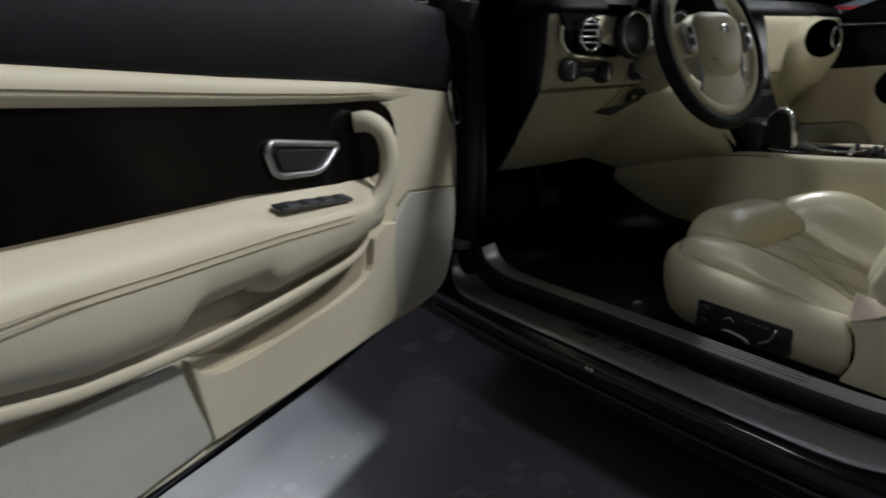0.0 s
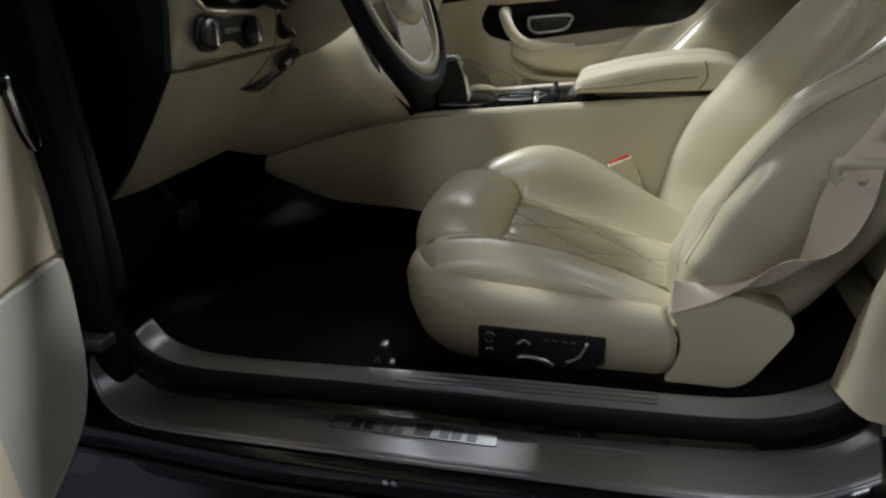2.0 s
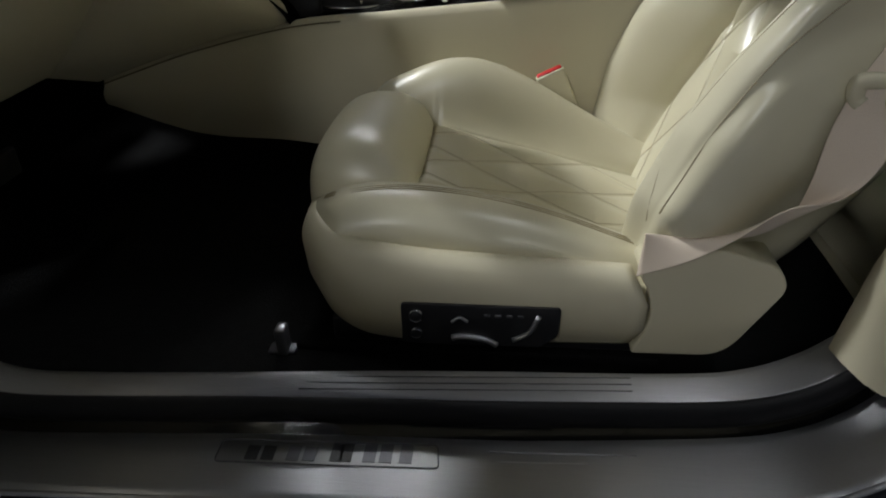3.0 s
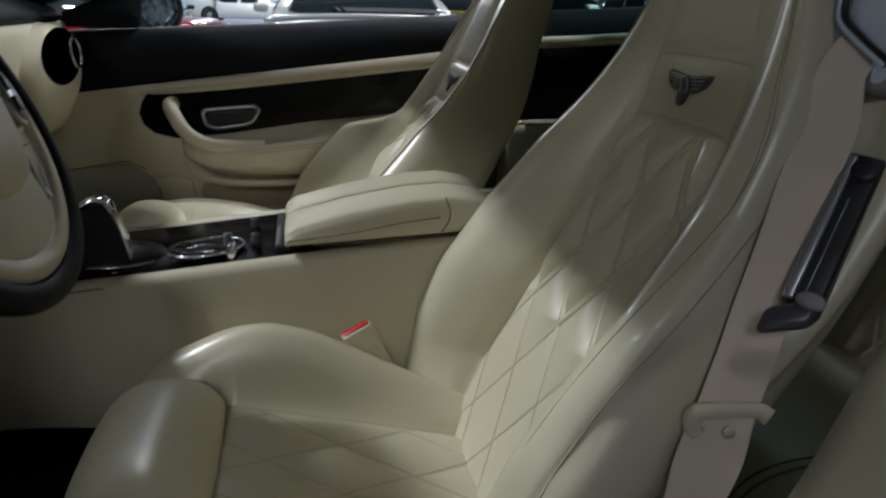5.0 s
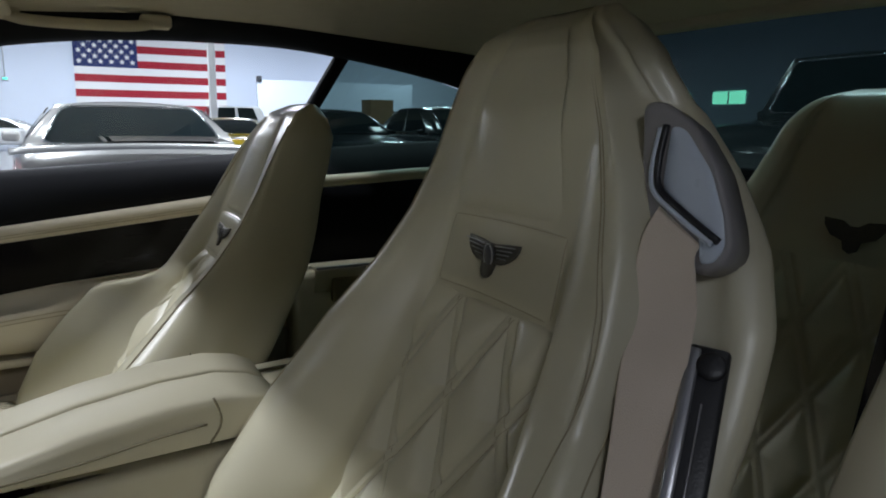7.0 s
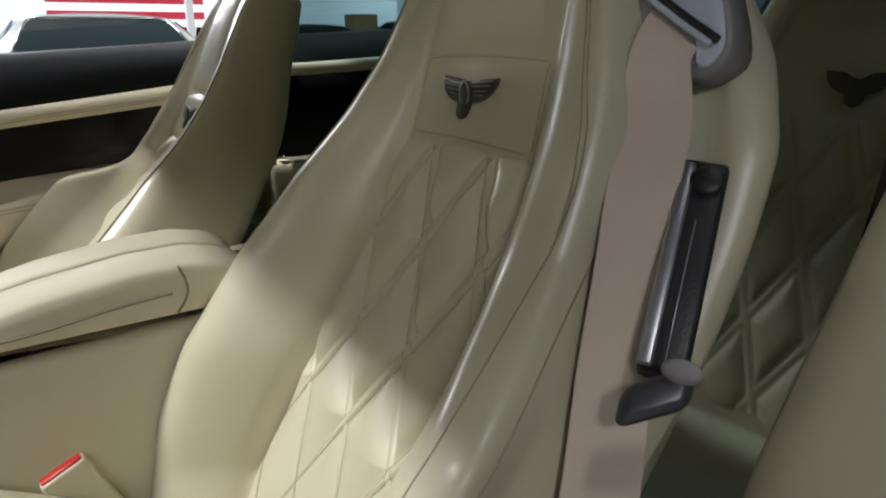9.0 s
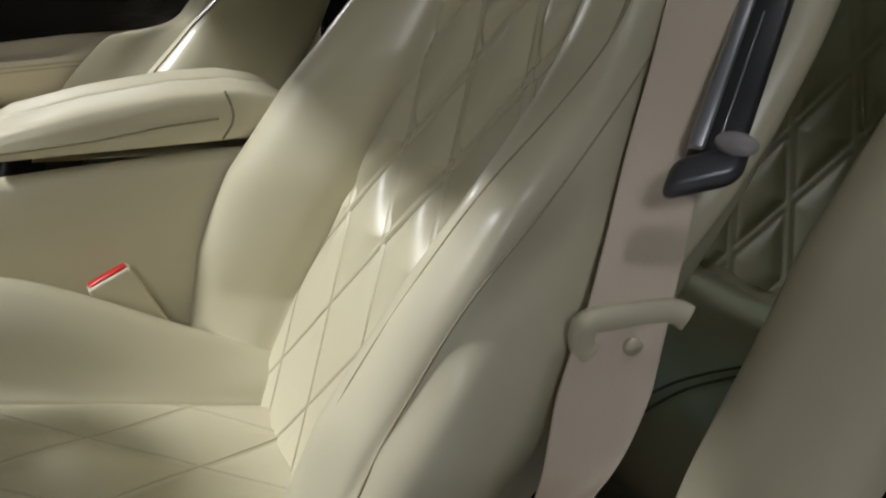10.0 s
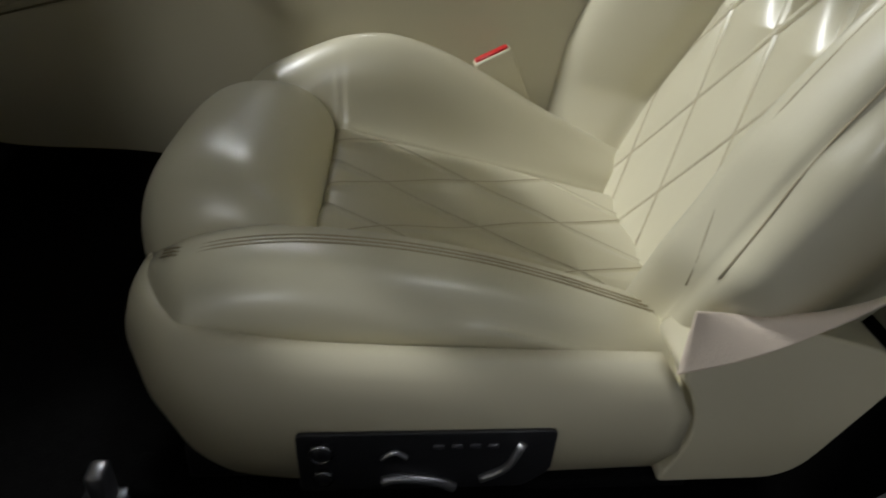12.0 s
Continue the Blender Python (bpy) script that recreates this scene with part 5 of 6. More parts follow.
part("bracket", tube_mesh([(2.76, 1.10, 0.90), (2.83, 1.08, 0.915), (2.90, 1.05, 0.93)], 0.025, 10), PAINT, mir)
part("sail_panel", prism_mesh(rounded([(-0.19, 0.0), (0.012, 0.0), (0.040, 0.165), (0.005, 0.155), (-0.065, 0.08), (-0.19, 0.03)], 0.01), 0.014, frame_of((2.725, 0.985, 0.912), (0, -1, 0), (0, 0, 1)), 0.004), BLACK, mir)

# passenger rear quarter trim
rq = thing("rear_quarter_trim", (2.66, -0.5, 0.30), "black and cream rear side trim beside the back seat", "trim panel")
part("black_panel", grid_mesh([[(2.70, y, z0), (2.655, y, z0 + 0.004), (2.66, y, (z0 + z1) / 2), (2.70, y, z1), (2.75, y, z1 + 0.005)] for y, z0, z1 in [(q, 0.665, np.interp(q, [-1.2, -0.45, -0.05], [0.99, 0.985, 0.965])) for q in np.linspace(-0.055, -1.2, 16)]]), BLACK, rq)
part("cream_strip", grid_mesh([[(2.668, y, z - 0.016), (2.648, y, z - 0.013), (2.645, y, z), (2.648, y, z + 0.013), (2.668, y, z + 0.016)] for y, z in [(q, np.interp(q, [-0.8, -0.389, -0.134], [0.91, 0.902, 0.888])) for q in np.linspace(-0.055, -0.9, 14)]]), TRIM, rq)
part("cream_lower", grid_mesh([[(2.67, y, 0.672), (2.60, y, 0.668), (2.585, y, 0.655), (2.59, y, 0.62), (2.62, y, 0.56), (2.62, y, 0.26)] for y in np.linspace(-0.055, -1.0, 10)]), TRIM, rq)
part("chrome_ledge", tube_mesh([(2.588, y, 0.668) for y in np.linspace(-0.06, -0.45, 8)], 0.004, 8), SATIN, rq)
# solid block; the hollow's shade is only its dark colour
part("cubby", box_mesh((2.578, -0.42, 0.575), (2.60, -0.10, 0.64), 0.006), SEAM, rq)

# ---- dashboard ----
dash = thing("dashboard", (1.9, 1.3, 0.5), "cream leather dashboard with black top and dark veneer", "dashboard")
face_prof = [(1.135, 0.938), (1.118, 0.925), (1.114, 0.90), (1.120, 0.84), (1.130, 0.775), (1.137, 0.756)]
low_prof = [(1.150, 0.7555), (1.142, 0.748), (1.150, 0.735), (1.200, 0.672), (1.265, 0.595), (1.325, 0.533), (1.345, 0.520), (1.37, 0.52), (1.42, 0.56)]
top_prof = [(1.60, 0.945), (1.45, 0.975), (1.30, 0.985), (1.19, 0.978), (1.135, 0.960), (1.118, 0.945), (1.125, 0.932)]


def dash_loft(prof, xs, n=40):
    pr = spline(prof, n)
    P = []
    for x in xs:
        s = np.interp(x, [1.13, 1.16, 1.22, 1.4, 2.4, 2.58, 2.65, 2.68], [0.06, 0.020, 0.004, 0, 0, 0.004, 0.02, 0.06])
        P.append([(x + 0.055 * smooth01((0.75 - z) / 0.24) * smooth01((1.6 - x) / 0.4), y + s, z) for y, z in pr])
    return grid_mesh(P)


part("upper_face", dash_loft(face_prof, np.linspace(1.150, 2.67, 60)), TRIM, dash)
part("lower_panel", dash_loft(low_prof, np.linspace(1.158, 1.565, 40)), TRIM, dash, "cream leather knee panel")
part("lower_panel", dash_loft(low_prof, np.linspace(2.09, 2.67, 30)), TRIM, dash)
part("top_pad", dash_loft(top_prof, np.linspace(1.08, 2.73, 60)), BLACK, dash, "black leather dash top")
side_poly = [(1.118, 0.94), (1.122, 0.84), (1.137, 0.756), (1.20, 0.672), (1.265, 0.595), (1.345, 0.520), (1.55, 0.60), (1.58, 0.93)]
part("end_cap", prism_mesh(side_poly, 0.015, Matrix(((0.22, 0, 1, 0.885), (1, 0, 0, 0.012), (0, 1, 0, 0), (0, 0, 0, 1))), 0.0), BLACK, dash)
# knee panel turning into the console
pl = spline(low_prof[1:7], 24)
edge_c = spline([(1.742, 1.10, 0.79), (1.750, 1.04, 0.68), (1.752, 0.972, 0.577), (1.735, 1.08, 0.550), (1.700, 1.20, 0.518), (1.653, 1.308, 0.486)], 24)
knee = []
for k in range(24):
    p0, p1 = np.array([1.56 + 0.055 * smooth01((0.75 - pl[k][1]) / 0.24) * 0.1, pl[k][0], pl[k][1]]), edge_c[k]
    knee.append([p0 * (1 - t) + p1 * t + np.array([0, -0.02 * math.sin(t * math.pi), 0]) * (1 - k / 23) for t in np.linspace(0, 1, 16)])
part("knee_panel", grid_mesh(knee), TRIM, dash, "cream leather knee panel beside the console")
# veneer fascia, vent and gauges
FACE_Z = [q[1] for q in face_prof[::-1]]
FACE_Y = [q[0] for q in face_prof[::-1]]


def face_y(z):
    return float(np.interp(z, FACE_Z, FACE_Y))


def face_plate(poly, lift, bevel=0.0015, sink=0.004):
    """A thin plate of (x, z) points that follows the dash face."""
    me = prism_mesh(poly, lift + sink, None, bevel, 2)
    for v in me.vertices:
        v.co = Vector((v.co.x, face_y(v.co.y) + sink - v.co.z, v.co.y))
    me.flip_normals()
    return me


fascia = part("fascia", face_plate(rounded([(1.176, 0.905), (1.183, 0.868), (1.212, 0.846), (1.245, 0.838), (1.368, 0.829), (1.435, 0.843), (1.50, 0.868), (1.66, 0.872), (1.68, 0.936), (1.18, 0.936)], 0.012), 0.003), VENEER, dash, "dark glossy veneer fascia")
part("fascia_piping", tube_mesh(spline([(x, face_y(z) - 0.002, z) for x, z in ((1.174, 0.905), (1.180, 0.868), (1.210, 0.842), (1.245, 0.834), (1.368, 0.825), (1.437, 0.839), (1.50, 0.864))], 40), 0.0035, 8), TRIM, dash)


def ring(cx, cz, r, tube, mat, name, par, y=1.100, squash=1.0):
    return part(name, tube_mesh([(cx + r * math.cos(q), y + 0.08 * r * math.sin(q), cz + squash * r * math.sin(q)) for q in np.linspace(0, 6.283, 32, endpoint=False)], tube, 8, closed=True), mat, par)


vent = ring(1.262, 0.884, 0.036, 0.004, CHROME, "vent_ring", dash)
for k in (-0.018, -0.004, 0.010, 0.024):
    h = math.sqrt(max(0, 0.034 ** 2 - k * k))
    part("vent_slat", box_mesh((1.262 - h, 1.100, 0.884 + k - 0.0022), (1.262 + h, 1.112, 0.884 + k + 0.0022), 0.001, 1), SATIN, vent)
for gx, gr in ((1.42, 0.052), (1.60, 0.052)):
    hood = part("gauge_pod", lathe_mesh([(gr + 0.008, 0), (gr + 0.010, 0.02), (gr + 0.004, 0.024), (gr - 0.004, 0.010), (0.0001, 0.008)], 32, Matrix.Translation((gx, 1.112, 0.885)) @ pose(0, 0, 0, 90, 0, 0)), PLASTIC, dash)
    ring(gx, 0.885, gr, 0.003, CHROME, "gauge_ring", hood, 1.088)
ring(1.51, 0.85, 0.016, 0.003, CHROME, "fascia_ring", dash)
# instrument hood over the gauges
hood_rows = []
for k, x in enumerate(np.linspace(1.345, 1.705, 22)):
    e = abs(2 * k / 21 - 1)
    top = 0.955 + 0.075 * (1 - e ** 3)
    hood_rows.append([(x, 1.24, 0.955), (x, 1.20, top - 0.012), (x, 1.12, top), (x, 1.055, top - 0.004), (x, 1.048, top - 0.014), (x, 1.06, top - 0.026), (x, 1.12, top - 0.03), (x, 1.135, 0.93)])
part("instrument_hood", grid_mesh(hood_rows), BLACK, dash, "black leather instrument hood")
# light switch panel and round knobs
bell = [(1.196, 0.832), (1.240, 0.828), (1.270, 0.820), (1.315, 0.822), (1.355, 0.820), (1.380, 0.812), (1.386, 0.785), (1.372, 0.766), (1.335, 0.765), (1.308, 0.782), (1.262, 0.786), (1.242, 0.774), (1.205, 0.776), (1.184, 0.800)]
sp = part("light_switch_panel", face_plate(rounded(bell, 0.014, 5), 0.004), PLASTIC, dash, "glossy black light switch panel")
for kx, kz in ((1.215, 0.803), (1.345, 0.794)):
    part("dial", lathe_mesh([(0.024, 0), (0.023, 0.012), (0.019, 0.015), (0.0001, 0.015)], 24, Matrix.Translation((kx, face_y(kz) - 0.002, kz)) @ pose(0, 0, 0, 90, 0, 0)), PLASTIC, sp)
    part("dial_bar", box_mesh((kx - 0.003, face_y(kz) - 0.024, kz - 0.018), (kx + 0.003, face_y(kz) - 0.014, kz + 0.018), 0.002, 2), CHROME, sp)
part("switch_rocker", box_mesh((1.262, face_y(0.80) - 0.010, 0.798), (1.308, face_y(0.80) - 0.002, 0.806), 0.003, 2), SATIN, sp)
kp = part("knob_plate", face_plate(rounded([(1.442, 0.812), (1.492, 0.818), (1.532, 0.802), (1.530, 0.772), (1.482, 0.764), (1.450, 0.776)], 0.018), 0.004), PLASTIC, dash)
part("round_knob", lathe_mesh([(0.021, 0), (0.020, 0.016), (0.016, 0.020), (0.0001, 0.020)], 24, Matrix.Translation((1.487, face_y(0.79) - 0.002, 0.790)) @ pose(0, 0, 0, 90, 0, 0)), GUNMETAL, kp)
ring(1.487, 0.790, 0.015, 0.003, CHROME, "knob_ring", kp, face_y(0.79) - 0.021)
part("small_switch", face_plate(rounded([(1.455, 0.834), (1.480, 0.838), (1.482, 0.852), (1.455, 0.852)], 0.005), 0.006), PLASTIC, dash)
kmt = frame_of((1.492, 1.139, 0.726), (1, 0, 0), (0, -0.55, 0.83))
key = part("key_plate", prism_mesh(rounded([(-0.028, 0.004), (-0.012, 0.020), (0.020, 0.022), (0.055, 0.030), (0.068, 0.018), (0.055, 0.004), (0.022, -0.006), (0.008, -0.024), (-0.018, -0.020)], 0.010), 0.006, kmt, 0.002), PLASTIC, dash)
part("key_lock", lathe_mesh([(0.012, 0), (0.011, 0.006), (0.008, 0.007), (0.0001, 0.005)], 20, kmt @ Matrix.Translation((-0.004, 0.0, 0.005))), CHROME, key)
# panel joints and the pocket pull
part("face_seam", tube_mesh([(x, face_y(0.758) - 0.0005, z) for x, z in ((1.165, 0.760), (1.30, 0.758), (1.44, 0.756))], 0.0016, 6), SEAM, dash)
part("face_seam", tube_mesh(spline([(1.436, 1.117, 0.835), (1.445, 1.124, 0.80), (1.447, 1.136, 0.757), (1.438, 1.162, 0.718), (1.412, 1.185, 0.688)], 20), 0.0015, 6), SEAM, dash)
crescent = spline([(1.395, 1.186, 0.686), (1.44, 1.176, 0.690), (1.49, 1.166, 0.700), (1.545, 1.152, 0.716)], 20)
part("pocket_pull", grid_mesh([[(x, y - 0.004, z), (x, y - 0.010, z - 0.006 * (1 - abs(2 * k / 19 - 1) ** 1.5)), (x, y + 0.006, z - 0.020 * (1 - abs(2 * k / 19 - 1) ** 1.5))] for k, (x, y, z) in enumerate(crescent)]), PLASTIC, dash)
# column shroud
shroud = [[(1.525 + 0.2 * max(0, y - 1.0) + a * math.cos(q), y, z + b * math.sin(q)) for q in np.linspace(0, 6.283, 28, endpoint=False)] for y, z, a, b in ((1.16, 0.80, 0.048, 0.080), (1.10, 0.81, 0.052, 0.075), (1.05, 0.825, 0.070, 0.065), (1.00, 0.842, 0.055, 0.05))]
part("column_shroud", grid_mesh(np.array(shroud), closed_u=True, caps=True), TRIM, dash, "cream steering column shroud")
# centre stack
stack = [[(x, y, z) for x in (1.730, 1.75, 1.905, 2.06, 2.075)] for y, z in ((1.118, 0.935), (1.105, 0.90), (1.085, 0.80), (1.060, 0.72), (1.02, 0.64), (0.975, 0.588), (0.965, 0.570))]
part("centre_fascia", grid_mesh(stack), VENEER, dash, "dark glossy centre fascia")
for k in range(3):
    part("stack_button_row", box_mesh((1.80, 1.060 - 0.018 * k, 0.765 - 0.03 * k), (2.01, 1.078 - 0.018 * k, 0.78 - 0.03 * k), 0.003, 2), GUNMETAL, dash)
# far end pod with a round vent
pod = [[(2.43 + a * math.cos(q), y, z + b * math.sin(q)) for q in np.linspace(0, 6.283, 28, endpoint=False)] for y, z, a, b in ((1.16, 0.810, 0.185, 0.128), (1.118, 0.818, 0.176, 0.116), (1.094, 0.838, 0.156, 0.090), (1.086, 0.862, 0.138, 0.062))]
podp = part("passenger_vent_pod", grid_mesh(np.array(pod), closed_u=True), TRIM, dash)
part("pod_face", grid_mesh(np.array([[(2.43 + 0.137 * r * math.cos(q), 1.087, 0.862 + 0.062 * r * math.sin(q)) for q in np.linspace(0, 6.283, 28, endpoint=False)] for r in (1.0, 0.02)]), closed_u=True, caps=True), VENEER, podp)
ring(2.50, 0.866, 0.034, 0.004, CHROME, "pod_vent_ring", podp, 1.078)

# ---- steering wheel ----
WC = (1.483, 0.921, 0.864)
SW = frame_of(WC, (1, 0, 0), (0, math.sin(0.405), math.cos(0.405)))
wheel = thing("steering_wheel", WC, "black leather steering wheel with cream hub and spokes", "steering wheel")


def wheel_ring(r, h, n=72):
    return np.array([SW @ Vector((r * math.cos(q), r * math.sin(q), h)) for q in np.linspace(0, 2 * math.pi, n, endpoint=False)])


def wheel_pad(poly, depths, n=48):
    """A cushioned pad over an outline of (x, y) in the wheel's plane: shares of the outline at rising heights."""
    p = spline([(a, b, 0) for a, b in poly], n, closed=True)
    c = p.mean(0)
    return grid_mesh([[SW @ Vector((*(c + (q - c) * k)[:2], h)) for q in p] for k, h in depths], closed_u=True, caps=True)


part("rim", tube_mesh(wheel_ring(0.1915, 0.0), 0.0165, 16, closed=True), BLACK, wheel, "black leather rim")
part("inner_rim", grid_mesh([[SW @ Vector((r * math.cos(q), r * math.sin(q), h)) for r, h in ((0.178, 0.006), (0.174, 0.012), (0.166, 0.0145), (0.156, 0.013), (0.149, 0.006), (0.150, -0.006), (0.164, -0.010), (0.176, -0.006))] for q in np.linspace(0, 2 * math.pi, 72, endpoint=False)], closed_u=True, closed_v=True), TRIM, wheel, "cream leather inner rim")
part("rim_bead", tube_mesh(wheel_ring(0.1485, 0.007), 0.0018, 8, closed=True), SATIN, wheel)
hubp = part("hub", wheel_pad([(0.0, 0.070), (0.060, 0.066), (0.092, 0.040), (0.090, -0.004), (0.070, -0.050), (0.045, -0.078), (0.0, -0.086), (-0.045, -0.078), (-0.070, -0.050), (-0.090, -0.004), (-0.092, 0.040), (-0.060, 0.066)], ((0.95, -0.03), (1.03, 0.0), (1.0, 0.020), (0.93, 0.029), (0.75, 0.035), (0.4, 0.040), (0.03, 0.041))), TRIM, wheel, "cream leather hub pad")
part("hub_seam", tube_mesh([SW @ Vector((x, -0.046 - 0.3 * x * x, 0.0335)) for x in np.linspace(-0.066, 0.066, 16)], 0.0012, 6), SEAM, hubp)
part("hub_badge", lathe_mesh([(0.015, 0), (0.013, 0.004), (0.0001, 0.005)], 20, SW @ Matrix.Translation((0, 0.020, 0.039)) @ Matrix.Diagonal((1.3, 0.8, 1, 1))), CHROME, hubp)
for sx in (-1, 1):
    rows = [[SW @ Vector((sx * x, y0 + (y1 - y0) * t, h + 0.010 * math.sin(t * math.pi))) for t in np.linspace(0, 1, 9)] for x, y0, y1, h in ((0.060, -0.026, 0.052, 0.014), (0.090, -0.030, 0.050, 0.013), (0.130, -0.034, 0.046, 0.008), (0.158, -0.042, 0.050, 0.003), (0.174, -0.052, 0.056, 0.0))]
    spk = part("spoke", grid_mesh(rows, flip=sx > 0), TRIM, wheel, "cream leather spoke")
    part("switch_panel", wheel_pad([(sx * 0.100, 0.036), (sx * 0.124, 0.040), (sx * 0.136, 0.020), (sx * 0.132, -0.020), (sx * 0.112, -0.028), (sx * 0.100, 0.0)], ((1.0, 0.012), (1.0, 0.025), (0.9, 0.028), (0.05, 0.029)), 30), SATIN, spk, "satin silver switch panel")
    for yb in (0.022, -0.004):
        part("thumb_switch", box_mesh((-0.006, -0.009, 0), (0.006, 0.009, 0.004), 0.0015, 2, SW @ Matrix.Translation((sx * 0.117, yb, 0.028))), PLASTIC, spk)
    gap = spline([(sx * 0.094, -0.036, 0.014), (sx * 0.090, -0.066, 0.012), (sx * 0.086, -0.094, 0.010), (sx * 0.098, -0.112, 0.008)], 20)
    part("spoke_accent", tube_mesh([SW @ Vector(q) for q in gap], 0.0042, 8), SATIN, spk, "satin metal trim along the spoke opening")
rows = [[SW @ Vector((w * u, y, h + 0.006 * (1 - u * u))) for u in np.linspace(-1, 1, 11)] for y, w, h in ((-0.040, 0.074, 0.012), (-0.070, 0.078, 0.014), (-0.100, 0.084, 0.011), (-0.128, 0.090, 0.007), (-0.150, 0.094, 0.003))]
part("spoke", grid_mesh(rows, flip=True), TRIM, wheel, "wide cream leather lower spoke")
part("column", tube_mesh([tuple(SW @ Vector((0, 0, -0.02))), (1.500, 1.12, 0.81)], 0.04, 16), TRIM, wheel)

# ---- centre console ----
cons = thing("centre_console", (CX, 0.65, 0.25), "cream leather centre console with gloss black top", "console")
ctop = spline([(1.757, 0.05, 0.634), (1.756, 0.30, 0.623), (1.755, 0.60, 0.600), (1.755, 0.80, 0.582), (1.752, 0.967, 0.567), (1.715, 1.15, 0.530), (1.655, 1.300, 0.488)], 60)
cbot = spline([(1.742, 0.05, 0.26), (1.742, 0.30, 0.27), (1.742, 0.60, 0.30), (1.742, 0.85, 0.325), (1.738, 0.995, 0.345), (1.725, 1.17, 0.362), (1.665, 1.310, 0.440)], 60)


def console_side(flip):
    P = []
    for a, b in zip(ctop, cbot):
        q = [a + np.array([0.030, 0, 0.0]), a + np.array([0.012, 0, 0.003]), a + np.array([0.003, 0, -0.001]), a + np.array([0.0, 0, -0.010])]
        q += [a * (1 - t) + b * t + np.array([-0.008 * math.sin(t * math.pi), 0, -0.010 * (1 - t)]) for t in (0.15, 0.35, 0.6, 0.85, 1.0)]
        P.append(q)
    P = np.array(P)
    return grid_mesh(mirrored(P) if flip else P)


part("side_panel", console_side(False), TRIM, cons, "cream leather console side")
part("side_panel", console_side(True), TRIM, cons)
part("side_seam", tube_mesh(ctop[34:] + np.array([-0.0015, 0, -0.006]), 0.0016, 6), SEAM, cons)
# gloss deck
deck_rows = [[(x, y, np.interp(y, [0.05, 0.30, 0.60, 0.97], [0.632, 0.622, 0.600, 0.566]) + 0.004 * math.sin((x - 1.78) / 0.25 * math.pi)) for x in np.linspace(1.772, 2.038, 12)] for y in np.linspace(0.55, 1.0, 16)]
part("deck", grid_mesh(deck_rows), VENEER, cons, "gloss black console deck")
part("rear_deck", grid_mesh([[(x, y, 0.618) for x in (1.772, 1.9, 2.038)] for y in (0.05, 0.3, 0.56)]), TRIM, cons)
# oval ash tray with bright rim, switches and knobs
ring_pts = [(1.838 + 0.045 * math.cos(q), 0.735 + 0.062 * math.sin(q), 0.601 - 0.02 * math.sin(q) * 0.2) for q in np.linspace(0, 6.283, 36, endpoint=False)]
tray = part("tray_rim", tube_mesh(ring_pts, 0.0025, 8, closed=True), CHROME, cons, "bright oval tray rim")
part("tray_lid", grid_mesh(np.array([[(1.838 + 0.043 * r * math.cos(q), 0.735 + 0.060 * r * math.sin(q), 0.602 + 0.006 * (1 - r * r)) for q in np.linspace(0, 6.283, 36, endpoint=False)] for r in (1.0, 0.8, 0.5, 0.05)]), closed_u=True, caps=True), PAINT, tray)
for kx, ky in ((1.795, 0.690), (1.85, 0.700), (1.845, 0.655), (1.93, 0.66)):
    kb = part("console_knob", lathe_mesh([(0.010, 0), (0.0085, 0.010), (0.005, 0.014), (0.008, 0.020), (0.0001, 0.024)], 14, Matrix.Translation((kx, ky, 0.598))), CHROME if kx < 1.82 else GUNMETAL, cons)
part("switch_bank", box_mesh((1.80, 0.600, 0.596), (1.99, 0.622, 0.612), 0.004, 2), PLASTIC, cons)
# gear lever
YZ = Matrix(((0, 0, 1, 0), (1, 0, 0, 0), (0, 1, 0, 0), (0, 0, 0, 1)))
lever = part("gear_lever", prism_mesh(rounded([(0.945, 0.55), (0.932, 0.655), (0.915, 0.674), (0.882, 0.682), (0.869, 0.664), (0.858, 0.604), (0.854, 0.548)], 0.010), 0.034, Matrix.Translation((1.824, 0, 0)) @ YZ, 0.008, 3), PLASTIC, cons, "black gear lever with bright cap and spine")
flat = [(0.016 * math.cos(q), 0.004 * math.sin(q)) for q in np.linspace(0, 6.283, 14, endpoint=False)]
part("lever_spine", sweep_mesh(spline([(1.841, 0.874, 0.672), (1.841, 0.863, 0.645), (1.841, 0.854, 0.604), (1.841, 0.849, 0.565), (1.841, 0.846, 0.548)], 24), flat, up=(0, -1, 0.2)), CHROME, lever)
part("lever_knob", sweep_mesh(spline([(1.841, 0.928, 0.664), (1.841, 0.915, 0.679), (1.841, 0.896, 0.688), (1.841, 0.880, 0.685), (1.841, 0.872, 0.670)], 24), [(0.019 * math.cos(q), 0.006 * math.sin(q)) for q in np.linspace(0, 6.283, 14, endpoint=False)], up=(0, -0.3, 1)), CHROME, lever, "chrome lever cap")
part("lever_pedestal", box_mesh((1.80, 0.925, 0.555), (1.93, 1.02, 0.648), 0.014, 3), PLASTIC, lever)
part("lever_boot", grid_mesh(np.array([[(1.872 + 0.055 * r * math.cos(q), 0.885 + 0.085 * r * math.sin(q), h) for q in np.linspace(0, 6.283, 24, endpoint=False)] for r, h in ((1.0, 0.562), (1.0, 0.582), (0.9, 0.590), (0.5, 0.600), (0.3, 0.602))]), closed_u=True, caps=True), PLASTIC, lever)
part("boot_ring", tube_mesh([(1.872 + 0.057 * math.cos(q), 0.885 + 0.087 * math.sin(q), 0.580) for q in np.linspace(0, 6.283, 32, endpoint=False)], 0.003, 6, closed=True), CHROME, lever)

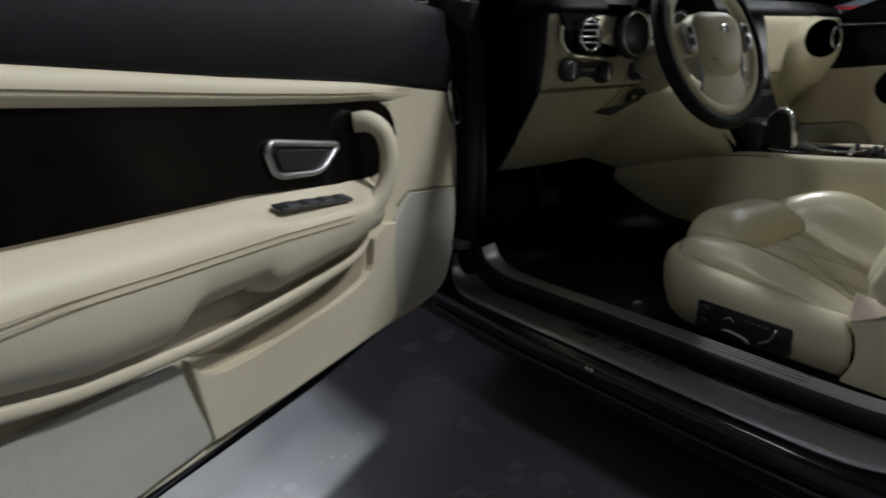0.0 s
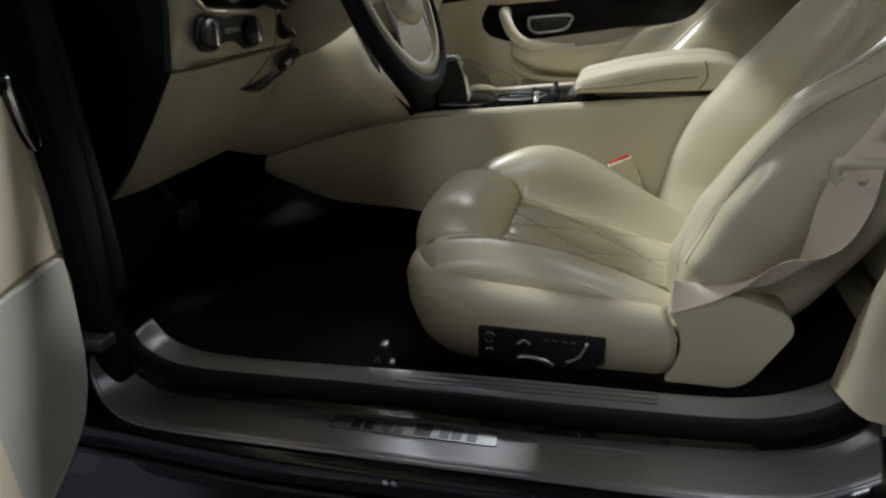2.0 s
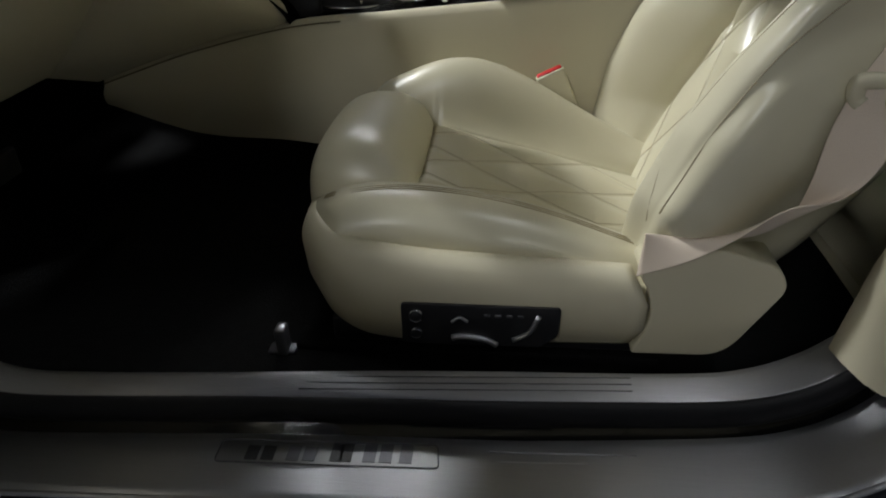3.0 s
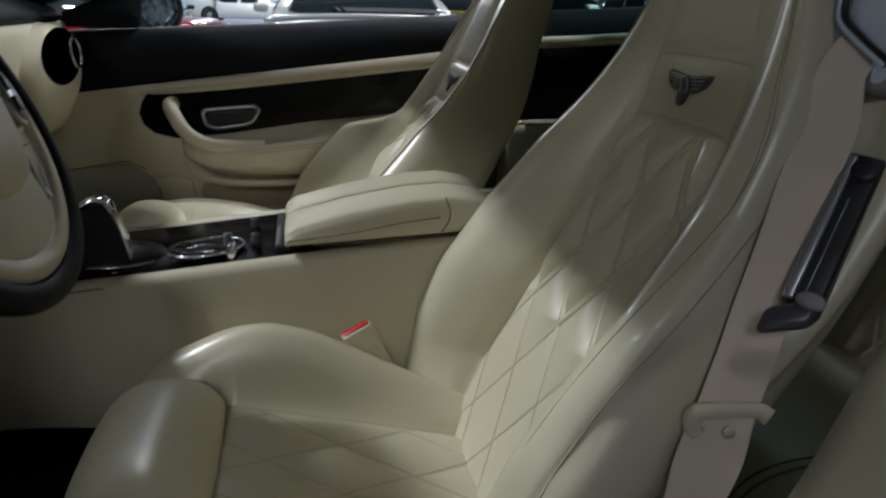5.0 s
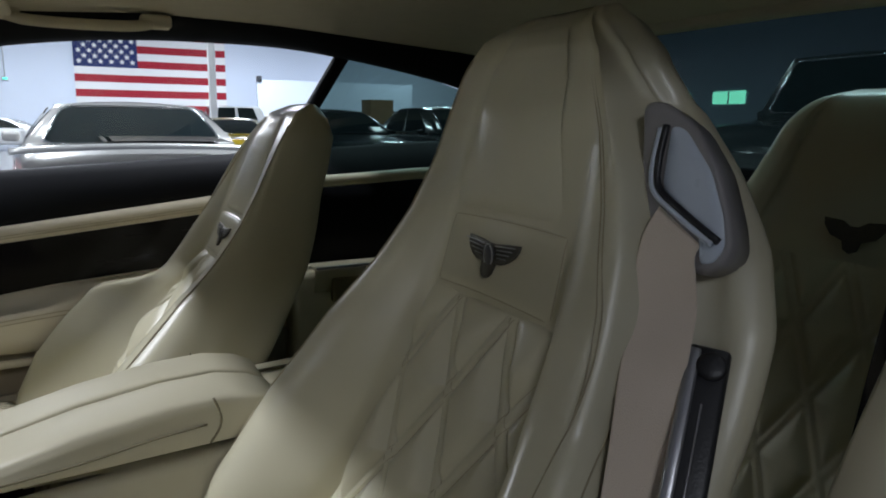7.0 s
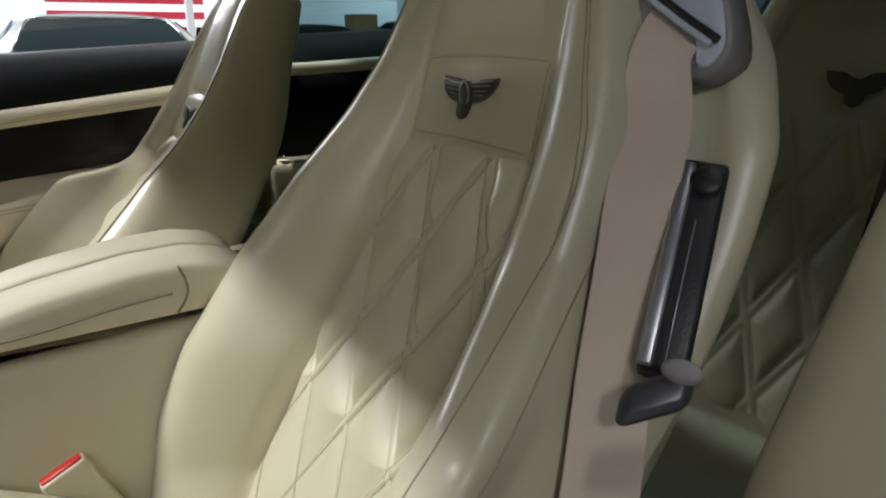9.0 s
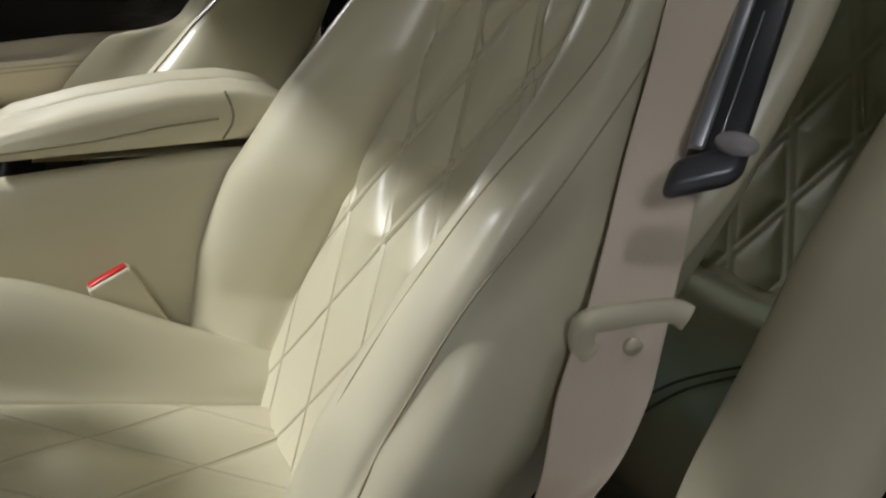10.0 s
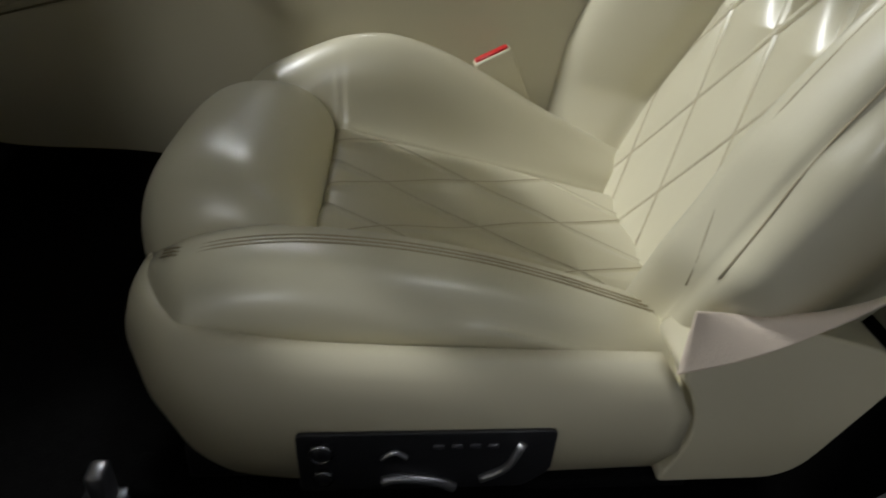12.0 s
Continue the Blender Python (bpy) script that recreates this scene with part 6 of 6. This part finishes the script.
# armrest: two padded lids side by side
arm = thing("console_armrest", (CX, 0.44, 0.62), "padded cream leather armrest in two halves", "armrest")
for sx in (-1, 1):
    xo, xi = 1.857 + sx * 0.100, 1.857 + sx * 0.002
    P = []
    for y, k in ((0.598, 0.25), (0.604, 0.60), (0.600, 0.85), (0.585, 1.0), (0.50, 1.03), (0.40, 1.05), (0.33, 1.02), (0.285, 0.92), (0.262, 0.75), (0.252, 0.45)):
        b = np.interp(y, [0.25, 0.33, 0.60], [0.634, 0.634, 0.622])
        t = b + (np.interp(y, [0.25, 0.35, 0.466, 0.55, 0.605], [0.692, 0.696, 0.682, 0.665, 0.650]) - b) * k
        mid = (b + t) / 2
        w = (xi - xo)
        ringp = [(xo + 0.012 * sx * -1, b), (xo, b + 0.008), (xo + w * 0.01, mid), (xo + w * 0.035, t - 0.010), (xo + w * 0.12, t - 0.001), (xo + w * 0.5, t + 0.004), (xo + w * 0.90, t + 0.001), (xi - w * 0.03, t - 0.006), (xi, mid), (xi, b)]
        rp = spline(ringp, 40, closed=True)
        P.append([(a, y, z) for a, z in rp])
    lid = part("armrest_lid", grid_mesh(P, closed_u=True, caps=True, flip=sx > 0), TRIM, arm)
    ln = spline([(xo - 0.0005 * sx * -1, 0.598, 0.632), (xo + sx * 0.001, 0.50, 0.642), (xo + sx * 0.001, 0.42, 0.655), (xo + sx * 0.001, 0.355, 0.662)], 20)
    part("lid_seam", tube_mesh(ln, 0.0014, 6), SEAM, lid)
    ln = spline([(xo + sx * 0.0005, 0.352, 0.636), (xo + sx * 0.0012, 0.340, 0.655), (xo + sx * 0.0005, 0.338, 0.672), (xo - sx * 0.004, 0.345, 0.694)], 14)
    part("hinge_seam", tube_mesh(ln, 0.0016, 6), SEAM, lid)

# ---- footwell: pedals, seat rail ----
ped = thing("brake_pedal", (1.49, 1.45, 0.30), "dark metal brake pedal in the footwell", "pedal")
part("pad", box_mesh((1.455, 1.41, 0.365), (1.525, 1.425, 0.415), 0.006, 2), GUNMETAL, ped)
part("arm", tube_mesh([(1.49, 1.425, 0.39), (1.49, 1.50, 0.48), (1.49, 1.58, 0.60)], 0.010, 8), PLASTIC, ped)
for rx in (1.245, 1.70):
    rail_ob = thing("seat_rail", (rx, 0.72, 0.245), "bright steel seat rail end on the carpet", "seat rail", "seat rails")
    part("track", box_mesh((rx - 0.022, 0.36, 0.243), (rx + 0.022, 0.855, 0.256), 0.004, 2), CARPET, rail_ob)
    part("rail_end", box_mesh((rx - 0.036, 0.862, 0.243), (rx - 0.014, 0.878, 0.288), 0.004, 2), SATIN, rail_ob)
    part("clip_foot", box_mesh((rx - 0.034, 0.852, 0.243), (rx - 0.012, 0.892, 0.250), 0.003, 2), GUNMETAL, rail_ob)
    part("slide", box_mesh((rx - 0.016, 0.38, 0.262), (rx + 0.016, 0.80, 0.30), 0.004, 2), PLASTIC, rail_ob)
pr = thing("seat_rail", (2.285, 0.80, 0.245), "dark steel rails under the passenger seat", "seat rail", "seat rails")
part("track", box_mesh((2.10, 0.45, 0.243), (2.47, 0.95, 0.300), 0.004, 2), PLASTIC, pr)


# ---- rear seats ----
def rear_seat(cx, dyr, label):
    rs = thing("back_seat", (cx, -0.45, 0.25), label, "car seat", "rear seats")
    rows = []
    for z, y, w, b, d in ((0.36, -0.36, 0.27, 0.03, 0.12), (0.50, -0.415, 0.285, 0.05, 0.14), (0.65, -0.47, 0.285, 0.055, 0.14), (0.80, -0.52, 0.27, 0.045, 0.14), (0.88, -0.545, 0.245, 0.03, 0.14), (0.94, -0.555, 0.21, 0.02, 0.13), (1.0, -0.57, 0.185, 0.012, 0.12), (1.05, -0.585, 0.165, 0.01, 0.11), (1.085, -0.60, 0.13, 0.005, 0.08), (1.10, -0.62, 0.08, 0.0, 0.05)):
        wi = w * 0.60
        c = [(0, 0), (wi, 0), (wi + 0.02, b * 0.6), ((wi + w) / 2, b), (w - 0.01, b * 0.6), (w, -0.02), (w - 0.02, -d), (0, -d - 0.02), (-w + 0.02, -d), (-w, -0.02), (-w + 0.01, b * 0.6), (-(wi + w) / 2, b), (-wi - 0.02, b * 0.6), (-wi, 0)]
        lp = spline(c, 64, closed=True)
        rows.append([(cx + a, y + dyr + q, z) for a, q in lp])
    rows = np.array(rows)
    fine = np.stack([spline(rows[:, i], 60) for i in range(rows.shape[1])], 1)
    part("backrest", grid_mesh(fine, closed_u=True, caps=True), LEATHER, rs)
    n, k = 130, 90
    zz = np.linspace(0.42, 0.842, n)
    Q = np.zeros((n, k, 3))
    for j, z in enumerate(zz):
        y = np.interp(z, [0.36, 0.50, 0.65, 0.80, 0.88], [-0.36, -0.415, -0.47, -0.52, -0.545])
        w = np.interp(z, [0.36, 0.65, 0.88], [0.162, 0.171, 0.147]) + 0.004
        x = np.linspace(-w, w, k)
        e = np.exp(-((w - np.abs(x)) / 0.010) ** 1.2) * -0.010
        Q[j, :, 0], Q[j, :, 1], Q[j, :, 2] = cx + x, y + dyr + 0.006 + e + quilt_depth(x, np.full(k, 0.842 - z), 0.106, 0.20, 0.012) * 0.011 - 0.006, z
    part("quilted_panel", grid_mesh(Q), QUILT, rs, "cream leather panel quilted in diamonds")
    by = -0.556 + dyr + 0.012
    wing = [(0.006, 0.010), (0.020, 0.018), (0.048, 0.020), (0.046, 0.009), (0.034, -0.006), (0.014, -0.013), (0.010, -0.026), (0.0, -0.031)]
    poly = wing + [(-a, b) for a, b in wing[::-1][1:]]
    part("badge", prism_mesh(poly, -0.004, frame_of((cx, by + 0.008, 0.885), (1, 0, 0), (0, -0.22, 1)), 0.0), BADGE, rs, "dark winged metal badge")
    rows = []
    for y, t, w in ((0.03, 0.33, 0.24), (0.05, 0.37, 0.265), (0.035, 0.41, 0.28), (-0.03, 0.438, 0.285), (-0.20, 0.432, 0.285), (-0.42, 0.40, 0.28)):
        c = [(0, 0.26), (w - 0.02, 0.26), (w, 0.30), (w, t - 0.02), (w - 0.03, t + 0.012), (w * 0.55, t), (0, t - 0.005), (-w * 0.55, t), (-w + 0.03, t + 0.012), (-w, t - 0.02), (-w, 0.30), (-w + 0.02, 0.26)]
        rows.append([(cx + a, y + dyr, b) for a, b in spline(c, 60, closed=True)])
    rows = np.array(rows)
    fine = np.stack([spline(rows[:, i], 30) for i in range(60)], 1)
    cush = part("cushion", grid_mesh(fine, closed_u=True, caps=True), LEATHER, rs)
    for off in (0.15, 0.165):
        ln = [(cx - off, y + dyr, z) for y, z in ((0.052, 0.36), (0.045, 0.402), (0.0, 0.436), (-0.10, 0.443), (-0.38, 0.412))]
        part("cushion_seam", tube_mesh(spline(ln, 20), 0.0016, 6), SEAM, cush)
    return rs


rear_seat(1.495, 0.0, "shaded cream leather back seat quilted in diamonds")
rear_seat(2.315, 0.0, "shaded cream leather back seat quilted in diamonds")
mid = thing("rear_console", (CX, -0.4, 0.25), "cream leather divider between the back seats", "console")
part("divider", box_mesh((1.79, -0.62, 0.25), (2.02, 0.02, 0.47), 0.03, 4), TRIM, mid)
part("backing", box_mesh((1.78, -0.72, 0.30), (2.03, -0.52, 0.90), 0.03, 4), TRIM, mid)

# ---- the hall outside ----
setting("ground", mesh_from([(-30, -45, 0), (60, -45, 0), (60, 40, 0), (-30, 40, 0)], [(0, 1, 2, 3)], False), CONCRETE, "polished grey concrete floor")
setting("wall_east", box_mesh((46, -40, 0), (46.3, 30, 9), 0.0), WALLPAINT, "white painted hall wall")
setting("wall_west", box_mesh((-22.3, -40, 0), (-22, 30, 9), 0.0), DIMWALL, "dim grey hall wall")
setting("wall_north", box_mesh((-22, 29.7, 0), (46, 30, 9), 0.0), DIMWALL, "dim grey hall wall")
setting("wall_south", box_mesh((-22, -40.3, 0), (46, -40, 9), 0.0), WALLPAINT, "white painted hall wall")
tagged(part("ceiling", box_mesh((-22.3, -40.3, 9.0), (46.3, 30, 9.2), 0.0), ROOFDECK), "white painted steel hall roof", "", "", "structure")

# every entry gets a housing, the added fill lamps as well
for lx, ly, lz, lsx, lsy, lw in HALL_LAMPS:
    lf = thing("bay_or_fill_lamp", (lx, ly, lz + 0.05), "white LED high bay or added fill lamp hung from the hall roof", "lamp", "hall lamps")
    part("housing", box_mesh((lx - lsx / 2 - 0.05, ly - lsy / 2 - 0.05, lz + 0.03), (lx + lsx / 2 + 0.05, ly + lsy / 2 + 0.05, lz + 0.12), 0.02, 2), STEEL, lf)
    part("hanger", tube_mesh([(lx, ly, lz + 0.1), (lx, ly, 9.0)], 0.015, 6), STEEL, lf)

# flag on the far wall
flag = thing("flag", (45.8, -4.3, 1.6), "large striped flag with a starred blue canton hung on the wall", "flag")
FY, FZ, FW, FH = -0.15, 7.05, 8.3, 5.45
for k in range(13):
    z1 = FZ - FH * k / 13
    z0 = FZ - FH * (k + 1) / 13
    y0 = FY - (FW * 0.40 if k < 7 else 0)
    rows = [[(45.93 + 0.02 * math.sin(3.1 * y + z), y, z) for y in np.linspace(y0, FY - FW, 24)] for z in (z1, z0)]
    part("stripe", grid_mesh(rows), FLAGRED if k % 2 == 0 else FLAGWHITE, flag)
ch = FH * 7 / 13
part("canton", grid_mesh([[(45.925 + 0.02 * math.sin(3.1 * y + z), y, z) for y in np.linspace(FY, FY - FW * 0.40, 12)] for z in (FZ, FZ - ch)]), FLAGBLUE, flag)
star_poly = [((0.17 if k % 2 == 0 else 0.07) * math.sin(k * math.pi / 5), (0.17 if k % 2 == 0 else 0.07) * math.cos(k * math.pi / 5)) for k in range(10)]
for r in range(9):
    for c in range(6 if r % 2 == 0 else 5):
        sy = FY - FW * 0.40 * ((c + 0.5) / 6 if r % 2 == 0 else (c + 1.0) / 6)
        sz = FZ - ch * (r + 1) / 10
        part("star", prism_mesh(star_poly, 0.02, frame_of((45.88, sy, sz), (0, -1, 0), (0, 0, 1)), 0.0), FLAGWHITE, flag)

# building column, lift, partition, carton, exit light
col = thing("steel_column", (28, -4.4, 0), "white painted steel building column", "column")
part("shaft", box_mesh((27.9, -4.53, 0), (28.15, -4.28, 9), 0.02), WHITESTEEL, col)
part("base", box_mesh((27.8, -4.63, 0), (28.25, -4.18, 0.05), 0.01), STEEL, col)
part("bracket", box_mesh((27.85, -4.56, 4.2), (28.2, -4.25, 4.6), 0.02), STEEL, col)
lift = thing("car_lift", (30, 4.4, 0), "dark two-post car lift with a top beam", "car lift")
for py in (3.6, 5.25):
    pst = part("post", box_mesh((29.9, py - 0.10, 0), (30.15, py + 0.10, 3.2 if py > 4 else 2.9), 0.02), DARKSTEEL, lift)
    part("foot", box_mesh((29.75, py - 0.25, 0), (30.3, py + 0.25, 0.04), 0.005), DARKSTEEL, pst)
    part("arm", box_mesh((29.0, py - 0.05, 0.85), (30.0, py + 0.05, 0.97), 0.01), DARKSTEEL, pst)
part("beam", tube_mesh([(30, 3.6, 3.15), (30, 5.25, 3.18)], 0.03, 8), DARKSTEEL, lift)
part_wall = thing("partition", (43.5, -14, 0), "white low partition wall by the hall wall", "partition")
part("panel", box_mesh((43.3, -20.0, 0), (43.6, -9.75, 3.6), 0.01), WALLPAINT, part_wall)
part("corner_box", box_mesh((43.2, -10.0, 3.45), (43.5, -9.75, 3.8), 0.01), DARKSTEEL, part_wall)
carton = thing("carton", (13.9, -5.15, 0), "tall brown carton standing among the cars", "carton")
part("box", box_mesh((16.6, -6.6, 0.0), (17.2, -6.0, 1.62), 0.01), material("brown_card", (0.30, 0.20, 0.11), 0.85, vary=0.1), carton)
exitl = thing("exit_light", (45.9, 3.2, 3.3), "small green exit light on the wall", "sign light")
part("case", box_mesh((45.85, 3.05, 3.2), (45.99, 3.35, 3.38), 0.01), STEEL, exitl)
part("glow", box_mesh((45.82, 3.10, 3.24), (45.85, 3.30, 3.34), 0.0), glowing("green_exit_glow", (0.1, 1.0, 0.7), 3.0), exitl)
conduit = thing("wall_conduit", (45.95, 3.2, 3.4), "thin grey conduit running down the wall", "conduit")
part("pipe", tube_mesh([(45.95, 3.2, 3.4), (45.95, 3.2, 8.5)], 0.03, 6), STEEL, conduit)
# far windows on the south wall
for wx, ww in ((30.2, 0.6), (34.4, 1.35), (38.4, 0.6), (42.0, 1.0)):
    wn = setting("window_hall", box_mesh((wx - ww, -39.99, 2.65), (wx + ww, -39.95, 3.5), 0.0), WINDOWGLOW, "bright daylit hall window")
    part("window_frame", box_mesh((wx - 0.04, -39.95, 2.65), (wx + 0.04, -39.90, 3.5), 0.0), STEEL, wn)


# ---- parked cars ----
def parked_car(name, x, y, turn, paint, label, length=4.6, width=1.8, height=1.38, belt=0.86, hood=0.80, deck=0.88, front=0.30, rear=0.14, glass_mat=None, boxy=0.0, lean=0.20):
    """A car along its own x (nose at +x), then turned about z and put at x, y. front, rear: shares of the length ahead of and behind the cabin."""
    glass_mat = glass_mat or DARKGLASS
    m = pose(x, y, 0, 0, 0, turn)
    car = thing(name, m, label, "car", "parked cars")

    def put(nm, me, mat, par=None, lab=""):
        me.transform(m)
        return part(nm, me, mat, par or car, lab)

    L, W = length / 2, width / 2
    xs = np.linspace(-L, L, 36)
    rows = []
    for q in xs:
        f = (q + L) / length
        w = W * (1 - 0.16 * abs(2 * f - 1) ** 3.5)
        top = np.interp(f, [0, 0.03, rear, 0.35, 0.6, 1 - front, 0.96, 1.0], [deck - 0.16, deck - 0.02, deck, belt + 0.01, belt, belt - 0.01, hood - 0.08, hood - 0.25])
        low = np.interp(f, [0, 0.06, 0.94, 1], [0.42, 0.22, 0.20, 0.34])
        c = [(0, low), (w * 0.85, low), (w * 0.97, low + 0.10), (w, (low + top) / 2), (w * 0.985, top - 0.10), (w * 0.93, top - 0.02), (w * 0.6, top + 0.012), (0, top + 0.02)]
        c = c + [(-a, b) for a, b in c[::-1][1:-1]]
        rows.append([(q, a, b) for a, b in spline(c, 48, closed=True)])
    put("body", grid_mesh(rows, closed_u=True, caps=True), paint)
    # cabin
    c0, c1 = -L + length * rear, L - length * front
    r0, r1 = c0 + (c1 - c0) * (0.26 - 0.18 * boxy), c1 - (c1 - c0) * (0.34 - 0.22 * boxy)
    cab = []
    bend = 1.7 - 0.7 * boxy

    def cab_at(t):
        """Rear end, front end and half width of the cabin at height share t."""
        k = t ** bend
        return c0 * (1 - k) + r0 * k, c1 * (1 - k) + r1 * k, W * (0.90 - (lean - 0.1 * boxy) * t ** 1.25)

    for t in np.linspace(0, 1, 12):
        z = belt - 0.02 + (height - 0.03 - belt + 0.02) * t
        a, b, w = cab_at(t)
        cab.append(spline([(a, -w * 0.86, z), (a - 0.02, 0, z), (a, w * 0.86, z), (a + 0.15, w, z), ((a + b) / 2, w * 1.01, z), (b - 0.2, w, z), (b, w * 0.84, z), (b + 0.04, 0, z), (b, -w * 0.84, z), (b - 0.2, -w, z), ((a + b) / 2, -w * 1.01, z), (a + 0.15, -w, z)], 72, closed=True))
    put("cabin", grid_mesh(cab, closed_u=True, caps=True), paint)
    zb, zt = belt + 0.05, height - 0.055

    def on_cab(u_end, t, s):
        """A point on the cabin's rear (0) or front (1) face at height share t and side share s."""
        a, b, w = cab_at(t)
        w *= 0.90
        return (a - 0.030 + 0.010 * s * s, w * s, belt - 0.02 + (height - belt + 0.02) * t) if u_end == 0 else (b + 0.050 - 0.04 * s * s, w * s, belt - 0.02 + (height - belt + 0.02) * t)

    ts, ss = np.linspace(0.10, 0.90, 14), np.linspace(-0.93, 0.93, 13)

    def corner(t):
        """The glass narrows in rounded corners at its top and bottom."""
        e = max(0.0, abs((t - 0.5) / 0.40) - 0.72) / 0.28
        return 1 - 0.10 * (1 - math.sqrt(max(0.0, 1 - e * e)))

    for nm, end in (("rear_window", 0), ("windscreen", 1)):
        rows = [[on_cab(end, t, s * corner(t)) for s in ss] for t in ts]
        glass_part = put(nm, grid_mesh(rows), glass_mat, None, "dark " + nm.replace("_", " "))
        rim = [r[0] for r in rows] + rows[-1][1:-1] + [r[-1] for r in rows[::-1]] + rows[0][::-1][1:-1]
        put("window_trim", tube_mesh(rim, 0.011, 6, closed=True), CHROME, glass_part)
    for s in (-1, 1):
        for f0, f1 in ((0.08, 0.46), (0.52, 0.90)):
            rows = []
            for t in np.linspace(0.12, 0.88, 6):
                a, b, w = cab_at(t)
                a, b, w = a + 0.16, b - 0.20, w * 1.018 + 0.004
                rows.append([(a + (b - a) * (f0 + (f1 - f0) * k), s * w, belt - 0.02 + (height - belt + 0.02) * t) for k in np.linspace(0, 1, 6)])
            put("side_window", grid_mesh(rows), glass_mat)
    w = W * (0.90 - lean + 0.1 * boxy)
    roof_rows = [[(q, w * s * (1.02 - 0.1 * abs(2 * (q - r0) / (r1 - r0) - 1) ** 3), height - 0.02 + 0.035 * (1 - s * s) - 0.03 * abs(2 * (q - r0) / (r1 - r0) - 1) ** 4) for s in np.linspace(-1, 1, 13)] for q in np.linspace(r0 - 0.02, r1 + 0.02, 14)]
    put("roof", grid_mesh(roof_rows), paint)
    for s in (-1, 1):
        for f in (0.19, 0.81):
            wx = -L + length * f
            tyre = put("wheel", lathe_mesh([(0.20, -0.10), (0.30, -0.10), (0.325, -0.07), (0.325, 0.07), (0.30, 0.10), (0.20, 0.10)], 28, Matrix.Translation((wx, s * (W - 0.10), 0.325)) @ pose(0, 0, 0, 90, 0, 0)), TYRE)
            put("rim", lathe_mesh([(0.205, 0.0), (0.205, 0.06 * 1), (0.16, 0.04), (0.05, 0.07), (0.0001, 0.075)], 20, Matrix.Translation((wx, s * (W - 0.055), 0.325)) @ pose(0, 0, 0, -90 * s, 0, 0)), SATIN, tyre)
        put("headlight", box_mesh((L - 0.16, s * W * 0.62 - 0.14, hood - 0.26), (L - 0.02, s * W * 0.62 + 0.14, hood - 0.14), 0.03, 2), CHROME)
        put("tail_light", box_mesh((-L + 0.01, s * W * 0.70 - 0.16, deck - 0.44), (-L + 0.09, s * W * 0.70 + 0.16, deck - 0.32), 0.02, 2), RED)
        put("door_mirror", box_mesh((c1 - 0.40, s * (W + 0.05) - 0.07, belt), (c1 - 0.30, s * (W + 0.05) + 0.07, belt + 0.09), 0.03, 2), paint)
    return car, m, put


SILVERGREY = car_paint("graphite_paint", (0.50, 0.49, 0.48), 0.45, 0.28)
WHITECAR = car_paint("white_car_paint", (0.75, 0.76, 0.78))
REDCAR = car_paint("red_car_paint", (0.26, 0.008, 0.012))
YELLOWCAR = car_paint("yellow_car_paint", (0.55, 0.40, 0.03))
DARKCAR = car_paint("dark_car_paint", (0.015, 0.02, 0.022))
STRIPE = material("dark_stripe_paint", (0.03, 0.027, 0.025), 0.62, vary=0.1, spec=0.25)

_, _, mput = parked_car("fastback_car", 8.1, 0.02, 0, SILVERGREY, "graphite fastback car with dark racing stripes", 4.65, 1.70, 1.190, 0.86, 0.86, 0.87, 0.42, 0.20, lean=0.27)
for y0, y1 in ((-0.58, 0.20), (0.23, 0.26)):
    mput("stripe", grid_mesh([[(q, s, 0.034 + np.interp((q + 2.325) / 4.65, [0, 0.03, 0.20, 0.35], [0.72 + 0.02, 0.86 + 0.02, 0.88 + 0.02, 0.89 + 0.02]) - 0.008 * (s / 0.54) ** 2) for s in np.linspace(y0, y1, 5)] for q in np.linspace(-2.18, -1.30, 12)]), STRIPE)
mput("spoiler", sweep_mesh([(-2.28, y, 0.885 - 0.03 * (y / 0.8) ** 2) for y in np.linspace(-0.78, 0.78, 20)], [(-0.05, -0.02), (0.05, -0.02), (0.02, 0.02), (-0.05, 0.012)]), SILVERGREY)
parked_car("saloon_car", 30.5, 2.45, -92, WHITECAR, "white four-door saloon parked side on", 4.5, 1.85, 1.12, 0.76, 0.84, 0.90, 0.28, 0.18)
parked_car("sports_car", 10.2, 3.55, -96, REDCAR, "red low sports car", 4.2, 1.75, 1.12, 0.76, 0.80, 0.78, 0.42, 0.12)
parked_car("dark_car", 16.2, 3.7, 195, DARKCAR, "dark grey car behind the red one", 4.5, 1.80, 1.02, 0.74, 0.72, 0.76, 0.32, 0.14)
parked_car("dark_car", 24.0, 6.2, -90, DARKCAR, "dark car beside the lift", 4.6, 1.82, 1.38)
parked_car("dark_car", 33.0, -0.6, -90, DARKCAR, "dark car behind the white saloon", 4.4, 1.80, 1.38)
parked_car("sports_car", 20.0, -3.4, 180, YELLOWCAR, "yellow low sports car", 4.3, 1.9, 1.16, 0.74, 0.70, 0.80, 0.36, 0.12)
parked_car("off_roader", 36.5, -7.4, -90, WHITECAR, "white boxy off-road car", 4.0, 1.8, 1.85, 1.10, 1.05, 1.10, 0.26, 0.03, None, 1.0)
for k, (qx, qy, qt) in enumerate(((13.5, -3.9, 180), (13.8, -6.6, 182), (14.2, -9.4, 178), (17.8, -8.0, 180), (20.5, -5.8, 180), (24.5, -10.5, 180))):
    parked_car("dark_car", qx, qy, qt, DARKCAR, "dark car in the row beside the wall", 4.7, 1.88, 1.40 if k % 2 else 1.30)
parked_car("off_roader", 5.4, -7.6, 90, DARKCAR, "black tall off-road car behind", 4.7, 1.95, 1.85, 1.15, 1.10, 1.15, 0.26, 0.03, None, 1.0)
